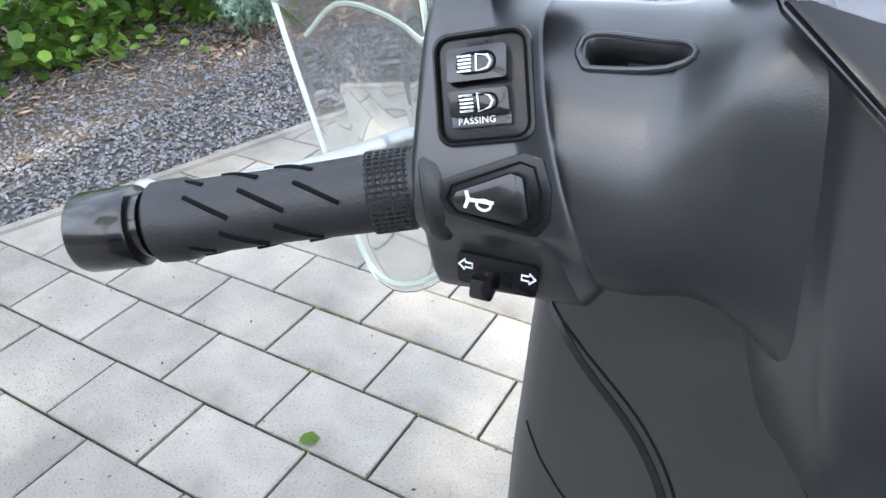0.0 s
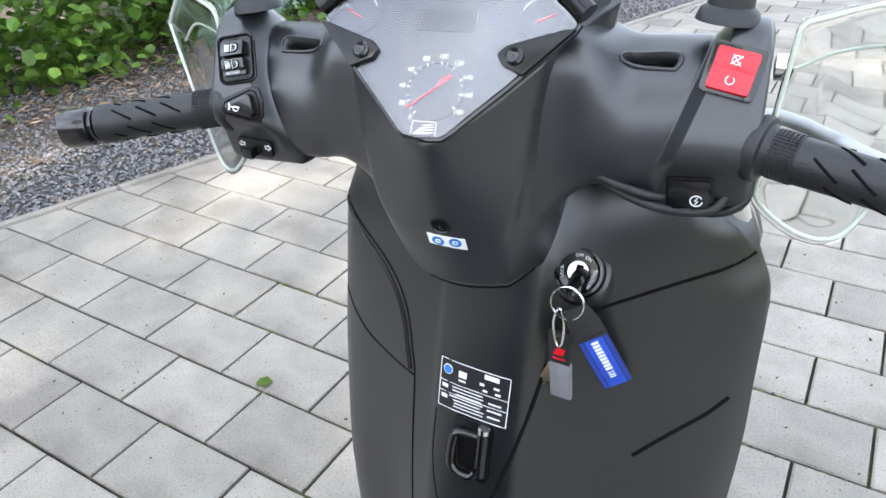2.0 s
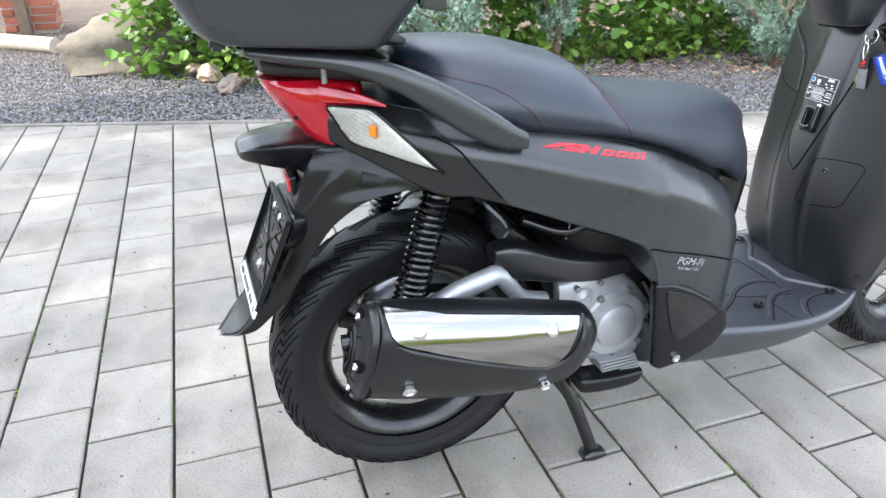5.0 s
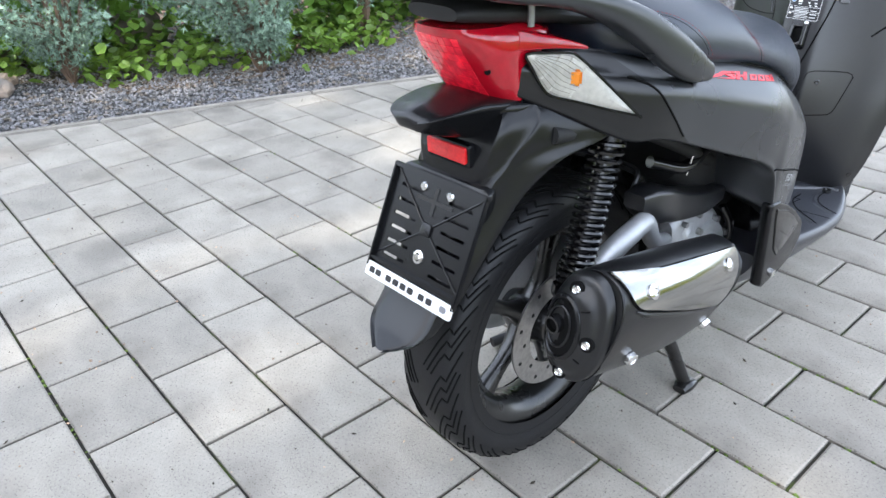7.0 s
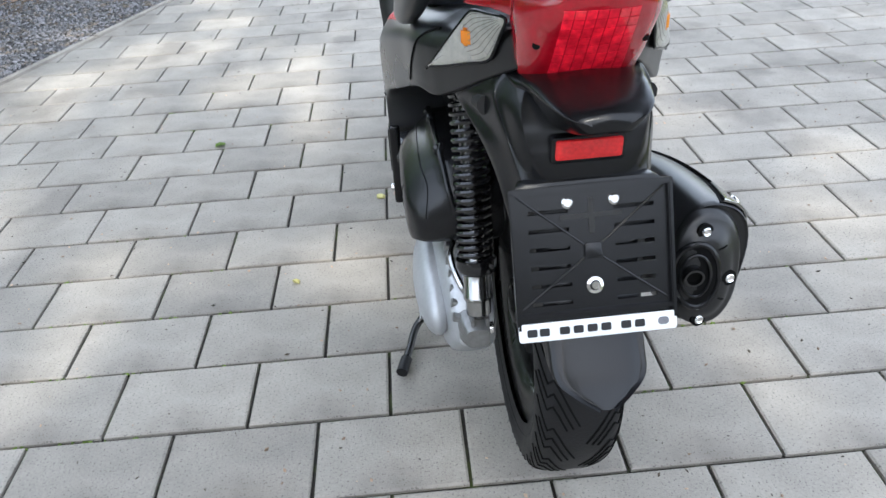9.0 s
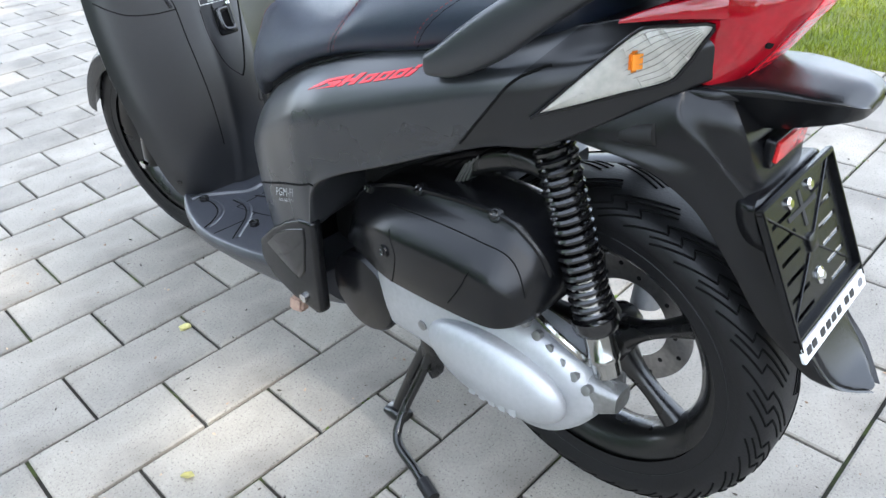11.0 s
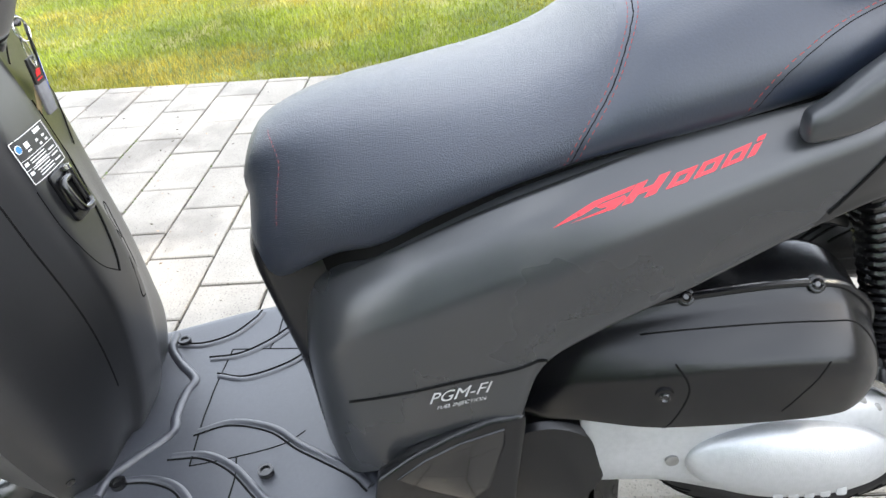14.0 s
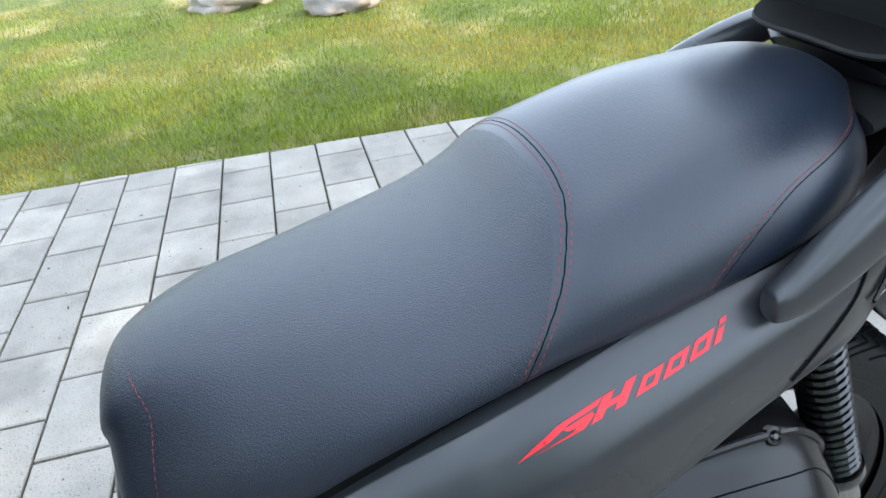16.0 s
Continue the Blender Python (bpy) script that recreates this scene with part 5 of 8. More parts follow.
part("swing_arm", tube([(0.098, -0.105, 0.325), (0.118, -0.10, 0.43), (0.130, -0.055, 0.480), (0.135, 0.02, 0.510), (0.135, 0.055, 0.512), (0.13, 0.10, 0.455), (0.12, 0.16, 0.43)], 0.02, 14, smooth_steps=5, taper=(0.026, 0.022, 0.021, 0.02, 0.019, 0.016, 0.016)), M_ALU, scooter, "silver cast swing arm")
part("brake_caliper", loft([yz_ring(*q) for q in ((-0.105, 0.06, 0.100, 0.42, 0.47), (-0.075, 0.055, 0.105, 0.42, 0.485), (-0.03, 0.06, 0.100, 0.435, 0.48))], 2, 3), M_SPRING, scooter)
def oval_ring(c, a, b, k=0.75, lean=0.0, tip=0.0):
    """An oval ring across x and z; tip leans its top towards the front."""
    out = []
    for i in range(18):
        t = math.tau * i / 18
        u, v = math.copysign(abs(math.cos(t)) ** k, math.cos(t)) * a, math.copysign(abs(math.sin(t)) ** k, math.sin(t)) * b
        dz = u * math.sin(lean) + v * math.cos(lean)
        out.append((c[0] + u * math.cos(lean) - v * math.sin(lean), c[1] + tip * dz, c[2] + dz))
    return out


LEAN, CAP_LEAN, TIP = -0.28, -0.05, 0.22
muffler = part("muffler", loft([oval_ring(*q, 0.8, LEAN, TIP) for q in (((0.216, -0.232, 0.466), 0.055, 0.090), ((0.219, -0.222, 0.464), 0.061, 0.096), ((0.224, -0.09, 0.436), 0.063, 0.101), ((0.223, 0.02, 0.412), 0.062, 0.101), ((0.217, 0.12, 0.391), 0.058, 0.094), ((0.210, 0.175, 0.382), 0.054, 0.082), ((0.204, 0.205, 0.377), 0.038, 0.056))], 2, 4), M_TAIL, scooter, "black muffler with polished heat shield")
tree_muf = bvh_of(muffler)
cap = part("end_cap", loft([oval_ring(*q, 0.85, CAP_LEAN, TIP) for q in (((0.208, -0.262, 0.462), 0.014, 0.030), ((0.209, -0.260, 0.462), 0.034, 0.057), ((0.211, -0.251, 0.462), 0.045, 0.075), ((0.214, -0.246, 0.463), 0.0525, 0.087), ((0.216, -0.234, 0.465), 0.0555, 0.0905))], 2, 4), M_TAIL, muffler, "black plastic muffler end cap")
tree_cap = bvh_of(cap)
part("end_joint", loft([oval_ring((0.217, y, 0.462), 0.0530, 0.0880, 0.8, CAP_LEAN, TIP) for y in (-0.2360, -0.2280)], 2, 1), M_SEAM, muffler)


def on_cap(x, z, lift=0.0):
    hit, no, _, _ = tree_cap.ray_cast(Vector((x, -0.6, z)), Vector((0, 1, 0)))
    return (hit if hit is not None else Vector((x, -0.27, z))) + Vector((0, -lift, 0))


def cap_oval(a, b, lift, cx=0.196, cz=0.464):
    return [on_cap(cx + a * math.cos(t), cz + b * math.sin(t), lift) for t in np.linspace(0, math.tau, 33)[:-1]]


part("outlet_rim", tube(cap_oval(0.033, 0.050, -0.001), 0.0052, 8, closed=True), M_PLASTIC, cap)
# slightly proud near-black disc, painting the shade of a recessed dish
bm = bmesh.new()
bm.faces.new([bm.verts.new(q) for q in cap_oval(0.0325, 0.0495, 0.0012)])
bmesh.ops.triangulate(bm, faces=bm.faces)
dish = bmesh.ops.extrude_face_region(bm, geom=list(bm.faces))["geom"]
bmesh.ops.translate(bm, verts=[v for v in dish if isinstance(v, bmesh.types.BMVert)], vec=(0, 0.006, 0))
bmesh.ops.recalc_face_normals(bm, faces=bm.faces)
part("outlet_recess", bm, M_SEAM, cap)
part("outlet_step", tube(cap_oval(0.022, 0.033, 0.0016, 0.193, 0.466), 0.0030, 8, closed=True), M_PLASTIC, cap)
at_ = on_cap(0.188, 0.469)
part("outlet", lathe([(0.0115, -0.02), (0.0115, 0.012), (0.0150, 0.012), (0.0155, -0.02)], at_, (-0.1, -1, 0), 24, closed=True), M_SPRING, cap)
part("outlet_bore", lathe([(0.0115, 0.0), (0.0115, 0.004)], at_, (-0.1, -1, 0), 20), M_SEAM, cap)
for x, z in ((0.207, 0.530), (0.246, 0.456), (0.205, 0.388)):
    part("screw_well", lathe([(0.0125, -0.004), (0.0125, 0.0012), (0.0085, 0.0016)], on_cap(x, z), (0.15, -1, 0.2), 18), M_SEAM, cap)
    part("screw", lathe([(0.004, -0.004), (0.0075, -0.004), (0.0075, 0.004), (0.0058, 0.006), (0.0034, 0.004)], on_cap(x, z), (0.15, -1, 0.15), 16), M_CHROME, cap)
for x0, z0, x1, z1 in ((0.226, 0.503, 0.240, 0.507), (0.230, 0.426, 0.240, 0.421)):
    part("cap_groove", tube([on_cap(x0 + (x1 - x0) * t, z0 + (z1 - z0) * t) for t in np.linspace(0, 1, 6)], 0.0016, 6), M_SEAM, cap)


def patch(tree_, corners, way, nu, nv, off, thick):
    """A thin curved plate over a skin: four corners, seen along way."""
    way = Vector(way)
    a, b, c, d = (Vector(q) for q in corners)
    bm, rows, backs = bmesh.new(), [], []
    for i in range(nu + 1):
        row, back = [], []
        for j in range(nv + 1):
            u, v = i / nu, j / nv
            q = (a * (1 - u) + b * u) * (1 - v) + (d * (1 - u) + c * u) * v
            hit, no, _, _ = tree_.ray_cast(q - way * 0.4, way)
            hit, no = (hit, no) if hit is not None else tree_.find_nearest(q)[:2]
            row.append(bm.verts.new(hit + no * (off + thick)))
            back.append(bm.verts.new(hit + no * off))
        rows.append(row)
        backs.append(back)
    for g, f in ((rows, 1), (backs, -1)):
        for i in range(nu):
            for j in range(nv):
                q = (g[i][j], g[i + 1][j], g[i + 1][j + 1], g[i][j + 1])
                bm.faces.new(q[::f])
    edge = [(i, 0) for i in range(nu)] + [(nu, j) for j in range(nv)] + [(i, nv) for i in range(nu, 0, -1)] + [(0, j) for j in range(nv, 0, -1)]
    for (i, j), (k, m) in zip(edge, edge[1:] + edge[:1]):
        bm.faces.new((rows[i][j], rows[k][m], backs[k][m], backs[i][j]))
    bmesh.ops.recalc_face_normals(bm, faces=bm.faces)
    return bm


# facets laid on the tail lamp's lens; their brighter red paints its glowing core
tree_lamp = bvh_of(lamp)
facets = new("lens_facets")
facets.parent = lamp
tagged(facets, "bright red lamp facets")
for row in range(8):
    z = 0.802 + 0.0122 * row
    half_w = 0.046 - 0.0004 * row
    for col in range(7):
        x = half_w * (-1 + (2 * col + 1) / 7)
        hw, hh = half_w / 7 - 0.0005, 0.0056
        part("facet", patch(tree_lamp, ((x - hw, -0.3, z + hh), (x + hw, -0.3, z + hh), (x + hw, -0.3, z - hh), (x - hw, -0.3, z - hh)), (0, 1, 0), 2, 2, 0.0002, 0.0007), M_REDCORE, facets)

# polished shield let into the muffler: upper and lower edge as x, y, z along the pipe
SHIELD_TOP = [(0.256, -0.210, 0.562), (0.267, -0.105, 0.533), (0.270, 0.010, 0.508), (0.266, 0.100, 0.484), (0.259, 0.156, 0.467)]
SHIELD_LOW = [(0.268, -0.210, 0.552), (0.282, -0.206, 0.526), (0.288, -0.194, 0.510), (0.293, -0.085, 0.462), (0.284, 0.047, 0.405), (0.280, 0.084, 0.392), (0.279, 0.108, 0.396), (0.281, 0.126, 0.415), (0.277, 0.142, 0.445), (0.259, 0.156, 0.466)]


def edge_at(path, y, away=0.0):
    q = np.array(path)
    return Vector((np.interp(y, q[:, 1], q[:, 0]), y, np.interp(y, q[:, 1], q[:, 2]) + away))


def let_in(tree_, ys, grow, off, thick, nv=10):
    """A curved plate over a skin between the two shield edges."""
    bm, faces = bmesh.new(), []
    for lift in (off + thick, off):
        rows = []
        for y in ys:
            a, d = edge_at(SHIELD_TOP, y, grow), edge_at(SHIELD_LOW, y, -grow)
            row = []
            for j in range(nv + 1):
                q = a + (d - a) * (j / nv)
                hit, no, _, _ = tree_.ray_cast(q + Vector((0.3, 0, 0.12)), Vector((-0.93, 0, -0.37)))
                hit, no = (hit, no) if hit is not None else tree_.find_nearest(q)[:2]
                row.append(bm.verts.new(hit + no * lift))
            rows.append(row)
        faces.append(rows)
    top, low = faces
    n_ = len(ys) - 1
    for i in range(n_):
        for j in range(nv):
            bm.faces.new((top[i][j], top[i + 1][j], top[i + 1][j + 1], top[i][j + 1]))
            bm.faces.new((low[i][j], low[i][j + 1], low[i + 1][j + 1], low[i + 1][j]))
    rim_ = [(i, 0) for i in range(n_)] + [(n_, j) for j in range(nv)] + [(i, nv) for i in range(n_, 0, -1)] + [(0, j) for j in range(nv, 0, -1)]
    for (i, j), (k, m) in zip(rim_, rim_[1:] + rim_[:1]):
        bm.faces.new((top[i][j], top[k][m], low[k][m], low[i][j]))
    bmesh.ops.recalc_face_normals(bm, faces=bm.faces)
    return bm


ys = [-0.2095, -0.208, -0.206, -0.202, -0.196] + list(np.linspace(-0.185, 0.08, 22)) + [0.09, 0.10, 0.108, 0.117, 0.126, 0.134, 0.142, 0.149, 0.155]
part("shield_gap", let_in(tree_muf, ys, 0.004, -0.002, 0.0032), M_SEAM, muffler)
part("heat_shield", let_in(tree_muf, ys, 0.0, 0.003, 0.0030), M_STEEL, muffler, "polished steel heat shield")
lip = [tree_muf.find_nearest(edge_at(SHIELD_LOW, y, -0.009))[0] for y in np.linspace(-0.198, 0.085, 14)] + [tree_muf.find_nearest(Vector(q))[0] for q in ((0.274, 0.122, 0.390), (0.272, 0.146, 0.410), (0.268, 0.162, 0.440), (0.250, 0.172, 0.466))]
part("shield_lip", tube(lip, 0.0062, 8, smooth_steps=3, taper=[0.002] + [0.0062] * (len(lip) - 2) + [0.004]), M_TAIL, muffler, "raised black edge round the heat shield")
for y, z in ((-0.160, 0.523), (0.088, 0.468), (-0.177, 0.404), (0.095, 0.332)):
    hit, no, _, _ = tree_muf.ray_cast(Vector((0.5, y, z)), Vector((-1, 0, 0)))
    if hit is not None:
        part("screw", lathe([(0.005, -0.004), (0.0125, -0.002), (0.0125, 0.006), (0.010, 0.008), (0.0065, 0.009), (0.006, 0.0065), (0.002, 0.0065)], hit + no * 0.003, no, 18), M_CHROME, muffler)

part("mudguard_bracket", loft([yz_ring(*q) for q in ((0.085, -0.125, -0.095, 0.598, 0.612), (0.060, -0.130, -0.085, 0.612, 0.650), (0.020, -0.125, -0.075, 0.628, 0.668), (-0.020, -0.115, -0.070, 0.632, 0.662), (-0.055, -0.110, -0.075, 0.622, 0.640))], 2, 3), M_RIM, scooter, "dark bracket of the inner mudguard")
part("bracket_rib", joined(*[tube([(-0.127, 0.085 + 0.008 * k, 0.600 - 0.004 * k), (-0.127, 0.060 + 0.008 * k, 0.645 - 0.006 * k)], 0.0018, 6) for k in range(4)]), M_RAW, scooter)

# centre stand
stand = new("centre_stand")
stand.parent = scooter
tagged(stand, "lowered black steel centre stand")
for s in (-1, 1):
    part("leg", tube([(s * 0.085, 0.225, 0.215), (s * 0.12, 0.258, 0.12), (s * 0.150, 0.288, 0.02)], 0.015, 10, smooth_steps=3), M_RIM, stand)
    part("foot", loft([oval_ring((s * 0.155, 0.262, 0.010), 0.016, 0.008), oval_ring((s * 0.155, 0.285, 0.014), 0.022, 0.014), oval_ring((s * 0.155, 0.315, 0.010), 0.018, 0.008)], 1, 3), M_RIM, stand)
part("cross_tube", tube([(-0.11, 0.24, 0.16), (0.11, 0.24, 0.16)], 0.012, 10), M_RIM, stand)
part("pedal_arm", tube([(-0.105, 0.205, 0.235), (-0.135, 0.215, 0.16), (-0.185, 0.232, 0.075), (-0.225, 0.215, 0.035), (-0.245, 0.150, 0.026), (-0.262, 0.098, 0.022)], 0.009, 10, smooth_steps=4), M_RIM, stand)
part("pedal_pad", tube([(-0.255, 0.118, 0.023), (-0.268, 0.078, 0.020)], 0.013, 12), M_RUBBER, stand)
part("stand_bracket", loft([yz_ring(0.195, -0.125, -0.10, 0.14, 0.24), yz_ring(0.212, -0.13, -0.09, 0.12, 0.25), yz_ring(0.230, -0.125, -0.10, 0.15, 0.23)], 1, 2), M_RIM, stand)
part("side_peg_pad", block((-0.232, 0.452, 0.262), (0.026, 0.034, 0.030), 0.006, (0, 20, 15)), M_TAN, scooter, "worn tan rubber end of the folded footrest")
part("footrest", tube([(-0.17, 0.56, 0.235), (-0.20, 0.50, 0.248), (-0.225, 0.46, 0.26)], 0.014, 10), M_RIM, scooter)


# ---- floorboard and leg shield ----
def floor_ring(y, w, z0, z1):
    return [(x, y, z) for x, z in mirror_half([(0, z0), (w * 0.55, z0 + 0.002), (w * 0.74, z0 + 0.02), (w * 0.94, z1 - 0.045), (w, z1 - 0.018), (w - 0.004, z1 - 0.004), (w - 0.018, z1), (w * 0.6, z1 - 0.003), (0, z1 - 0.003)])]


floorboard = part("floorboard", loft([floor_ring(*q) for q in ((0.405, 0.205, 0.215, 0.330), (0.45, 0.218, 0.205, 0.335), (0.52, 0.232, 0.198, 0.336), (0.60, 0.242, 0.194, 0.328), (0.70, 0.246, 0.190, 0.316), (0.80, 0.240, 0.192, 0.309), (0.90, 0.212, 0.210, 0.306), (0.965, 0.180, 0.240, 0.312), (1.01, 0.14, 0.265, 0.325))], 3, 4), M_FLOOR, scooter, "scuffed dark grey floorboard with raised ribs, sky sheen in its colour")
tree_floor = bvh_of(floorboard)
def on_floor(path, lift=0.0):
    return [(tree_floor.ray_cast(Vector((x, y, 0.45)), Vector((0, 0, -1)))[0] or Vector((x, y, 0.315))) + Vector((0, 0, lift)) for x, y, _ in cr_open([(*q, 0.0) for q in path], 8)]


for path in ([(0.061, 0.823), (0.047, 0.77), (0.069, 0.703), (0.111, 0.653), (0.145, 0.606), (0.176, 0.565), (0.205, 0.54)], [(0.105, 0.849), (0.108, 0.797), (0.137, 0.747), (0.184, 0.703), (0.215, 0.675)], [(0.148, 0.919), (0.145, 0.87), (0.163, 0.823), (0.200, 0.790), (0.222, 0.780)]):
    both("raised_rib", tube(on_floor(path, -0.0042), 0.0072, 10), M_FLOOR)
    both("rib_groove", tube(on_floor([(x + 0.008, y + 0.005) for x, y in path], 0.0002), 0.0016, 6), M_SEAM)
for path in ([(0.0, 0.822), (0.039, 0.822), (0.128, 0.816)], [(0.128, 0.816), (0.119, 0.748), (0.105, 0.68), (0.085, 0.65)], [(0.119, 0.748), (0.153, 0.741), (0.191, 0.74), (0.232, 0.74)]):
    both("panel_joint", tube(on_floor(path, -0.0004), 0.0014, 6), M_SEAM)
for path in ([(0.0, 0.87), (0.03, 0.868), (0.06, 0.864), (0.102, 0.901), (0.142, 0.928), (0.178, 0.932)],):
    both("floor_rim", tube(on_floor(path, -0.002), 0.0085, 10), M_FLOOR)
for x, y, z in ((0.156, 0.909, 0.311), (0.158, 0.694, 0.322)):
    both("floor_screw", lathe([(0.004, -0.006), (0.011, -0.006), (0.011, 0.002), (0.007, 0.002), (0.006, -0.001), (0.002, -0.001)], (x, y, z), (0, 0, 1), 16), M_SPRING)
cover = [(0.522, 0.390), (0.474, 0.430), (0.422, 0.462), (0.376, 0.484), (0.338, 0.490), (0.336, 0.474), (0.350, 0.360), (0.356, 0.290), (0.372, 0.281), (0.440, 0.289), (0.500, 0.310), (0.530, 0.348)]
side_m = Matrix(((0, 0, 1, 0.222), (1, 0, 0, 0), (0, 1, 0, 0), (0, 0, 0, 1)))
both("footwell_cover", slab(cover, 0.024, side_m, 0.008, 3), M_PLASTIC, "black footrest cover")
inner = [(0.494, 0.394), (0.458, 0.424), (0.414, 0.450), (0.362, 0.470), (0.364, 0.450), (0.386, 0.372), (0.408, 0.350), (0.450, 0.368)]
both("cover_inset", slab(inner, 0.004, side_m @ pose(0, 0, 0.0225), 0.002), M_SPRING)
both("inset_edge", tube([(0.2462, y, z) for y, z in inner], 0.0022, 6, closed=True), M_PLASTIC)
both("cover_screw", lathe([(0.004, -0.004), (0.009, -0.004), (0.009, 0.003), (0.006, 0.004), (0.002, 0.002)], (0.249, 0.404, 0.306), (1, 0, 0), 14), M_CHROME)


def shield_ring(z, w, yc, y1, y2, fy, fc):
    return [(x, y, z) for x, y in mirror_half([(0, yc), (0.042, yc + 0.002), (0.062, yc + 0.014), (0.125, y1), (w * 0.86, y2), (w * 0.985, y2 + 0.030), (w * 0.965, y2 + 0.048), (w * 0.70, 1.110), (w * 0.46, fy), (0.070, fc + 0.02), (0.04, fc), (0, fc)])]


shield = part("leg_shield", loft([shield_ring(*q) for q in (
    (0.262, 0.135, 0.945, 0.958, 0.972, 1.10, 1.02), (0.305, 0.178, 0.916, 0.934, 0.946, 1.15, 1.02), (0.360, 0.204, 0.897, 0.922, 0.937, 1.19, 1.02), (0.430, 0.220, 0.884, 0.919, 0.946, 1.21, 1.02), (0.520, 0.234, 0.878, 0.928, 0.960, 1.25, 1.03),
    (0.600, 0.241, 0.886, 0.939, 0.976, 1.29, 1.10), (0.700, 0.243, 0.908, 0.954, 0.992, 1.31, 1.30), (0.780, 0.2395, 0.926, 0.967, 1.002, 1.31, 1.32), (0.850, 0.2365, 0.944, 0.980, 1.011, 1.29, 1.31), (0.880, 0.2330, 0.952, 0.984, 1.014, 1.27, 1.29), (0.908, 0.2210, 0.962, 0.990, 1.014, 1.24, 1.26), (0.940, 0.208, 0.976, 0.997, 1.010, 1.20, 1.22), (0.966, 0.189, 0.990, 1.008, 1.012, 1.16, 1.18), (0.980, 0.168, 1.004, 1.022, 1.024, 1.13, 1.15), (0.984, 0.120, 1.02, 1.02, 1.03, 1.10, 1.12))], 3, 5), M_SHIELD, scooter, "matt black leg shield with centre spine")
tree_shield = bvh_of(shield)


def on_shield(path, name="panel_joint", r=0.0017, material=None, off=-0.0005, steps=6):
    pts = []
    for q in cr_open([(x, 0, z) for x, z in path], steps):
        hit, no, _, _ = tree_shield.ray_cast(Vector((q[0], 0.6, q[2])), Vector((0, 1, 0)))
        if hit is not None:
            pts.append(hit + no * off)
    return part(name, tube(pts, r, 6), material or M_SEAM, scooter)


on_shield([(-0.047, 0.72), (-0.046, 0.66), (-0.030, 0.60), (0.0, 0.567)], r=0.0011)
on_shield([(0.062, 0.80), (0.050, 0.73), (0.030, 0.65), (0.012, 0.59), (0.0, 0.567)], r=0.0024)
on_shield([(0.075, 0.846), (0.115, 0.868), (0.165, 0.893), (0.215, 0.914)], r=0.0019)
on_shield([(-0.224, 0.884), (-0.218, 0.878), (-0.177, 0.857), (-0.134, 0.833), (-0.106, 0.800), (-0.093, 0.755), (-0.088, 0.728), (-0.086, 0.66), (-0.080, 0.55), (-0.075, 0.42)], r=0.0015)
on_shield([(-0.226, 0.762), (-0.205, 0.745), (-0.175, 0.730), (-0.128, 0.725), (-0.088, 0.728)], r=0.0014)
on_shield([(-0.222, 0.878), (-0.182, 0.849), (-0.141, 0.825), (-0.114, 0.794), (-0.101, 0.750), (-0.096, 0.732)], "panel_edge", 0.0050, M_PLASTIC, -0.0025)
on_shield([(0.150, 0.700), (0.175, 0.725), (0.205, 0.752), (0.222, 0.770)], r=0.0024)
lid = [(0.046, 0.604), (0.060, 0.612), (0.125, 0.612), (0.137, 0.602), (0.137, 0.594), (0.120, 0.522), (0.112, 0.508), (0.100, 0.503), (0.038, 0.497), (0.028, 0.503), (0.028, 0.512), (0.046, 0.604)]
on_shield(lid, steps=2, r=0.0013)


def shield_at(x, z):
    hit, no, _, _ = tree_shield.ray_cast(Vector((x, 0.6, z)), Vector((0, 1, 0)))
    return (hit, no) if hit is not None else tree_shield.find_nearest(Vector((x, 0.95, z)))[:2]


for x, z in ((0.071, 0.585), (0.186, 0.352), (-0.186, 0.352)):
    hit, no = shield_at(x, z)
    part("screw", lathe([(0.002, -0.002), (0.0065, -0.002), (0.0065, 0.0015), (0.004, 0.002), (0.002, 0.001)], hit, no, 14), M_SPRING, scooter)

# warning label on the spine
label = part("warning_label", patch(tree_shield, ((-0.044, 0, 0.784), (0.034, 0, 0.782), (0.034, 0, 0.727), (-0.044, 0, 0.729)), (0, 1, 0), 14, 8, 0.0002, 0.0006), M_BLACKPRINT, scooter, "black tyre pressure label with white print")


def print_bar(x, z, w, h, material=M_WHITE, parent=None, name="print"):
    return part(name, patch(tree_shield, ((x - w / 2, 0, z + h / 2), (x + w / 2, 0, z + h / 2), (x + w / 2, 0, z - h / 2), (x - w / 2, 0, z - h / 2)), (0, 1, 0), 4, 1, 0.0009, 0.0003), material, parent or label)


for x, z, w, h in ((-0.005, 0.7825, 0.076, 0.0009), (-0.005, 0.7285, 0.076, 0.0009), (-0.0435, 0.7555, 0.0009, 0.054), (0.0335, 0.7555, 0.0009, 0.054), (-0.005, 0.758, 0.076, 0.0007), (-0.005, 0.746, 0.076, 0.0007)):
    print_bar(x, z, w, h)
bar_rng = random.Random(3)
for row in range(7):
    z = 0.7545 - 0.0036 * row
    print_bar(-0.010 + bar_rng.uniform(-0.002, 0.002), z, 0.034 + bar_rng.uniform(-0.006, 0.006), 0.0012)
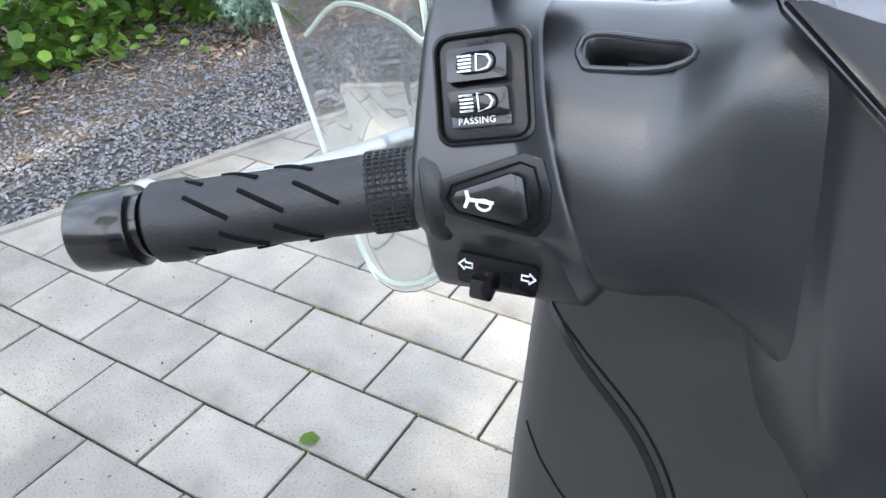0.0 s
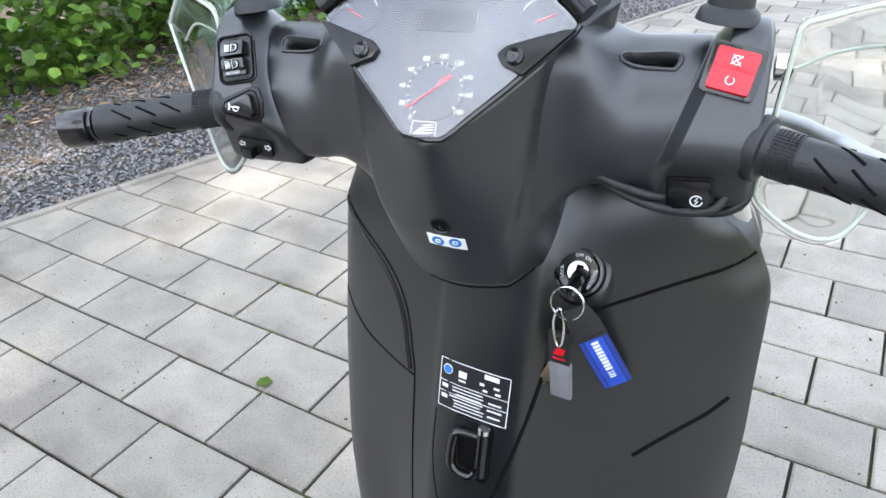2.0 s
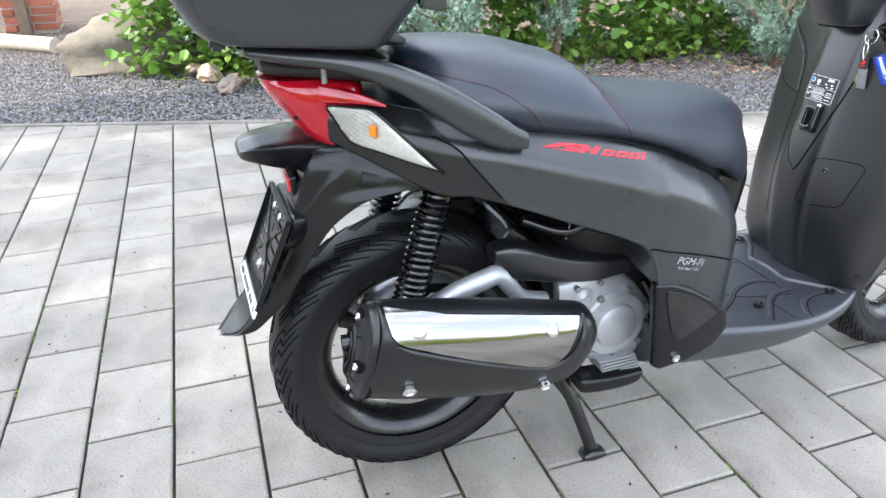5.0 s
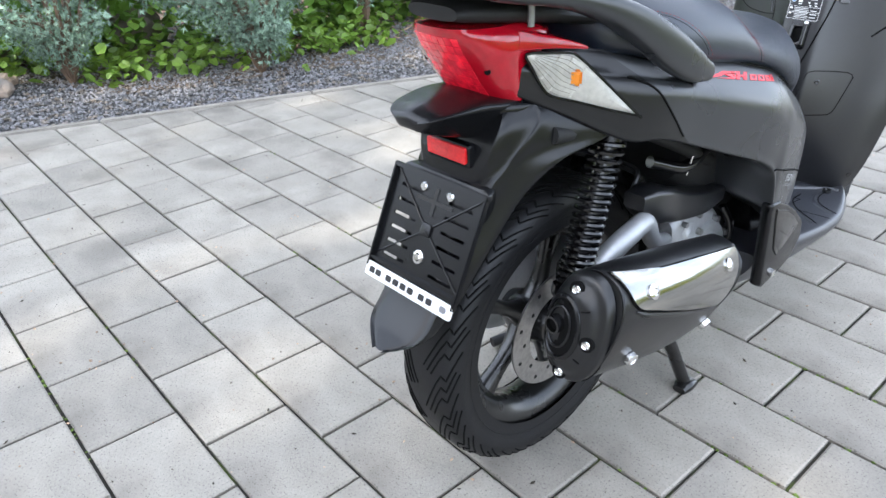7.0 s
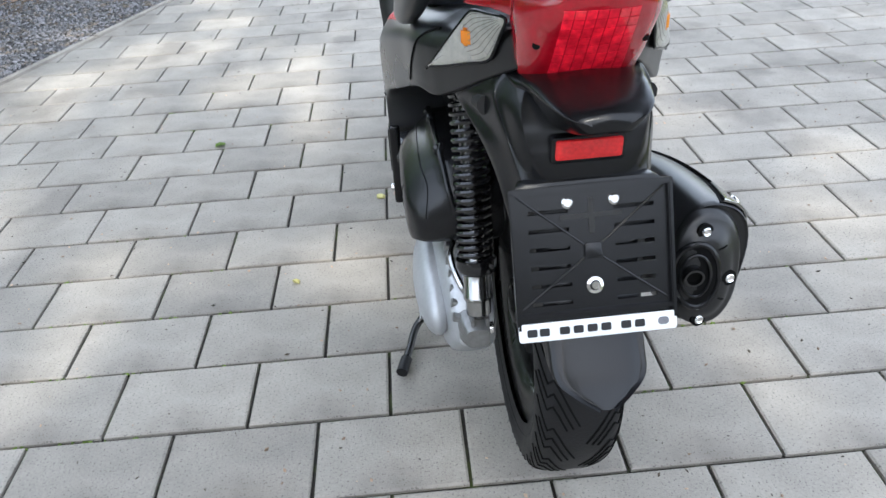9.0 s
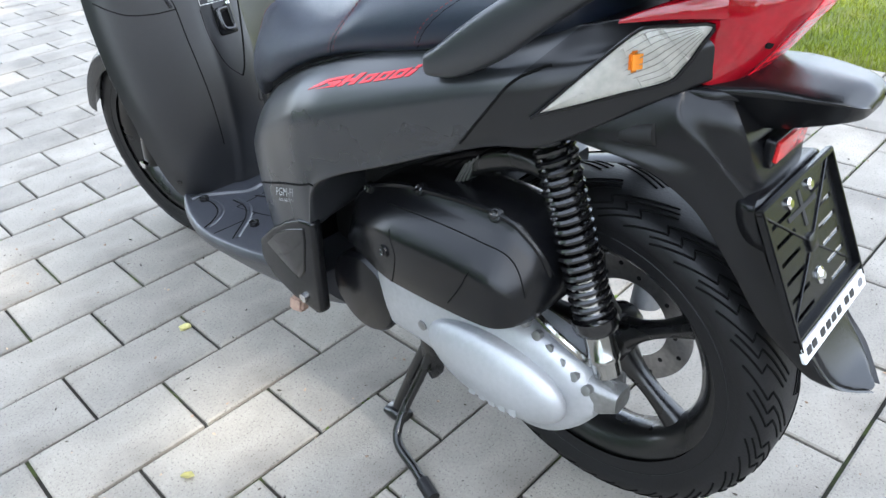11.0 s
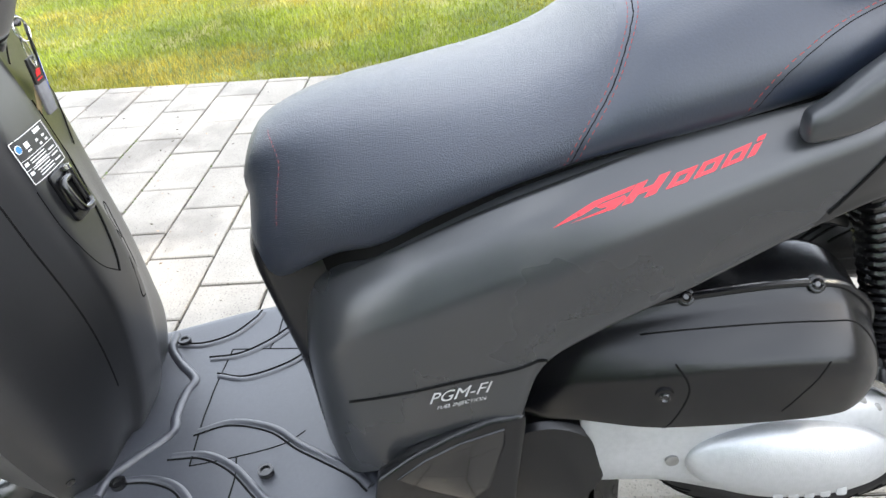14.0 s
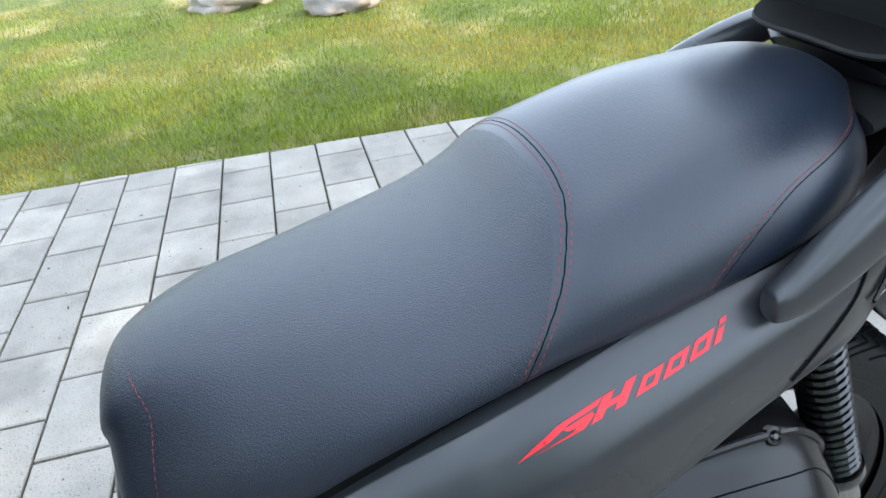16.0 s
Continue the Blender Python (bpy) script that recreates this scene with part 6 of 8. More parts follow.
for x, z, w, h in ((0.014, 0.7775, 0.016, 0.005), (0.004, 0.768, 0.005, 0.003), (0.020, 0.768, 0.006, 0.0025), (0.008, 0.762, 0.005, 0.0025), (0.022, 0.762, 0.006, 0.0025), (-0.018, 0.771, 0.009, 0.007), (-0.018, 0.764, 0.008, 0.002), (-0.037, 0.753, 0.007, 0.004), (-0.037, 0.741, 0.007, 0.004), (0.020, 0.750, 0.014, 0.0018), (0.020, 0.742, 0.016, 0.0018), (0.020, 0.735, 0.014, 0.0018)):
    print_bar(x, z, w, h)
hit, no = shield_at(-0.035, 0.772)
part("print", lathe([(0.0055, 0.0006), (0.0055, 0.0012), (0.0005, 0.0012)], hit, no, 20), M_WHITE, label)
part("print", lathe([(0.0046, 0.0010), (0.0046, 0.0016), (0.0005, 0.0016)], hit, no, 20), M_BLUEPRINT, label)

# luggage hook
hit, no = shield_at(0, 0.693)
hook = new("luggage_hook")
hook.parent = scooter
hook.matrix_local = Matrix.Translation(hit) @ no.to_track_quat("Z", "Y").to_matrix().to_4x4()
tagged(hook, "black folding luggage hook with chromed pin")
part("base", slab(rounded(0.044, 0.070, 0.007), 0.008, pose(0, 0, -0.003), 0.002), M_PLASTIC, hook)
part("recess", slab(rounded(0.022, 0.036, 0.006), 0.002, pose(-0.002, -0.004, 0.0045), 0.0005), M_SEAM, hook)
part("loop", tube([(0.013, 0.020, 0.007), (-0.010, 0.020, 0.010), (-0.016, 0.014, 0.012), (-0.016, -0.012, 0.015), (-0.010, -0.022, 0.016), (0.006, -0.024, 0.016), (0.012, -0.018, 0.014)], 0.0050, 10, smooth_steps=4), M_SPRING, hook)
part("pin", tube([(0.014, 0.027, 0.008), (0.014, -0.024, 0.008)], 0.0062, 14), M_SPRING, hook)
part("pin_head", tube([(0.014, 0.0275, 0.008), (0.014, 0.0330, 0.008)], 0.0062, 14), M_CHROME, hook, "bare steel pin head")

# ignition switch with key
ign = new("ignition_switch")
ign.parent = scooter
IGN = Matrix.Translation((0.078, 0.972, 0.895)) @ Vector((0.02, -0.84, 0.54)).to_track_quat("Z", "Y").to_matrix().to_4x4()
ign.matrix_local = IGN
tagged(ign, "round black ignition switch")
part("collar", lathe([(0.0236, -0.030), (0.0236, -0.002), (0.0226, 0.002), (0.0200, 0.0025), (0.0194, -0.0005), (0.0186, -0.001), (0.0180, 0.003), (0.0118, 0.0035), (0.0114, 0.0005), (0.001, 0.0005)], axis=(0, 0, 1), n=44), M_SPRING, ign)
part("lock_face", lathe([(0.0108, 0.0), (0.0108, 0.002), (0.0098, 0.0034), (0.0005, 0.0034)], axis=(0, 0, 1), n=28), M_STEEL, ign, "steel lock cylinder face")
part("key_slot", block((0.001, 0.001, 0.0036), (0.0065, 0.011, 0.0008), 0), M_SEAM, ign)
for text, x, y, rot in (("OFF", -0.0018, 0.0148, 8), ("ON", 0.0068, 0.0133, -26), ("LOCK", -0.0142, -0.003, 102), ("IGNITION", 0.0140, -0.004, -104)):
    part("lettering", words(text, 0.0042, pose(x, y, 0.0034, 0, 0, rot), 0.0002), M_WHITE, ign)
part("fairing_boss", lathe([(0.042, -0.062), (0.036, -0.028), (0.031, -0.010), (0.0280, -0.0045), (0.0245, -0.003), (0.0242, -0.02)], (0, 0, 0), (0, 0, 1), 44), M_SHIELD, ign)

# ---- front wheel surroundings ----
for s in (-1, 1):
    part("fork_leg", tube([(s * 0.088, 1.318, 0.270), (s * 0.086, 1.275, 0.42), (s * 0.080, 1.215, 0.62)], 0.022, 14, taper=(0.024, 0.022, 0.019)), M_RIM, scooter, "black fork leg")
    part("axle_nut", lathe([(0.006, -0.012), (0.013, -0.012), (0.013, 0.010), (0.010, 0.012)], (s * 0.112, 1.318, 0.278), (s, 0, 0), 6), M_CHROME, scooter)
fender = []
for a in np.linspace(-54, 70, 12):
    q = radians(a)
    c = FRONT + Vector((0, math.sin(q) * 0.300, math.cos(q) * 0.300))
    fender.append([(x, c.y + math.sin(q) * h, c.z + math.cos(q) * h) for x, h in ((-0.074, -0.045), (-0.072, -0.005), (-0.045, 0.010), (0, 0.014), (0.045, 0.010), (0.072, -0.005), (0.074, -0.045), (0.068, -0.03), (0.03, 0.004), (-0.03, 0.004), (-0.068, -0.03))])
mudguard = part("front_mudguard", loft(fender, 2, 3), M_PLASTIC, scooter, "matt black front mudguard")
lens_path = [(0.170, 1.014, 0.985), (0.184, 1.026, 0.972), (0.195, 1.037, 0.954), (0.204, 1.046, 0.930), (0.210, 1.052, 0.902)]
for lens in both("front_indicator", tube(lens_path, 0.015, 14, smooth_steps=4, taper=(0.006, 0.013, 0.015, 0.013, 0.006)), M_CLEAR, "clear front indicator lens"):
    lens.visible_shadow = False
both("indicator_reflector", tube([(x - 0.004, y + 0.004, z - 0.002) for x, y, z in lens_path], 0.010, 10, smooth_steps=4, taper=(0.003, 0.008, 0.010, 0.008, 0.003)), M_REFLECTOR)

# the bar and the front wheel stand turned a little to the left
def steered(centre, rake, angle=7.9):
    return Matrix.Translation(centre) @ Matrix.Rotation(radians(angle), 4, Vector((0, -math.sin(radians(rake)), math.cos(radians(rake))))) @ Matrix.Translation(-Vector(centre))


for ob in list(scooter.children):
    if ob.name.split(".")[0] in ("front_wheel", "fork_leg", "axle_nut", "front_mudguard"):
        ob.matrix_local = steered((0, 1.29, 0.283), 27) @ Matrix.Translation(ob.location)

# ---- handlebar ----
bar = new("handlebar")
bar.parent = scooter
bar.matrix_local = steered((0, 0.92, 1.0), 15)
tagged(bar, "handlebar with black cowl, grips and instruments")


def cowl_ring(z, w, yr, yf, dx=0.0, vee=0.0):
    """A ring across the cowl; vee lifts its sides along the V of the instrument panel."""
    out = []
    c = min(max((z - 0.935) / 0.05, 0.0), 1.0)  # creased flanks above, a round chin below
    def mix_(a, b):
        return a + (b - a) * c
    for x, y in mirror_half([(0, yr), (w * mix_(0.20, 0.30), yr + 0.001), (w * mix_(0.42, 0.58), yr + 0.004), (w * mix_(0.56, 0.66), yr + mix_(0.0070, 0.0075)), (w * mix_(0.70, 0.71), yr + mix_(0.012, 0.016)), (w * 0.92, yr + 0.042), (w, (yr + yf) / 2), (w * 0.8, yf - 0.03), (w * 0.4, yf - 0.004), (0, yf)]):
        lift = vee * 0.74 * max(abs(x) - 0.012, 0)
        out.append((x + dx, y + (lift * 0.80 if y < yr + 0.05 else 0), z + lift))
    return out


cowl = part("cowl", loft([cowl_ring(*q) for q in ((0.899, 0.050, 0.906, 0.985, -0.009), (0.906, 0.060, 0.898, 1.00, -0.009), (0.930, 0.070, 0.884, 1.01, -0.009, 0.05), (0.960, 0.079, 0.869, 1.02, -0.009, 0.12), (0.985, 0.086, 0.8600, 1.03, -0.009, 0.22), (1.014, 0.096, 0.8505, 1.04, -0.008, 0.45), (1.040, 0.106, 0.8425, 1.05, -0.007, 0.80),
    (1.054, 0.112, 0.8375, 1.06, -0.006, 1.0), (1.061, 0.114, 0.8382, 1.06, -0.006, 1.0), (1.071, 0.116, 0.8465, 1.06, -0.006, 0.93), (1.101, 0.122, 0.8700, 1.06, -0.006, 0.62), (1.131, 0.124, 0.8950, 1.06, -0.006, 0.28), (1.147, 0.122, 0.910, 1.06, -0.006, 0.08), (1.156, 0.112, 0.925, 1.05, -0.006), (1.161, 0.08, 0.945, 1.03, -0.006))], 3, 5), M_COWL, bar, "matt black handlebar cowl")
tree_cowl = bvh_of(cowl)
chin = cowl_ring(0.9010, 0.055, 0.9040, 0.985, -0.009)[:6]
chin = chin[::-1] + [(-x - 0.018, y, z) for x, y, z in chin[1:]]
part("cowl_lip", tube(chin, 0.0018, 8, smooth_steps=4), M_COWL, bar)
# near-black strip that paints the shadow under the lip
part("lip_gap", tube([(x * 0.99 - 0.0001, y + 0.003, z - 0.0032) for x, y, z in chin], 0.0028, 8, smooth_steps=4), M_SEAM, bar)


def arm_ring(x, y, z, a, b, k):
    return [(x, y + math.copysign(abs(math.cos(t)) ** k, math.cos(t)) * a, z + math.copysign(abs(math.sin(t)) ** k, math.sin(t)) * b) for t in (math.tau * i / 16 for i in range(16))]


# sections (y, z) of the switch housing and of the narrower arm beside it, from the front over the top
HOUSING = [(0.970, 1.062), (0.969, 1.090), (0.962, 1.115), (0.945, 1.126), (0.927, 1.128), (0.913, 1.123), (0.902, 1.112), (0.887, 1.083), (0.877, 1.062), (0.875, 1.047), (0.885, 1.034), (0.890, 1.012), (0.900, 1.002), (0.930, 1.000), (0.955, 1.006), (0.967, 1.030)]
WAIST = [(0.972, 1.065), (0.970, 1.085), (0.962, 1.103), (0.950, 1.112), (0.936, 1.111), (0.924, 1.106), (0.911, 1.096), (0.898, 1.080), (0.890, 1.060), (0.888, 1.042), (0.890, 1.026), (0.897, 1.013), (0.910, 1.007), (0.930, 1.005), (0.955, 1.010), (0.968, 1.035)]


def section(x, to_housing, grow=1.0, slant=0.0):
    """A section between arm (0) and housing (1); slant leans it outwards towards the top."""
    pts = [(a[0] + (b[0] - a[0]) * to_housing, a[1] + (b[1] - a[1]) * to_housing) for a, b in zip(WAIST, HOUSING)]
    cy, cz = np.mean(pts, 0)
    return [(x + slant * (z - 1.06), cy + (y - cy) * grow, cz + (z - cz) * grow) for y, z in pts]


BAR_DX = -0.005
arm_bm = loft([arm_ring(*q) for q in ((0.040, 0.942, 1.040, 0.066, 0.100, 0.8), (0.062, 0.940, 1.047, 0.058, 0.090, 0.75), (0.082, 0.939, 1.058, 0.053, 0.072, 0.68), (0.102, 0.938, 1.062, 0.0510, 0.058, 0.62))]
              + [section(*q) for q in ((0.125, 0.0, 1.0), (0.145, 0.0, 1.0, 0.15), (0.1555, 0.0, 1.0, 0.33), (0.1590, 0.04, 1.0, 0.35), (0.1660, 0.90, 0.995, 0.35), (0.1690, 1.0, 1.0, 0.35), (0.180, 1.0, 1.0, 0.25), (0.195, 1.0, 1.0, 0.10), (0.2075, 1.0, 1.0), (0.2115, 1.0, 0.965), (0.2140, 1.0, 0.87))], 2, 4)
other = flipped(arm_bm)
for bm in (arm_bm, other):
    bmesh.ops.translate(bm, verts=bm.verts, vec=(BAR_DX, 0, 0))
arms = [part("cowl_arm", bm, M_COWL, bar, "matt black switch housing") for bm in (arm_bm, other)]
arm_trees = {1: bvh_of(arms[0]), -1: bvh_of(arms[1])}


def rear_face(x, z):
    """Place and outward direction of the rider's face of a switch housing."""
    hit, no, _, _ = arm_trees[1 if x > 0 else -1].ray_cast(Vector((x, 0.6, z)), Vector((0, 1, 0)))
    return (hit, no) if hit is not None else (Vector((x, 0.868, z)), Vector((0, -1, 0)))


for s in (-1, 1):
    a, tip = Vector((s * 0.2120 - 0.002, 0.8940, 1.0530)), Vector((s * 0.3450 - 0.002, 0.8430, 1.0405))
    d = (tip - a).normalized()
    L = 0.1155
    b = a + d * L
    grip = part("grip", lathe([(0.010, -0.006), (0.0215, -0.005), (0.0225, -0.003), (0.0225, 0.0015), (0.0212, 0.0035), (0.0180, 0.0045), (0.0165, 0.007), (0.0160, 0.009), (0.0156, 0.03), (0.0150, 0.06), (0.0152, L * 0.7), (0.0154, L - 0.018), (0.0168, L - 0.015), (0.0170, L - 0.008), (0.0166, L - 0.002), (0.0142, L + 0.000)], a, d, 40), M_GRIP, bar, "black ribbed rubber grip")
    part("bar_end", lathe([(0.010, 0.0), (0.0138, 0.001), (0.0138, 0.004), (0.0166, 0.005), (0.0170, 0.006), (0.0168, 0.0275), (0.0158, 0.0300), (0.006, 0.0284)], b + d * 0.001, d, 36), M_SPRING, bar, "gloss black bar end weight")
    e1 = d.cross(Vector((0, 0, 1))).normalized()
    e2 = e1.cross(d)
    for k in range(6):
        h = 0.0105 + 0.0028 * k
        part("grip_rib", tube([a + d * h + 0.0158 * (math.cos(t) * e1 + math.sin(t) * e2) for t in np.linspace(0, math.tau, 25)[:-1]], 0.0009, 5, closed=True), M_GRIP, grip)
    tagged(part("grip_check", joined(*[tube([a + d * 0.009 + 0.0161 * (math.cos(t) * e1 + math.sin(t) * e2), a + d * 0.0255 + 0.0161 * (math.cos(t) * e1 + math.sin(t) * e2)], 0.0006, 4) for t in np.linspace(0, math.tau, 41)[:-1]]), M_GRIP, grip), kind="stuff")
    for k in range(3):
        for q0 in np.arange(0, 360, 60):
            h0 = 0.036 + 0.022 * k + (0.010 if (q0 // 60) % 2 else 0)
            part("grip_groove", tube([a + d * (h0 + 0.017 * t) + 0.0151 * (math.cos(q) * e1 + math.sin(q) * e2) for t, q in zip(np.linspace(0, 1, 8), np.linspace(radians(q0 + 40), radians(q0), 8))], 0.0011, 6), M_SEAM, grip)


def stuck(name, x, z, outline, thick, material, tilt=0.0, parent=bar, lift=0.0, bevel=0.0015, label_="", roll=0.0):
    """A flat piece on the rider's face of a switch housing: its outward side faces back, and up by tilt."""
    return part(name, slab(outline, thick, on_switch(x, z, tilt, roll) @ pose(0, 0, lift), bevel), material, parent, label_)


def on_switch(x, z, tilt, roll=0.0):
    return pose(x, rear_face(x, z)[0].y - 0.0006, z, 90 - tilt, 0, 0) @ pose(0, 0, 0, 0, 0, roll)


def lamp_sign(m, lift):
    """The dipped-beam sign: a half-round lamp and five rays."""
    return joined(*[slab(rounded(0.0050, 0.0007, 0.0003), 0.0003, m @ pose(-0.0042, -0.0026 + 0.0013 * k, lift), 0) for k in range(5)],
                  tube([m @ Vector(q) for q in ((0, 0.003, lift), (0, -0.003, lift), (0.0040, -0.0022, lift), (0.0052, 0, lift), (0.0040, 0.0022, lift))], 0.00045, 4, closed=True))


# left switches: beam and passing, horn, turn signal
X, Z, T, R = -0.1915, 1.0950, 26, 10
beam = stuck("beam_switch", X, Z, rounded(0.0365, 0.0400, 0.006), 0.0022, M_PLASTIC, T, roll=R, label_="black headlamp dip and passing switch")
part("groove", tube([on_switch(X, Z, T, R) @ Vector((x, y, 0.0031)) for x, y in rounded(0.0325, 0.0360, 0.005)], 0.0006, 5, closed=True), M_SEAM, beam)
for dz, hh, tt, lift in ((0.0062, 0.0120, T + 10, 0.0020), (-0.0046, 0.0090, T - 8, 0.0022)):
    m = on_switch(X, Z, T, R) @ pose(0, dz, 0, T - tt, 0, 0)
    rk = part("rocker", slab(rounded(0.0215, hh, 0.0015), 0.0060, m @ pose(0, 0, lift), 0.0012), M_SPRING, beam)
    part("recess", tube([m @ Vector((x, y, lift + 0.0061)) for x, y in rounded(0.0135, hh * 0.58, hh * 0.28)], 0.0005, 5, closed=True), M_SEAM, beam)
    part("symbol", lamp_sign(m, lift + 0.0062), M_WHITE, beam)
part("sill", slab(rounded(0.0215, 0.0045, 0.0008), 0.0035, on_switch(X, Z, T, R) @ pose(0, -0.0117, 0.002), 0.0006), M_SPRING, beam)
part("lettering", words("PASSING", 0.0033, on_switch(X, Z, T, R) @ pose(-0.0015, -0.0117, 0.0058), 0.0002, spacing=1.1), M_WHITE, beam)
part("lettering", words("LIGHTS", 0.0028, on_switch(X, Z, T, R) @ pose(0, 0.0150, 0.0034), 0.0003), M_PLASTIC, beam)
X, Z, T, R = -0.1825, 1.0610, 16, 4
horn = stuck("horn_switch", X, Z, [(-0.022, -0.001), (-0.020, 0.006), (0.010, 0.0165), (0.017, 0.0145), (0.0200, 0.004), (0.0195, -0.008), (0.015, -0.0135), (0.009, -0.0130), (-0.018, -0.0070)], 0.0022, M_PLASTIC, T, roll=R, label_="black horn button")
part("groove", tube([on_switch(X, Z, T, R) @ Vector((x, y, 0.0023)) for x, y in ((-0.0185, -0.001), (-0.0165, 0.004), (0.009, 0.0132), (0.014, 0.0115), (0.0163, 0.003), (0.0160, -0.007), (0.012, -0.0108), (0.008, -0.0104), (-0.015, -0.0055))], 0.0006, 5, closed=True), M_SEAM, horn)
part("button", slab([(-0.0155, -0.001), (-0.0135, 0.003), (0.007, 0.0105), (0.0115, 0.009), (0.0135, -0.006), (0.009, -0.0085), (-0.0125, -0.0045)], 0.0075, on_switch(X, Z, T, R), 0.0022), M_SPRING, horn)
m = on_switch(X, Z, T, R) @ pose(-0.0040, 0, 0.0078, 0, 0, -6)
part("symbol", joined(tube([m @ Vector(q) for q in ((-0.005, 0, 0), (0.005, 0, 0))], 0.0007, 4), tube([m @ Vector(q) for q in ((-0.0052, 0.003, 0), (-0.0042, 0, 0), (-0.0052, -0.003, 0))], 0.0008, 4),
     tube([m @ Vector((0.0015 + 0.0026 * math.cos(t), -0.0012 + 0.0019 * math.sin(t), 0)) for t in np.linspace(0, math.tau, 12)[:-1]], 0.0005, 4, closed=True)), M_WHITE, horn)
X, Z, T, R = -0.1865, 1.0210, -2, -5
turn_sw = stuck("turn_signal_switch", X, Z, rounded(0.0330, 0.0150, 0.0022), 0.0030, M_PLASTIC, T, roll=R, label_="black turn signal switch with white arrows")
part("slider", slab([(-0.005, -0.0085), (0.005, -0.0085), (0.0045, 0.002), (-0.0045, 0.002)], 0.0085, on_switch(X, Z, T, R) @ pose(-0.0045, -0.0005, 0.002), 0.0020), M_SPRING, turn_sw)
part("slot", block((0, 0, 0), (0.0035, 0.007, 0.0008), 0), M_SEAM, turn_sw).matrix_local = on_switch(X, Z, T, R) @ pose(0.0045, -0.001, 0.0031)
for s in (-1, 1):
    arrow = [(s * q[0], q[1]) for q in ((0.0030, 0), (0.0004, 0.0026), (0.0004, 0.0012), (-0.0026, 0.0012), (-0.0026, -0.0012), (0.0004, -0.0012), (0.0004, -0.0026))]
    part("symbol", tube([on_switch(X, Z, T, R) @ Vector((s * 0.0128 + q[0], q[1] + 0.002, 0.0033)) for q in arrow], 0.00045, 4, closed=True), M_WHITE, turn_sw)

# right switches: red engine stop and starter
X, Z, T, R = 0.187, 1.1025, 26, -12
stop = stuck("stop_switch_bezel", X, Z, rounded(0.0345, 0.0335, 0.004), 0.0030, M_SPRING, T, roll=R)
m = on_switch(X, Z, T, R)
part("stop_switch", joined(slab(rounded(0.0265, 0.0145, 0.002), 0.0065, m @ pose(0, 0.0062, 0.0015, 6, 0, 0), 0.0014), slab(rounded(0.0265, 0.0150, 0.002), 0.0065, m @ pose(0, -0.0068, 0.0015, -6, 0, 0), 0.0014)), M_REDSW, stop, "red engine stop rocker switch")
part("symbol", joined(tube([m @ Vector((0.0026 * math.cos(t), -0.0068 + 0.0026 * math.sin(t), 0.0086)) for t in np.linspace(2.1, 7.2, 12)], 0.00045, 4), tube([m @ Vector((0.0028 * math.cos(t), 0.0060 + 0.0028 * math.sin(t), 0.0086)) for t in np.linspace(0.6, 5.9, 12)], 0.00045, 4), tube([m @ Vector(q) for q in ((-0.003, 0.009, 0.0086), (0.003, 0.003, 0.0086))], 0.00045, 4), tube([m @ Vector(q) for q in ((-0.003, 0.003, 0.0086), (0.003, 0.009, 0.0086))], 0.00045, 4)), M_WHITE, stop)
X, Z, T, R = 0.170, 1.021, -4, 4
starter = stuck("starter_switch", X, Z, rounded(0.032, 0.023, 0.003), 0.0025, M_PLASTIC, T, roll=R, label_="black starter button")
m = on_switch(X, Z, T, R)
part("button", slab([(-0.0125, 0.005), (0.0125, 0.005), (0.0145, 0.0), (0.0125, -0.009), (-0.0125, -0.009), (-0.0140, 0.0)], 0.0080, m @ pose(0, 0, 0.001), 0.0022), M_SPRING, starter)
part("button_top", slab(rounded(0.026, 0.006, 0.0015), 0.0050, m @ pose(0, 0.007, 0.001), 0.0012), M_SPRING, starter)
part("symbol", joined(tube([m @ pose(0.005, -0.003, 0) @ Vector((0.0040 * math.cos(t), 0.0040 * math.sin(t), 0.0092)) for t in np.linspace(0.5, 6.1, 16)], 0.0005, 4), tube([m @ pose(0.005, -0.003, 0) @ Vector(q) for q in ((0.0008, 0.0024, 0.0092), (-0.001, 0, 0.0092), (0.001, 0, 0.0092), (-0.0008, -0.0024, 0.0092))], 0.0005, 4)), M_WHITE, starter)

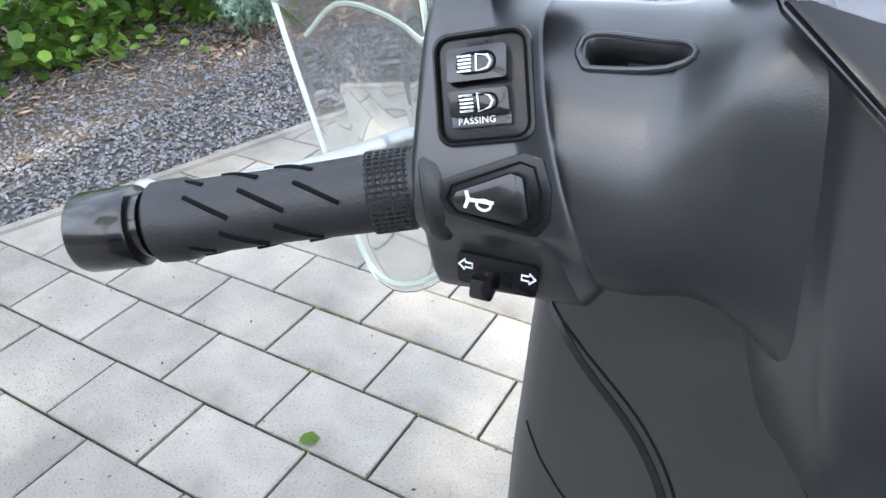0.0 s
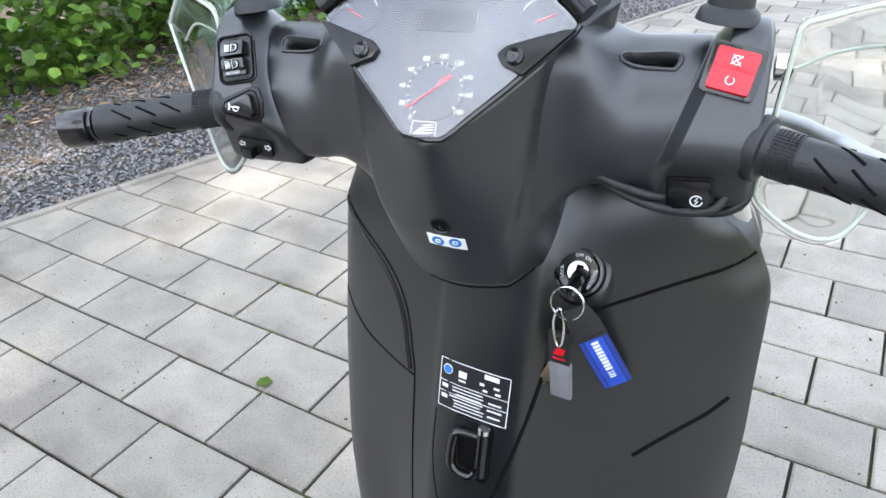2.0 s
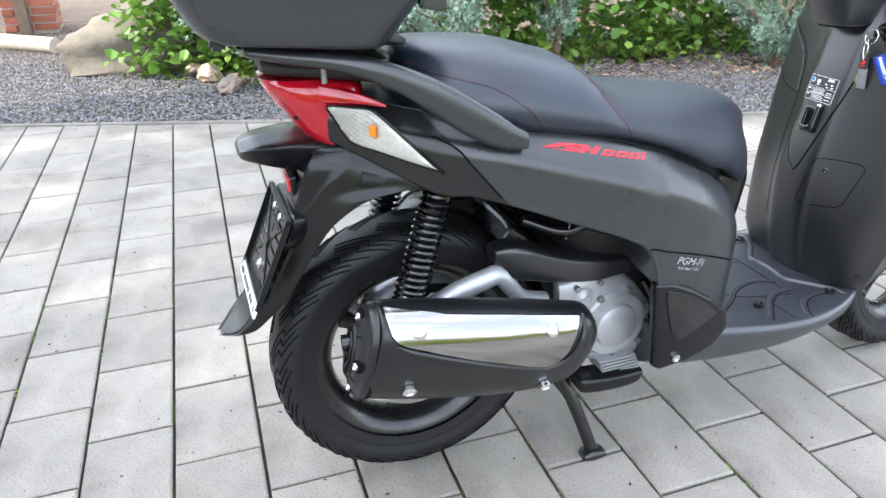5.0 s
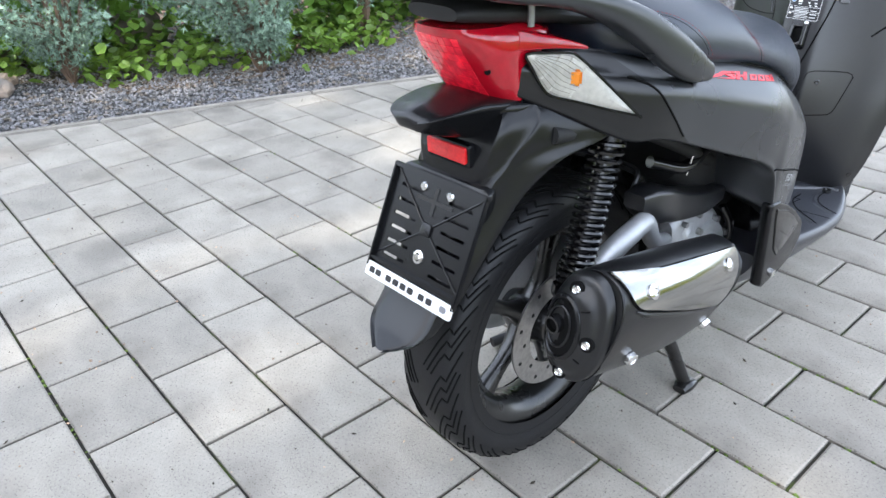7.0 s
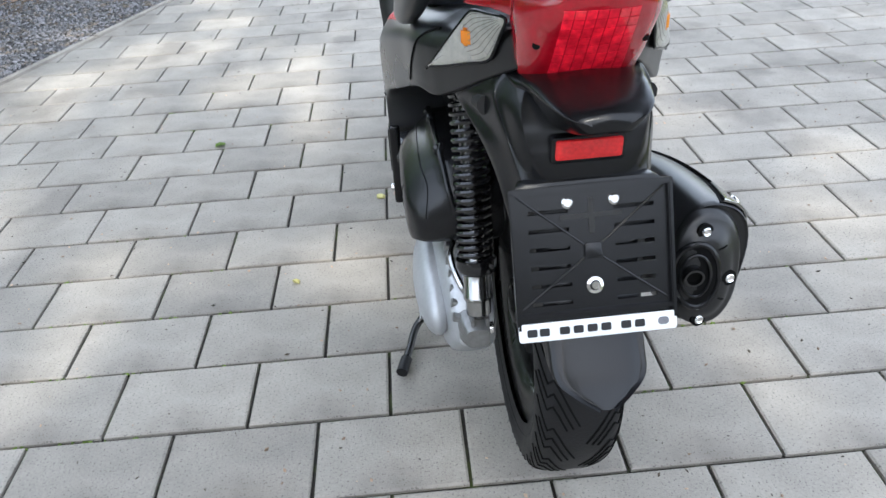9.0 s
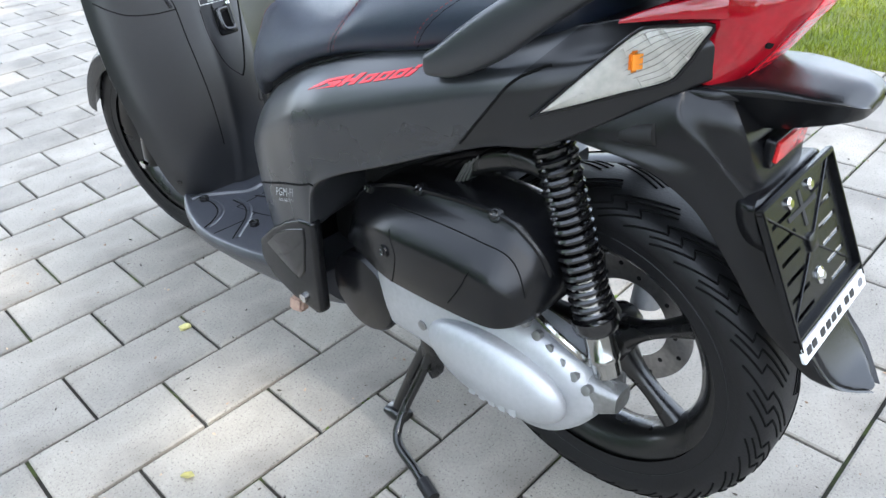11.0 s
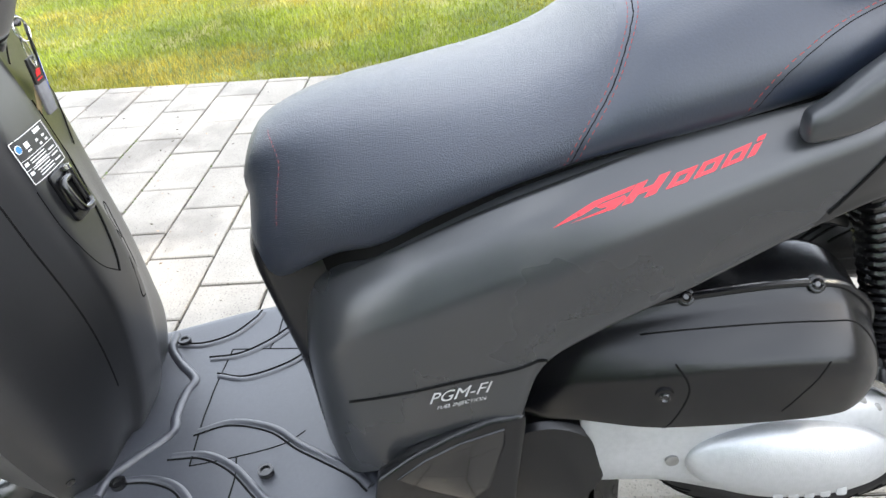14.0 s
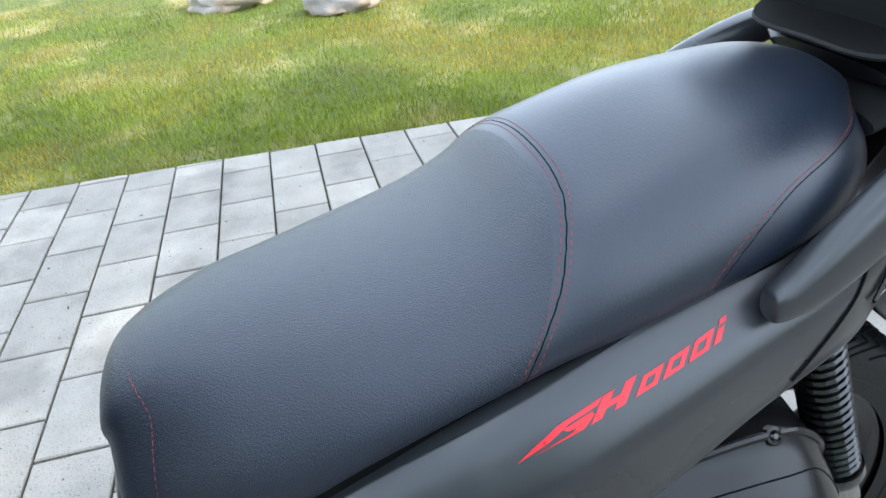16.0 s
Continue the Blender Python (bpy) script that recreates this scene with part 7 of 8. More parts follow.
# vents in the cowl arms
for s in (-1, 1):
    out = [(-s * q[0] * 1.35, q[1] * 1.25) for q in ((-0.0130, 0.001), (-0.0100, 0.0052), (0.006, 0.0046), (0.0128, 0.0022), (0.0124, -0.0024), (-0.008, -0.0046), (-0.0115, -0.0030))]
    mid_x = s * 0.1395 + BAR_DX
    way = (Vector((mid_x, 0.917, 1.1015)) - Vector((mid_x, 0.73, 1.28))).normalized()
    hit, no, _, _ = arm_trees[s].ray_cast(Vector((mid_x, 0.73, 1.28)), way)
    vm = Matrix.Translation(hit) @ Vector((0, -0.80, 0.60)).to_track_quat("Z", "Y").to_matrix().to_4x4()

    def laid(x, y, lift):
        q = vm @ Vector((x, y, 0))
        hit_, no_, _, _ = arm_trees[s].ray_cast(q - way * 0.1, way)
        return (hit_ if hit_ is not None else q) - way * lift

    ring_ = cr_ring([(x, y, 0) for x, y in out], 4)
    bm = bmesh.new()
    front = [bm.verts.new(laid(q[0], q[1], -0.0150)) for q in ring_]
    back = [bm.verts.new(laid(q[0], q[1], -0.0175)) for q in ring_]
    heart, heel = bm.verts.new(laid(0, 0, -0.0150)), bm.verts.new(laid(0, 0, -0.0175))
    for k in range(len(ring_)):
        m_ = (k + 1) % len(ring_)
        bm.faces.new((front[k], front[m_], heart))
        bm.faces.new((back[m_], back[k], heel))
        bm.faces.new((front[m_], front[k], back[k], back[m_]))
    bmesh.ops.recalc_face_normals(bm, faces=bm.faces)
    # near-black floor plate paints the shade deep in the vent
    vent = part("vent", bm, M_SEAM, bar, "near-black floor of the air vent, for the shade inside")
    cutter_bm = bmesh.new()
    outer_ = [cutter_bm.verts.new(laid(q[0], q[1], 0.012)) for q in ring_]
    inner_ = [cutter_bm.verts.new(laid(q[0] * 0.92, q[1] * 0.85, -0.016)) for q in ring_]
    for k in range(len(ring_)):
        m_ = (k + 1) % len(ring_)
        cutter_bm.faces.new((outer_[m_], outer_[k], inner_[k], inner_[m_]))
    cutter_bm.faces.new(outer_)
    cutter_bm.faces.new(inner_[::-1])
    bmesh.ops.recalc_face_normals(cutter_bm, faces=cutter_bm.faces)
    cutter = part("cutter", cutter_bm, M_COWL, bar)
    arm = arms[0 if s > 0 else 1]
    cut_mod = arm.modifiers.new("vent", "BOOLEAN")
    cut_mod.operation, cut_mod.object, cut_mod.solver = "DIFFERENCE", cutter, "EXACT"
    opened = bpy.data.meshes.new_from_object(arm.evaluated_get(bpy.context.evaluated_depsgraph_get()))
    arm.modifiers.clear()
    arm.data = opened
    bpy.data.objects.remove(cutter)
    part("vent_rim", tube([laid(q[0] * 1.10, q[1] * 1.18, 0.0004) for q in ring_], 0.0013, 8, closed=True), M_COWL, vent)
# screw hole and notice on the cowl
hit, no, _, _ = tree_cowl.ray_cast(Vector((-0.0085, 0.5, 0.982)), Vector((0, 1, 0)))
hole = part("screw_hole", lathe([(0.0068, -0.006), (0.0072, -0.001), (0.0086, 0.0006), (0.0076, 0.0012), (0.0062, -0.0004), (0.0062, -0.006)], hit, no, 24, closed=True), M_PLASTIC, bar)
part("hole_floor", lathe([(0.0062, 0.0004), (0.0062, 0.0007), (0.0005, 0.0007)], hit, no, 24), M_SEAM, hole)
part("screw_head", lathe([(0.0022, 0.0006), (0.0022, 0.0010), (0.0012, 0.0012)], hit + Vector((0.001, 0, -0.001)), no, 12), M_SPRING, hole)
notice = part("notice_sticker", patch(tree_cowl, ((-0.0225, 0, 0.972), (0.0090, 0, 0.969), (0.0090, 0, 0.9565), (-0.0225, 0, 0.960)), (0, 1, 0), 10, 4, 0.0002, 0.0004), M_WHITE, bar, "small white sticker with two blue marks")
for x in (-0.0140, 0.0005):
    hit, no, _, _ = tree_cowl.ray_cast(Vector((x, 0.5, 0.9645)), Vector((0, 1, 0)))
    part("blue_mark", lathe([(0.0052, 0.0003), (0.0052, 0.0009), (0.0005, 0.0009)], hit, no, 20), M_BLUEPRINT, notice)
    part("print", lathe([(0.0024, 0.0009), (0.0024, 0.0013), (0.0016, 0.0013), (0.0016, 0.0009)], hit, no, 12, closed=True), M_WHITE, notice)

# instruments
dash_m = pose(-0.006, 0.8383, 1.0640, 50.2, 0, 0)
dash = new("instrument_panel")
dash.parent, dash.matrix_local = bar, dash_m
tagged(dash, "blue-faced instrument panel under clear glass")
half = [(0.004, -0.001), (0.014, 0.000), (0.020, 0.005), (0.053, 0.038), (0.093, 0.080), (0.095, 0.084), (0.092, 0.088), (0.066, 0.112), (0.061, 0.113), (0.039, 0.103), (0.034, 0.102), (0.018, 0.107), (0.006, 0.109)]
shape = [(-x, y) for x, y in half] + half[::-1]
part("bezel", tube([(x, y, 0.001) for x, y in shape], 0.0026, 8, closed=True), M_SPRING, dash)
part("dial_plate", slab([(x * 0.98, y) for x, y in shape], 0.004, pose(0, 0, -0.005), 0.0), M_DIAL, dash)
dial = part("speedometer", lathe([(0.0215, 0.0), (0.0215, 0.0012), (0.0205, 0.0012), (0.020, 0.0004), (0.0005, 0.0004)], (0.002, 0.034, -0.0008), (0, 0, 1), 48), M_DIAL, dash)
for k in range(10):
    a = radians(235 - 30 * k)
    part("lettering", words(str(20 * k), 0.0050, pose(0.002 + 0.0250 * math.cos(a), 0.034 + 0.0250 * math.sin(a), 0.0012), 0.0001), M_WHITE, dial)
for k in range(46):
    a = radians(235 - 6 * k)
    part("tick", slab(rounded(0.0006 if k % 5 else 0.0010, 0.002, 0.0002), 0.0002, pose(0.002 + 0.0200 * math.cos(a), 0.034 + 0.0200 * math.sin(a), 0.0012, 0, 0, math.degrees(a) - 90), 0), M_WHITE, dial) if k % 5 in (0, 2) else None
part("needle", tube([(0.008, 0.040, 0.002), (-0.016, 0.020, 0.002)], 0.0008, 6), M_EMBLEM, dial)
part("needle_hub", block((0.009, 0.042, 0.0024), (0.010, 0.004, 0.002), 0.0008, (0, 0, 38)), M_EMBLEM, dial)
for s in (-1, 1):
    part("gauge", lathe([(0.016, 0.0), (0.016, 0.001), (0.0005, 0.001)], (s * 0.068, 0.090, -0.0008), (0, 0, 1), 30), M_DIAL, dash)
    part("gauge_arc", tube([(s * 0.068 + 0.0135 * math.cos(t), 0.090 + 0.0135 * math.sin(t), 0.0008) for t in np.linspace(0.4, 2.8, 12)], 0.0004, 4), M_WHITE, dash)
    part("needle", tube([(s * 0.066, 0.086, 0.001), (s * 0.078, 0.092, 0.001)], 0.0008, 6), M_EMBLEM, dash)
    tab = part("panel_tab", slab([(s * x, y) for x, y in ((0.064, 0.046), (0.048, 0.053), (0.044, 0.060), (0.049, 0.066), (0.088, 0.079), (0.095, 0.079))][::s], 0.0045, pose(0, 0, 0.004), 0.0014), M_PLASTIC, dash)
    part("panel_screw", lathe([(0.0062, -0.002), (0.0062, 0.003), (0.0048, 0.004), (0.0035, 0.003), (0.001, 0.002)], (s * 0.057, 0.0580, 0.0075), (0, 0, 1), 20), M_SPRING, tab)
part("display", slab(rounded(0.046, 0.016, 0.003), 0.001, pose(0, 0.086, -0.0008), 0), M_DARK, dash)
part("maker_mark", joined(*[slab([(-0.008 + 0.002 * k, -0.004 + 0.002 * k), (0.006, -0.0025 + 0.002 * k), (0.008, -0.0015 + 0.002 * k), (-0.006 + 0.002 * k, -0.0028 + 0.002 * k)], 0.0003, pose(-0.001, 0.006, 0.0), 0) for k in range(4)]), M_WHITE, dash)
part("mark_frame", tube([(x - 0.001, y + 0.006, 0.0003) for x, y in rounded(0.018, 0.011, 0.001)], 0.0003, 4, closed=True), M_WHITE, dash)
glass = part("glass", slab([(x * 0.99, y) for x, y in shape], 0.0015, pose(0, 0, 0.0035), 0.0), M_DIALGLASS, dash, "clear instrument glass")
glass.visible_shadow = False
part("visor", tube([(-0.100, 0.092, 0.004), (-0.070, 0.119, 0.008), (-0.060, 0.121, 0.009), (-0.040, 0.111, 0.009), (0, 0.117, 0.010), (0.040, 0.111, 0.009), (0.060, 0.121, 0.009), (0.070, 0.119, 0.008), (0.100, 0.092, 0.004)], 0.0075, 12, smooth_steps=3), M_PLASTIC, dash, "black visor over the instruments")

# mirror stems, hand guards, cables
for s in (-1, 1):
    mx = lambda q: (s * q[0], q[1], q[2])
    part("mirror_boot", lathe([(0.021, -0.004), (0.019, 0.003), (0.0150, 0.006), (0.0145, 0.012), (0.0125, 0.034), (0.0120, 0.046), (0.009, 0.050), (0.006, 0.052)], (s * 0.184 + BAR_DX, 0.930, 1.130), (s * 0.10, 0.06, 1), 28), M_GRIP, bar, "black rubber mirror boot")
    part("mirror_stem", tube([(s * 0.190, 0.926, 1.180), (s * 0.205, 0.935, 1.30), (s * 0.25, 0.94, 1.40)], 0.006, 10, smooth_steps=4), M_SPRING, bar)
    outer = [(0.221, 0.914, 1.112), (0.224, 0.915, 1.127), (0.234, 0.920, 1.131), (0.278, 0.946, 1.136), (0.298, 0.958, 1.126), (0.326, 0.974, 1.103), (0.329, 0.976, 1.094), (0.308, 0.962, 1.036), (0.286, 0.948, 0.983), (0.268, 0.937, 0.969), (0.242, 0.922, 0.980), (0.215, 0.908, 1.008), (0.213, 0.908, 1.030)]
    mid = np.mean(outer, 0)
    front = [mx(tuple(np.array(q) + (0, 0.003, 0))) for q in outer]
    inner_f = [mx(tuple(np.array(q) * 0.55 + mid * 0.45 + (0, 0.012, 0))) for q in outer]
    inner_b = [mx(tuple(np.array(q) * 0.55 + mid * 0.45 + (0, 0.009, 0))) for q in outer]
    guard = part("hand_guard", loft([inner_b, [mx(q) for q in outer], front, inner_f], 3, 3), M_GUARD, bar, "clear acrylic hand guard")
    guard.visible_shadow = False
    part("guard_edge", tube([mx(q) for q in outer], 0.0017, 8, closed=True, smooth_steps=4), M_GUARDEDGE, guard)
    part("guard_fold", tube([mx(q) for q in ((0.222, 0.922, 1.098), (0.250, 0.940, 1.106), (0.285, 0.961, 1.104), (0.314, 0.976, 1.084))], 0.0014, 6, smooth_steps=4), M_GUARDEDGE, guard)
    part("guard_bolt", lathe([(0.004, -0.006), (0.009, -0.005), (0.009, 0.004), (0.004, 0.006)], (s * 0.217, 0.925, 1.098), (s, 0, 0), 16), M_CHROME, bar)
    lever = part("brake_lever", tube([mx((0.19, 0.95, 1.05)), mx((0.225, 0.962, 1.05)), mx((0.29, 0.932, 1.034)), mx((0.345, 0.905, 1.028)), mx((0.366, 0.896, 1.027))], 0.0055, 10, smooth_steps=4), M_ALU, bar, "silver brake lever with ball end")
    part("ball_end", lathe([(0.001, -0.0085), (0.005, -0.0068), (0.0080, -0.003), (0.0085, 0.0), (0.0080, 0.003), (0.005, 0.0068), (0.001, 0.0085)], mx((0.368, 0.895, 1.027)), (1, 0, 0), 18), M_ALU, lever)
for path, r in (([(0.178, 0.905, 1.018), (0.155, 0.890, 1.008), (0.125, 0.890, 1.012), (0.09, 0.905, 1.018), (0.05, 0.94, 1.02)], 0.0034), ([(0.198, 0.90, 1.020), (0.185, 0.885, 1.004), (0.15, 0.886, 1.001), (0.11, 0.905, 1.005), (0.05, 0.95, 1.01)], 0.0038),
                ([(0.208, 0.905, 1.03), (0.205, 0.892, 1.008), (0.18, 0.895, 0.996), (0.13, 0.915, 0.996), (0.06, 0.96, 1.0)], 0.0032)):
    part("cable", tube([(x, y, z + 0.005) for x, y, z in path], r, 10, smooth_steps=6), M_GRIP, bar)
part("cable_tape", tube([(0.172, 0.8853, 1.0074), (0.160, 0.8855, 1.0062)], 0.0046, 12), M_SPRING, bar)


# ---- emblems on the fairing ----
def emblem(side):
    """A slanted red badge of joined strokes on the upper fairing; reads backwards or forwards with the side."""
    strokes = [[(-0.106, -0.009), (-0.092, -0.002), (-0.066, 0.007), (-0.024, 0.009), (-0.030, 0.004), (-0.058, 0.003), (-0.066, 0.000), (-0.078, -0.004)],
               [(-0.090, -0.009), (-0.046, -0.009), (-0.034, -0.002), (-0.036, 0.002), (-0.064, 0.001), (-0.060, -0.003), (-0.052, -0.004), (-0.056, -0.006)],
               [(-0.040, -0.009), (-0.029, -0.009), (-0.012, 0.009), (-0.023, 0.009)], [(-0.018, -0.009), (-0.007, -0.009), (0.010, 0.009), (-0.001, 0.009)], [(-0.030, -0.003), (-0.006, -0.003), (-0.001, 0.002), (-0.025, 0.002)]]
    for k in range(3):
        g = 0.003 + 0.0265 * k
        strokes += [[(g, -0.009), (g + 0.0062, -0.009), (g + 0.0182, 0.0045), (g + 0.012, 0.0045)], [(g + 0.0150, -0.009), (g + 0.0212, -0.009), (g + 0.0332, 0.0045), (g + 0.0270, 0.0045)],
                    [(g + 0.0062, -0.009), (g + 0.0150, -0.009), (g + 0.0185, -0.0052), (g + 0.0097, -0.0052)], [(g + 0.0148, 0.0008), (g + 0.0236, 0.0008), (g + 0.0270, 0.0045), (g + 0.0182, 0.0045)]]
    strokes += [[(0.082, -0.009), (0.090, -0.009), (0.099, 0.001), (0.091, 0.001)], [(0.093, 0.003), (0.101, 0.003), (0.104, 0.007), (0.096, 0.007)]]
    root = new("badge")
    root.parent = scooter
    tagged(root, "slanted red model badge")
    for st in strokes:
        pts = []
        for u, v in st:
            y = 0.197 - u if side < 0 else 0.204 + u
            z = (0.7590 + 0.262 * u if side < 0 else 0.766 - 0.215 * u) + v * 0.66
            pts.append((y, z))
        bm = bmesh.new()
        low, high = [], []
        for y, z in pts:
            hit, no, _, _ = tree_body.ray_cast(Vector((side * 0.6, y, z)), Vector((-side, 0, 0)))
            if hit is None:
                hit, no, _, _ = tree_body.find_nearest(Vector((side * 0.22, y, z)))
            low.append(bm.verts.new(hit - no * 0.001))
            high.append(bm.verts.new(hit + no * 0.0028))
        bm.faces.new(high)
        bm.faces.new(low[::-1])
        for k in range(len(st)):
            bm.faces.new((low[k], low[(k + 1) % len(st)], high[(k + 1) % len(st)], high[k]))
        bmesh.ops.recalc_face_normals(bm, faces=bm.faces)
        bmesh.ops.triangulate(bm, faces=bm.faces)
        part("stroke", bm, M_EMBLEM, root)


emblem(-1)
emblem(1)


def side_words(text, size, y, z, rise, side, shear=0.42):
    """Lettering laid on the side fairing."""
    bm = words(text, size, Matrix(), 0.0, shear)
    for v in bm.verts:
        run = v.co.x
        yy = y - run if side < 0 else y + run
        zz = z + v.co.y + run * rise
        hit, no, _, _ = tree_body.ray_cast(Vector((side * 0.6, yy, zz)), Vector((-side, 0, 0)))
        v.co = hit + Vector((side * 0.0016, 0, 0)) if hit is not None else Vector((side * 0.24, yy, zz))
    bmesh.ops.recalc_face_normals(bm, faces=bm.faces)
    return part("lettering", bm, M_GREYPRINT, scooter)


for side in (-1, 1):
    side_words("PGM-FI", 0.0230, 0.412, 0.523, 0.33 if side < 0 else -0.33, side)
    side_words("FUEL INJECTION", 0.0078, 0.410, 0.508, 0.33 if side < 0 else -0.33, side)

# ---- top case ----
case_box = thing("top_case", "closed matt black plastic top case on the luggage rack", "top case")


# the rack tips the case up towards its back
case_box.matrix_world = STANCE @ pose(0, -0.12, 0.962, -13, 0, 0) @ pose(0, 0.12, -0.962)
# dark block added to fill the shaded space between rack and case
part("case_mount", block((0, -0.270, 0.972), (0.19, 0.20, 0.036), 0.006, (-8, 0, 0)), M_DARK, scooter)


def case_ring(z, w, y0, y1, r=0.05, sink=0.0):
    """A ring across the case; sink lowers it towards the back."""
    return [(x, y, z + sink * (y + 0.12)) for x, y in mirror_half([(0, y1), (w - r, y1), (w - r * 0.3, y1 - r * 0.3), (w, y1 - r), (w, (y0 + y1) / 2), (w - 0.004, y0 + r * 1.3), (w - r * 0.4, y0 + r * 0.4), (w - r * 1.4, y0 + 0.004), (0, y0)])]


part("tub", loft([case_ring(*q) for q in ((0.958, 0.165, -0.405, -0.165, 0.05, 0.13), (0.962, 0.178, -0.425, -0.152, 0.05, 0.13), (0.982, 0.186, -0.452, -0.142, 0.05, 0.11), (1.018, 0.196, -0.490, -0.125, 0.05, 0.06), (1.053, 0.203, -0.515, -0.110, 0.05, 0.01), (1.075, 0.205, -0.525, -0.104))], 3, 4), M_PAINT, case_box, "matt black tub of the top case")
part("lid", loft([case_ring(*q) for q in ((1.046, 0.2075, -0.528, -0.090), (1.052, 0.2105, -0.532, -0.084), (1.072, 0.2110, -0.534, -0.080), (1.078, 0.208, -0.530, -0.086), (1.110, 0.200, -0.520, -0.110), (1.180, 0.186, -0.490, -0.150), (1.250, 0.165, -0.440, -0.200), (1.275, 0.120, -0.39, -0.25))], 3, 4), M_PAINT, case_box, "matt black domed lid of the top case")
part("lid_joint", loft([case_ring(1.0735, 0.2113, -0.5345, -0.0795), case_ring(1.0760, 0.2113, -0.5345, -0.0795)], 3, 1), M_SEAM, case_box)
part("base_plate", loft([case_ring(*q) for q in ((0.950, 0.10, -0.38, -0.12), (0.958, 0.12, -0.40, -0.10), (0.965, 0.12, -0.40, -0.10))], 3, 2), M_DARK, case_box)
for s in (-1, 1):
    part("bumper_foot", block((s * 0.135, -0.400, 0.926), (0.035, 0.022, 0.030), 0.005), M_DARK, case_box)
    part("latch_pad", block((s * 0.190, -0.108, 1.035), (0.024, 0.040, 0.022), 0.004), M_PAINT, case_box)

# ---- key ring ----
keys = thing("key_ring", "key in the ignition with ring, blue strap and black fob", "keys")
KEY_DROP = Vector((-0.002, 0.009, -0.006))
keys.matrix_world = STANCE @ Matrix.Translation(KEY_DROP)
head_rings = []
for at, w, t in (((0.0015, 0.002, 0.004), 0.0030, 0.0020), ((0.0025, 0.001, 0.010), 0.0050, 0.0026), ((0.0040, -0.004, 0.018), 0.0085, 0.0034), ((0.0055, -0.011, 0.025), 0.0095, 0.0036), ((0.0065, -0.018, 0.029), 0.0080, 0.0034), ((0.0070, -0.0235, 0.030), 0.0030, 0.0018)):
    c = IGN @ Vector(at)
    across, through_ = (IGN.to_3x3() @ Vector((0.80, 0.35, 0.50))).normalized(), (IGN.to_3x3() @ Vector((-0.55, 0.70, 0.45))).normalized()
    head_rings.append([tuple(c + math.cos(q) * w * across + math.sin(q) * t * through_) for q in np.linspace(0, math.tau, 11)[:-1]])
head = part("key", loft(head_rings, 2, 4), M_SPRING, keys, "black-headed key in the lock")
head.location = -KEY_DROP
c = Vector((0.084, 0.925, 0.892))
part("ring", tube([c + Vector((0.0148 * math.cos(t), 0.003 * math.sin(t), 0.0150 * math.sin(t))) for t in np.linspace(0, math.tau, 33)[:-1]], 0.0010, 8, closed=True), M_CHROME, keys, "steel split ring")
part("ring", tube([c + Vector((0.0004, -0.0012, 0.0002)) + Vector((0.0148 * math.cos(t), 0.003 * math.sin(t), 0.0150 * math.sin(t))) for t in np.linspace(0, math.tau, 33)[:-1]], 0.0008, 8, closed=True), M_CHROME, keys, "steel split ring")
strap_m = Matrix.Translation((0.0925, 0.9250, 0.8880)) @ Euler((radians(92), 0, radians(29))).to_matrix().to_4x4() @ pose(0, 0, 0, 0, 0, 27)
part("strap_loop", slab([(-0.0100, 0.004), (0.0100, 0.004), (0.0145, -0.016), (0.0145, -0.036), (-0.0145, -0.036), (-0.0145, -0.016)], 0.0038, strap_m, 0.0012), M_LEATHER, keys, "black leather loop of the strap")
part("loop_stitch", joined(*[block((-0.010 + 0.004 * k, y, 0.0040), (0.0024, 0.0006, 0.0004), 0) for k in range(6) for y in (-0.018, -0.031)]), M_DARK, keys).matrix_local = strap_m
strap = part("strap", slab([(-0.0140, -0.033), (0.0140, -0.033), (0.0140, -0.099), (-0.0140, -0.099)], 0.0032, strap_m @ pose(0, 0, 0.0002), 0.0010), M_NAVY, keys, "blue woven strap with a white word")
part("blue_band", slab([(-0.0085, -0.036), (0.0085, -0.036), (0.0085, -0.0982), (-0.0085, -0.0982)], 0.0006, strap_m @ pose(0, 0, 0.0032), 0.0002), M_STRAP, strap)
part("strap_edge", joined(*[block((sx * 0.0113, -0.036 - 0.0019 * k, 0.0035), (0.0040, 0.0007, 0.0006), 0) for k in range(33) for sx in (-1, 1)]), M_STRAP, strap).matrix_local = strap_m
for k in range(9):
    part("lettering_bar", slab(rounded(0.0066, 0.0030, 0.0006), 0.0003, strap_m @ pose(-0.0002, -0.0405 - 0.0043 * k, 0.0038), 0), M_WHITE, strap)
for k in range(3):
    part("lettering_bar", joined(*[slab(rounded(0.0030, 0.0012, 0.0004), 0.0003, strap_m @ pose(sx * 0.0015 - 0.0002, -0.0800 - 0.0030 * k, 0.0038, 0, 0, sx * 28), 0) for sx in (-1, 1)]), M_WHITE, strap)
fob_m = Matrix.Translation((0.0775, 0.9250, 0.8720)) @ Euler((radians(91), 0, radians(-4))).to_matrix().to_4x4() @ pose(0, 0, 0, 0, 0, 4)
part("clasp", tube([(fob_m @ Vector(p)) for p in ((-0.0015, 0.010, 0), (-0.0050, -0.004, 0.002), (-0.0015, -0.026, 0.0035), (0.0035, -0.024, 0.0035), (0.0055, -0.004, 0.002), (0.0025, 0.010, 0))], 0.0011, 6, closed=True, smooth_steps=4), M_CHROME, keys, "steel clasp of the fob")
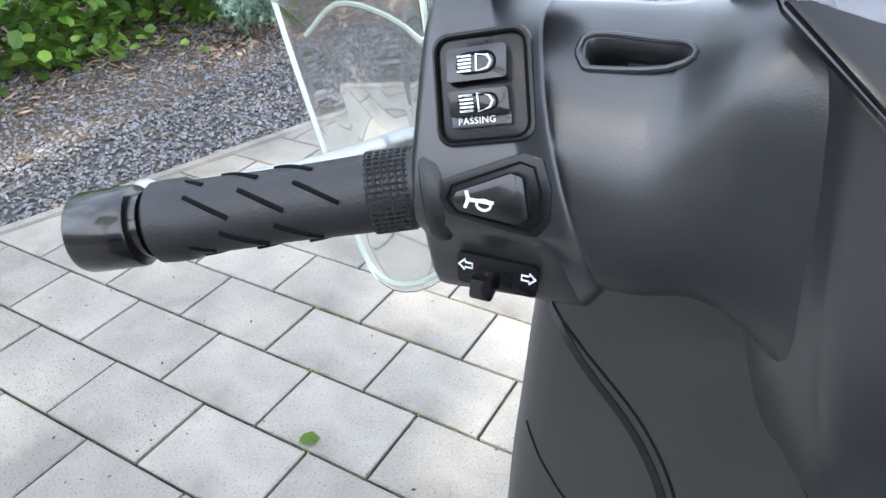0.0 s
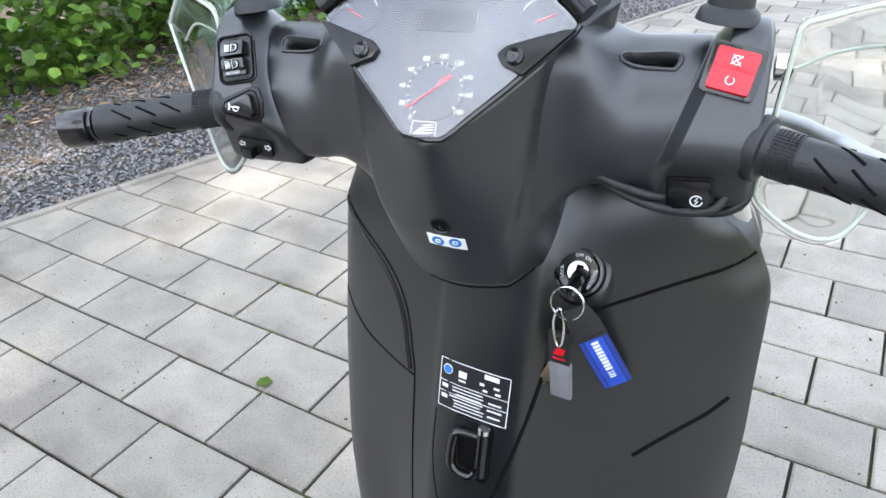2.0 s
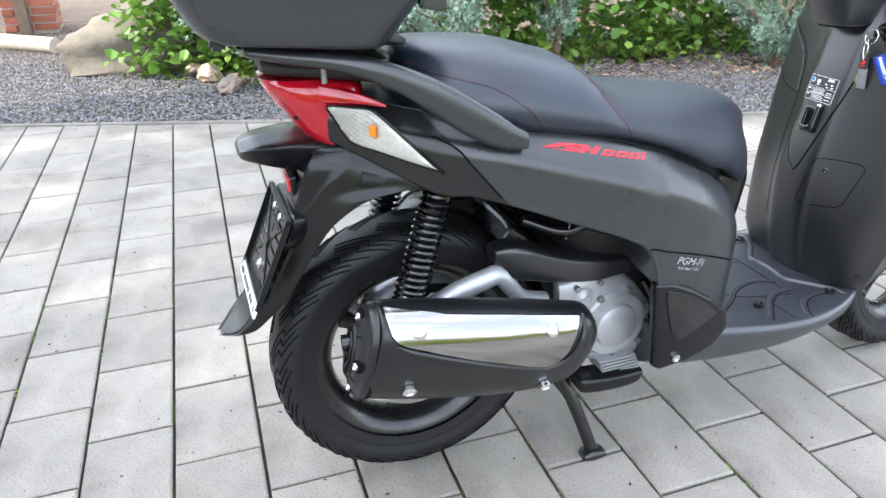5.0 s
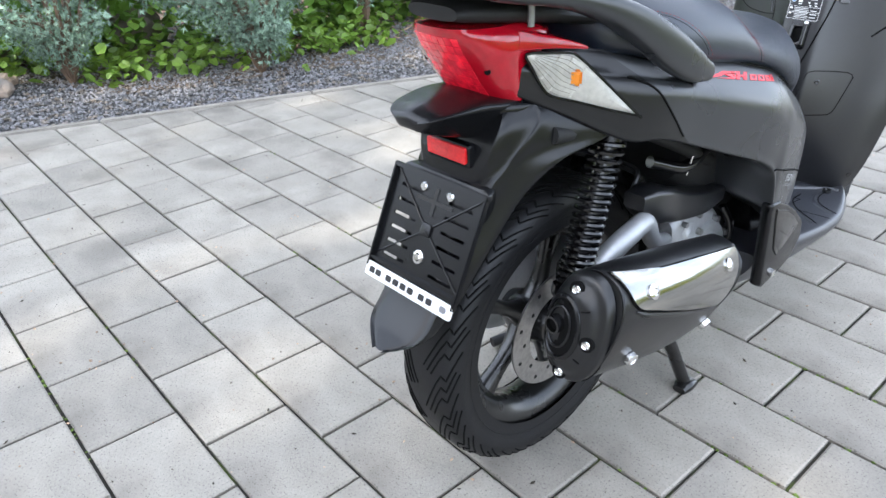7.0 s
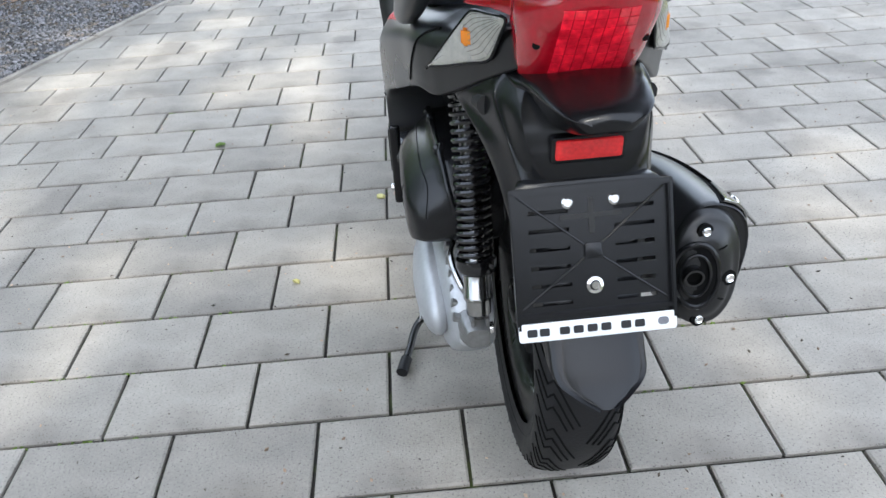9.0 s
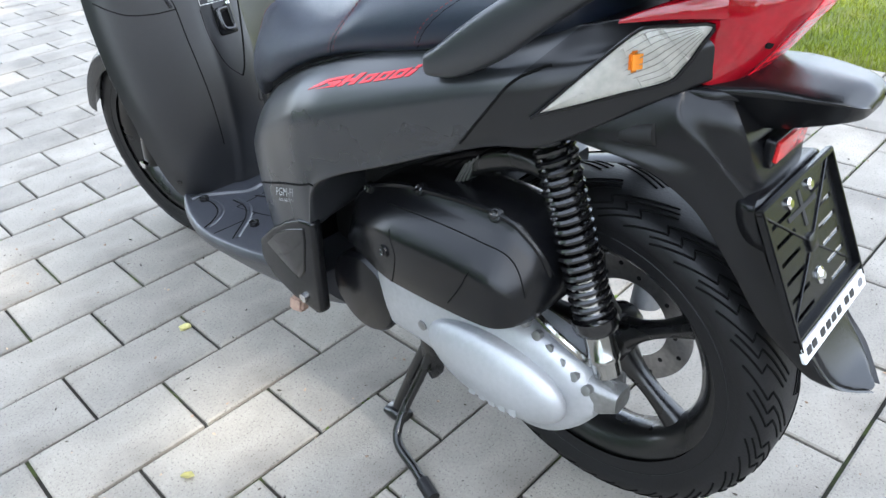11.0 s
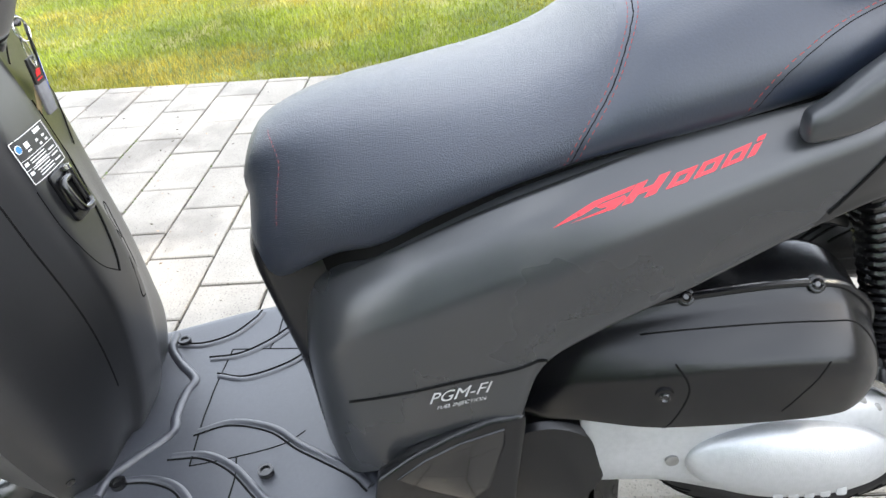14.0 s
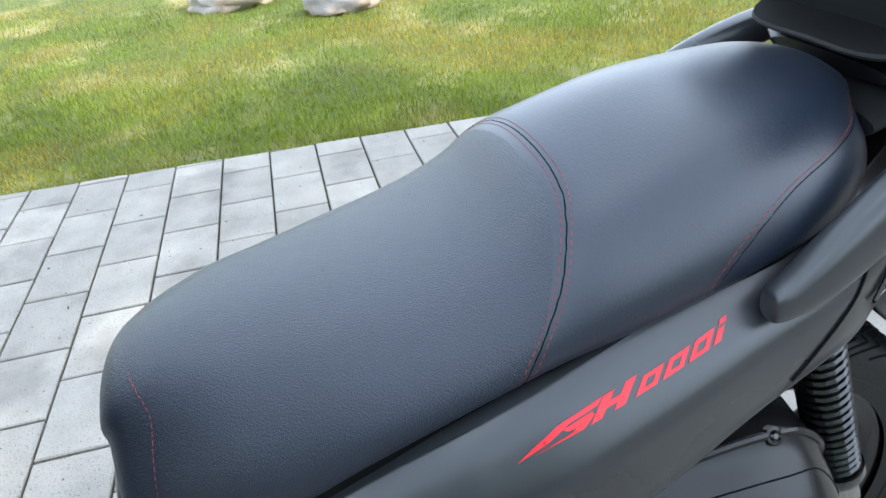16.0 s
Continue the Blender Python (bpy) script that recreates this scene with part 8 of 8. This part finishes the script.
fob = part("fob", slab([(-0.0105, -0.014), (0.0105, -0.014), (0.0105, -0.050), (-0.0105, -0.050)], 0.0045, fob_m @ pose(0, 0, -0.002), 0.0012), M_LEATHER, keys, "black leather fob")
part("eyelet", lathe([(0.0032, 0.0), (0.0032, 0.0006), (0.0016, 0.0006), (0.0016, 0.0)], fob_m @ Vector((0.001, -0.021, 0.0025)), (0, -1, 0), 14, closed=True), M_CHROME, fob)
part("fob_end", slab([(-0.0112, -0.047), (0.0112, -0.047), (0.0106, -0.091), (-0.0106, -0.091)], 0.0055, fob_m @ pose(0, 0, -0.0030), 0.002), M_GREYTAG, fob, "grey felt end of the fob")
part("emblem", slab([(-0.006, -0.039), (0.004, -0.0385), (0.007, -0.031), (-0.001, -0.030), (-0.004, -0.034)], 0.0005, fob_m @ pose(0, 0, 0.0026), 0), M_EMBLEM, fob)
part("lettering_bar", slab(rounded(0.013, 0.0022, 0.0006), 0.0003, fob_m @ pose(0, -0.043, 0.0026), 0), M_EMBLEM, fob)
part("spare_key", slab([(-0.002, -0.040), (-0.010, -0.048), (-0.026, -0.082), (-0.024, -0.087), (-0.018, -0.086), (-0.016, -0.080), (-0.013, -0.079), (-0.012, -0.073), (-0.009, -0.072), (-0.008, -0.066), (0.002, -0.050)], 0.0016, fob_m @ pose(0, 0, -0.004), 0.0003), M_BRASS, keys, "worn brass spare key")

# leaf fallen on the paving
bm = bmesh.new()
vs = [bm.verts.new(Vector(q) * 0.045) for q in LEAF_V]
for f in LEAF_F:
    bm.faces.new([vs[k] for k in f])
bmesh.ops.solidify(bm, geom=bm.faces[:], thickness=0.0006)
bmesh.ops.transform(bm, matrix=pose(-0.87, 1.42, 0.005, 4, 3, 130), verts=bm.verts)
solid("fallen_leaf", bm, M_LEAF_LIGHT, "single light-green leaf lying on the paving", "leaf")


# moss tufts in the joints, and litter
moss_rng = np.random.default_rng(12)
n = 4200
row, col = moss_rng.integers(-8, 16, n), moss_rng.uniform(-7, 6, n)
along = moss_rng.random(n) < 0.75
mx_ = np.where(along, col * 0.3, (np.floor(col) + 0.5 * (row % 2)) * 0.3) + moss_rng.normal(0, 0.002, n)
my_ = np.where(along, row * 0.2, row * 0.2 + moss_rng.uniform(0, 0.2, n)) + moss_rng.normal(0, 0.002, n)
keep = (np.sin(mx_ * 5.1 + 1.0) + np.sin(my_ * 4.3) + moss_rng.normal(0, 0.5, n)) > 0.75
pts = np.array([(PAVE_AT @ Vector((a, b, -0.006)))[:] for a, b in zip(mx_[keep], my_[keep])])
size = moss_rng.uniform(0.002, 0.0055, len(pts))
scatter_mesh("joint_moss", OCTA_V, OCTA_F, pts, np.stack([size * 1.6, size * 1.2, size * 0.7], 1), turns(len(pts), 0.4), M_MOSS, "green moss tufts in the joints of the paving", "moss")
n = 700
pts = np.stack([moss_rng.uniform(-1.9, 1.9, n), moss_rng.uniform(-1.6, 2.4, n), np.full(n, 0.002)], 1)
size = moss_rng.uniform(0.0012, 0.0042, n)
scatter_mesh("grit", OCTA_V, OCTA_F, pts, np.stack([size * 1.5, size, size * 0.6], 1), turns(n, 0.5), M_CHIP, "scattered grit and bits of bark on the paving", "grit")
boulder("pebble", (-0.297, 0.910, 0.004), (0.014, 0.010, 0.008), M_LEAFDRY, "pale yellow pebble lying on a paver", 31)
bm = bmesh.new()
vs = [bm.verts.new(Vector((q[0] * 0.022, q[1] * 0.03, q[2] * 0.03))) for q in LEAF_V]
for f in LEAF_F:
    bm.faces.new([vs[k] for k in f])
bmesh.ops.solidify(bm, geom=bm.faces[:], thickness=0.0006)
bmesh.ops.transform(bm, matrix=pose(-0.52, 0.47, 0.004, 3, 4, 40), verts=bm.verts)
solid("fallen_leaf", bm, M_LEAFDRY, "small yellowed leaf lying on the paving", "leaf")


# ---- paving stones ----
PAVE = PAVE_AT
paving = thing("paving", "grey rectangular concrete pavers laid in running bond with mossy joints", "paving", kind="structure")


def clip(poly, inside, cross):
    out = []
    for a, b in zip(poly, poly[1:] + poly[:1]):
        if inside(a):
            out.append(a)
        if inside(a) != inside(b):
            out.append(cross(a, b))
    return out


def cut(poly, value):
    """Keeps the part of a polygon where value(point) is above 0; value is linear."""
    def cross(a, b):
        t = value(a) / (value(a) - value(b))
        return (a[0] + (b[0] - a[0]) * t, a[1] + (b[1] - a[1]) * t)
    return clip(poly, lambda q: value(q) > 0, cross)


def paver(poly, lift=0.0):
    """One paver with chamfered edges: vertices and faces."""
    c = np.mean(poly, 0)
    n = len(poly)
    v = [(x, y, -0.03) for x, y in poly] + [(x, y, -0.003 + lift) for x, y in poly]
    v += [(x + (c[0] - x) * 0.0045 / max(abs(c[0] - x), 0.02), y + (c[1] - y) * 0.0045 / max(abs(c[1] - y), 0.02), lift) for x, y in poly]
    f = [(k, (k + 1) % n, n + (k + 1) % n, n + k) for k in range(n)] + [(n + k, n + (k + 1) % n, 2 * n + (k + 1) % n, 2 * n + k) for k in range(n)]
    return v, f + [tuple(range(2 * n, 3 * n))]


whole = [(-0.1462, -0.0961), (0.1462, -0.0961), (0.1462, 0.0961), (-0.1462, 0.0961)]
v, f = paver(whole)
stone_mesh = bpy.data.meshes.new("paver")
stone_mesh.from_pydata(v, [], f)
stone_mesh.materials.append(M_STONE)
far_v, far_f = [], []
stone_rng = random.Random(5)
for row in range(-34, 134):
    for col in range(-24, 40):
        x, y = (col + (0.5 if row % 2 else 0.0)) * 0.3, row * 0.2 + 0.1
        at = PAVE @ Vector((x, y, 0))
        lift, tip, tilt = stone_rng.uniform(-0.0015, 0.0012), stone_rng.uniform(-0.25, 0.25), stone_rng.uniform(-0.25, 0.25)
        gap = min(at.x - gravel_edge(at.y), lawn_edge(at.y) - 0.02 - at.x)
        if gap < -0.25:
            continue
        if gap > 0.24 and -1.05 < at.y < 2.25 and -1.30 < at.x < 1.05 and not (at.y > 0.9 and at.x > 0.6):
            ob = new("paver", stone_mesh)
            ob.parent = paving
            ob.matrix_local = pose(at.x, at.y, lift, tip, tilt, -0.62 + stone_rng.uniform(-0.25, 0.25))
            continue
        poly = [tuple((PAVE @ Vector((x + p, y + q, 0)))[:2]) for p, q in whole]
        if gap < 0.24:
            poly = cut(poly, lambda q: q[0] - gravel_edge(q[1]))
            poly = cut(poly, lambda q: lawn_edge(q[1]) - 0.02 - q[0]) if len(poly) > 2 else poly
        if len(poly) < 3:
            continue
        pv, pf = paver(poly, lift)
        base = len(far_v)
        far_v += pv
        far_f += [tuple(base + k for k in face) for face in pf]
me = bpy.data.meshes.new("far_pavers")
me.from_pydata(far_v, [], far_f)
me.materials.append(M_STONE_FAR)
far = new("far_pavers", me)
far.parent = paving
tagged(far, kind="stuff")
# dry crumbs of bark and leaf strewn over the paving
n = 2600
dy = rng.uniform(-1.6, 5.0, n)
dx = gravel_edge(dy) + (lawn_edge(dy) - gravel_edge(dy)) * rng.random(n)
size = 0.0012 + 0.0036 * rng.random(n) ** 3
scatter_mesh("crumbs", OCTA_V, OCTA_F, np.stack([dx, dy, np.full(n, 0.0012)], 1), np.stack([size * 1.6, size * 0.7, size * 0.5], 1), turns(n, 0.4), M_CRUMB,
             "dry crumbs of bark and leaf on the paving", "crumbs")
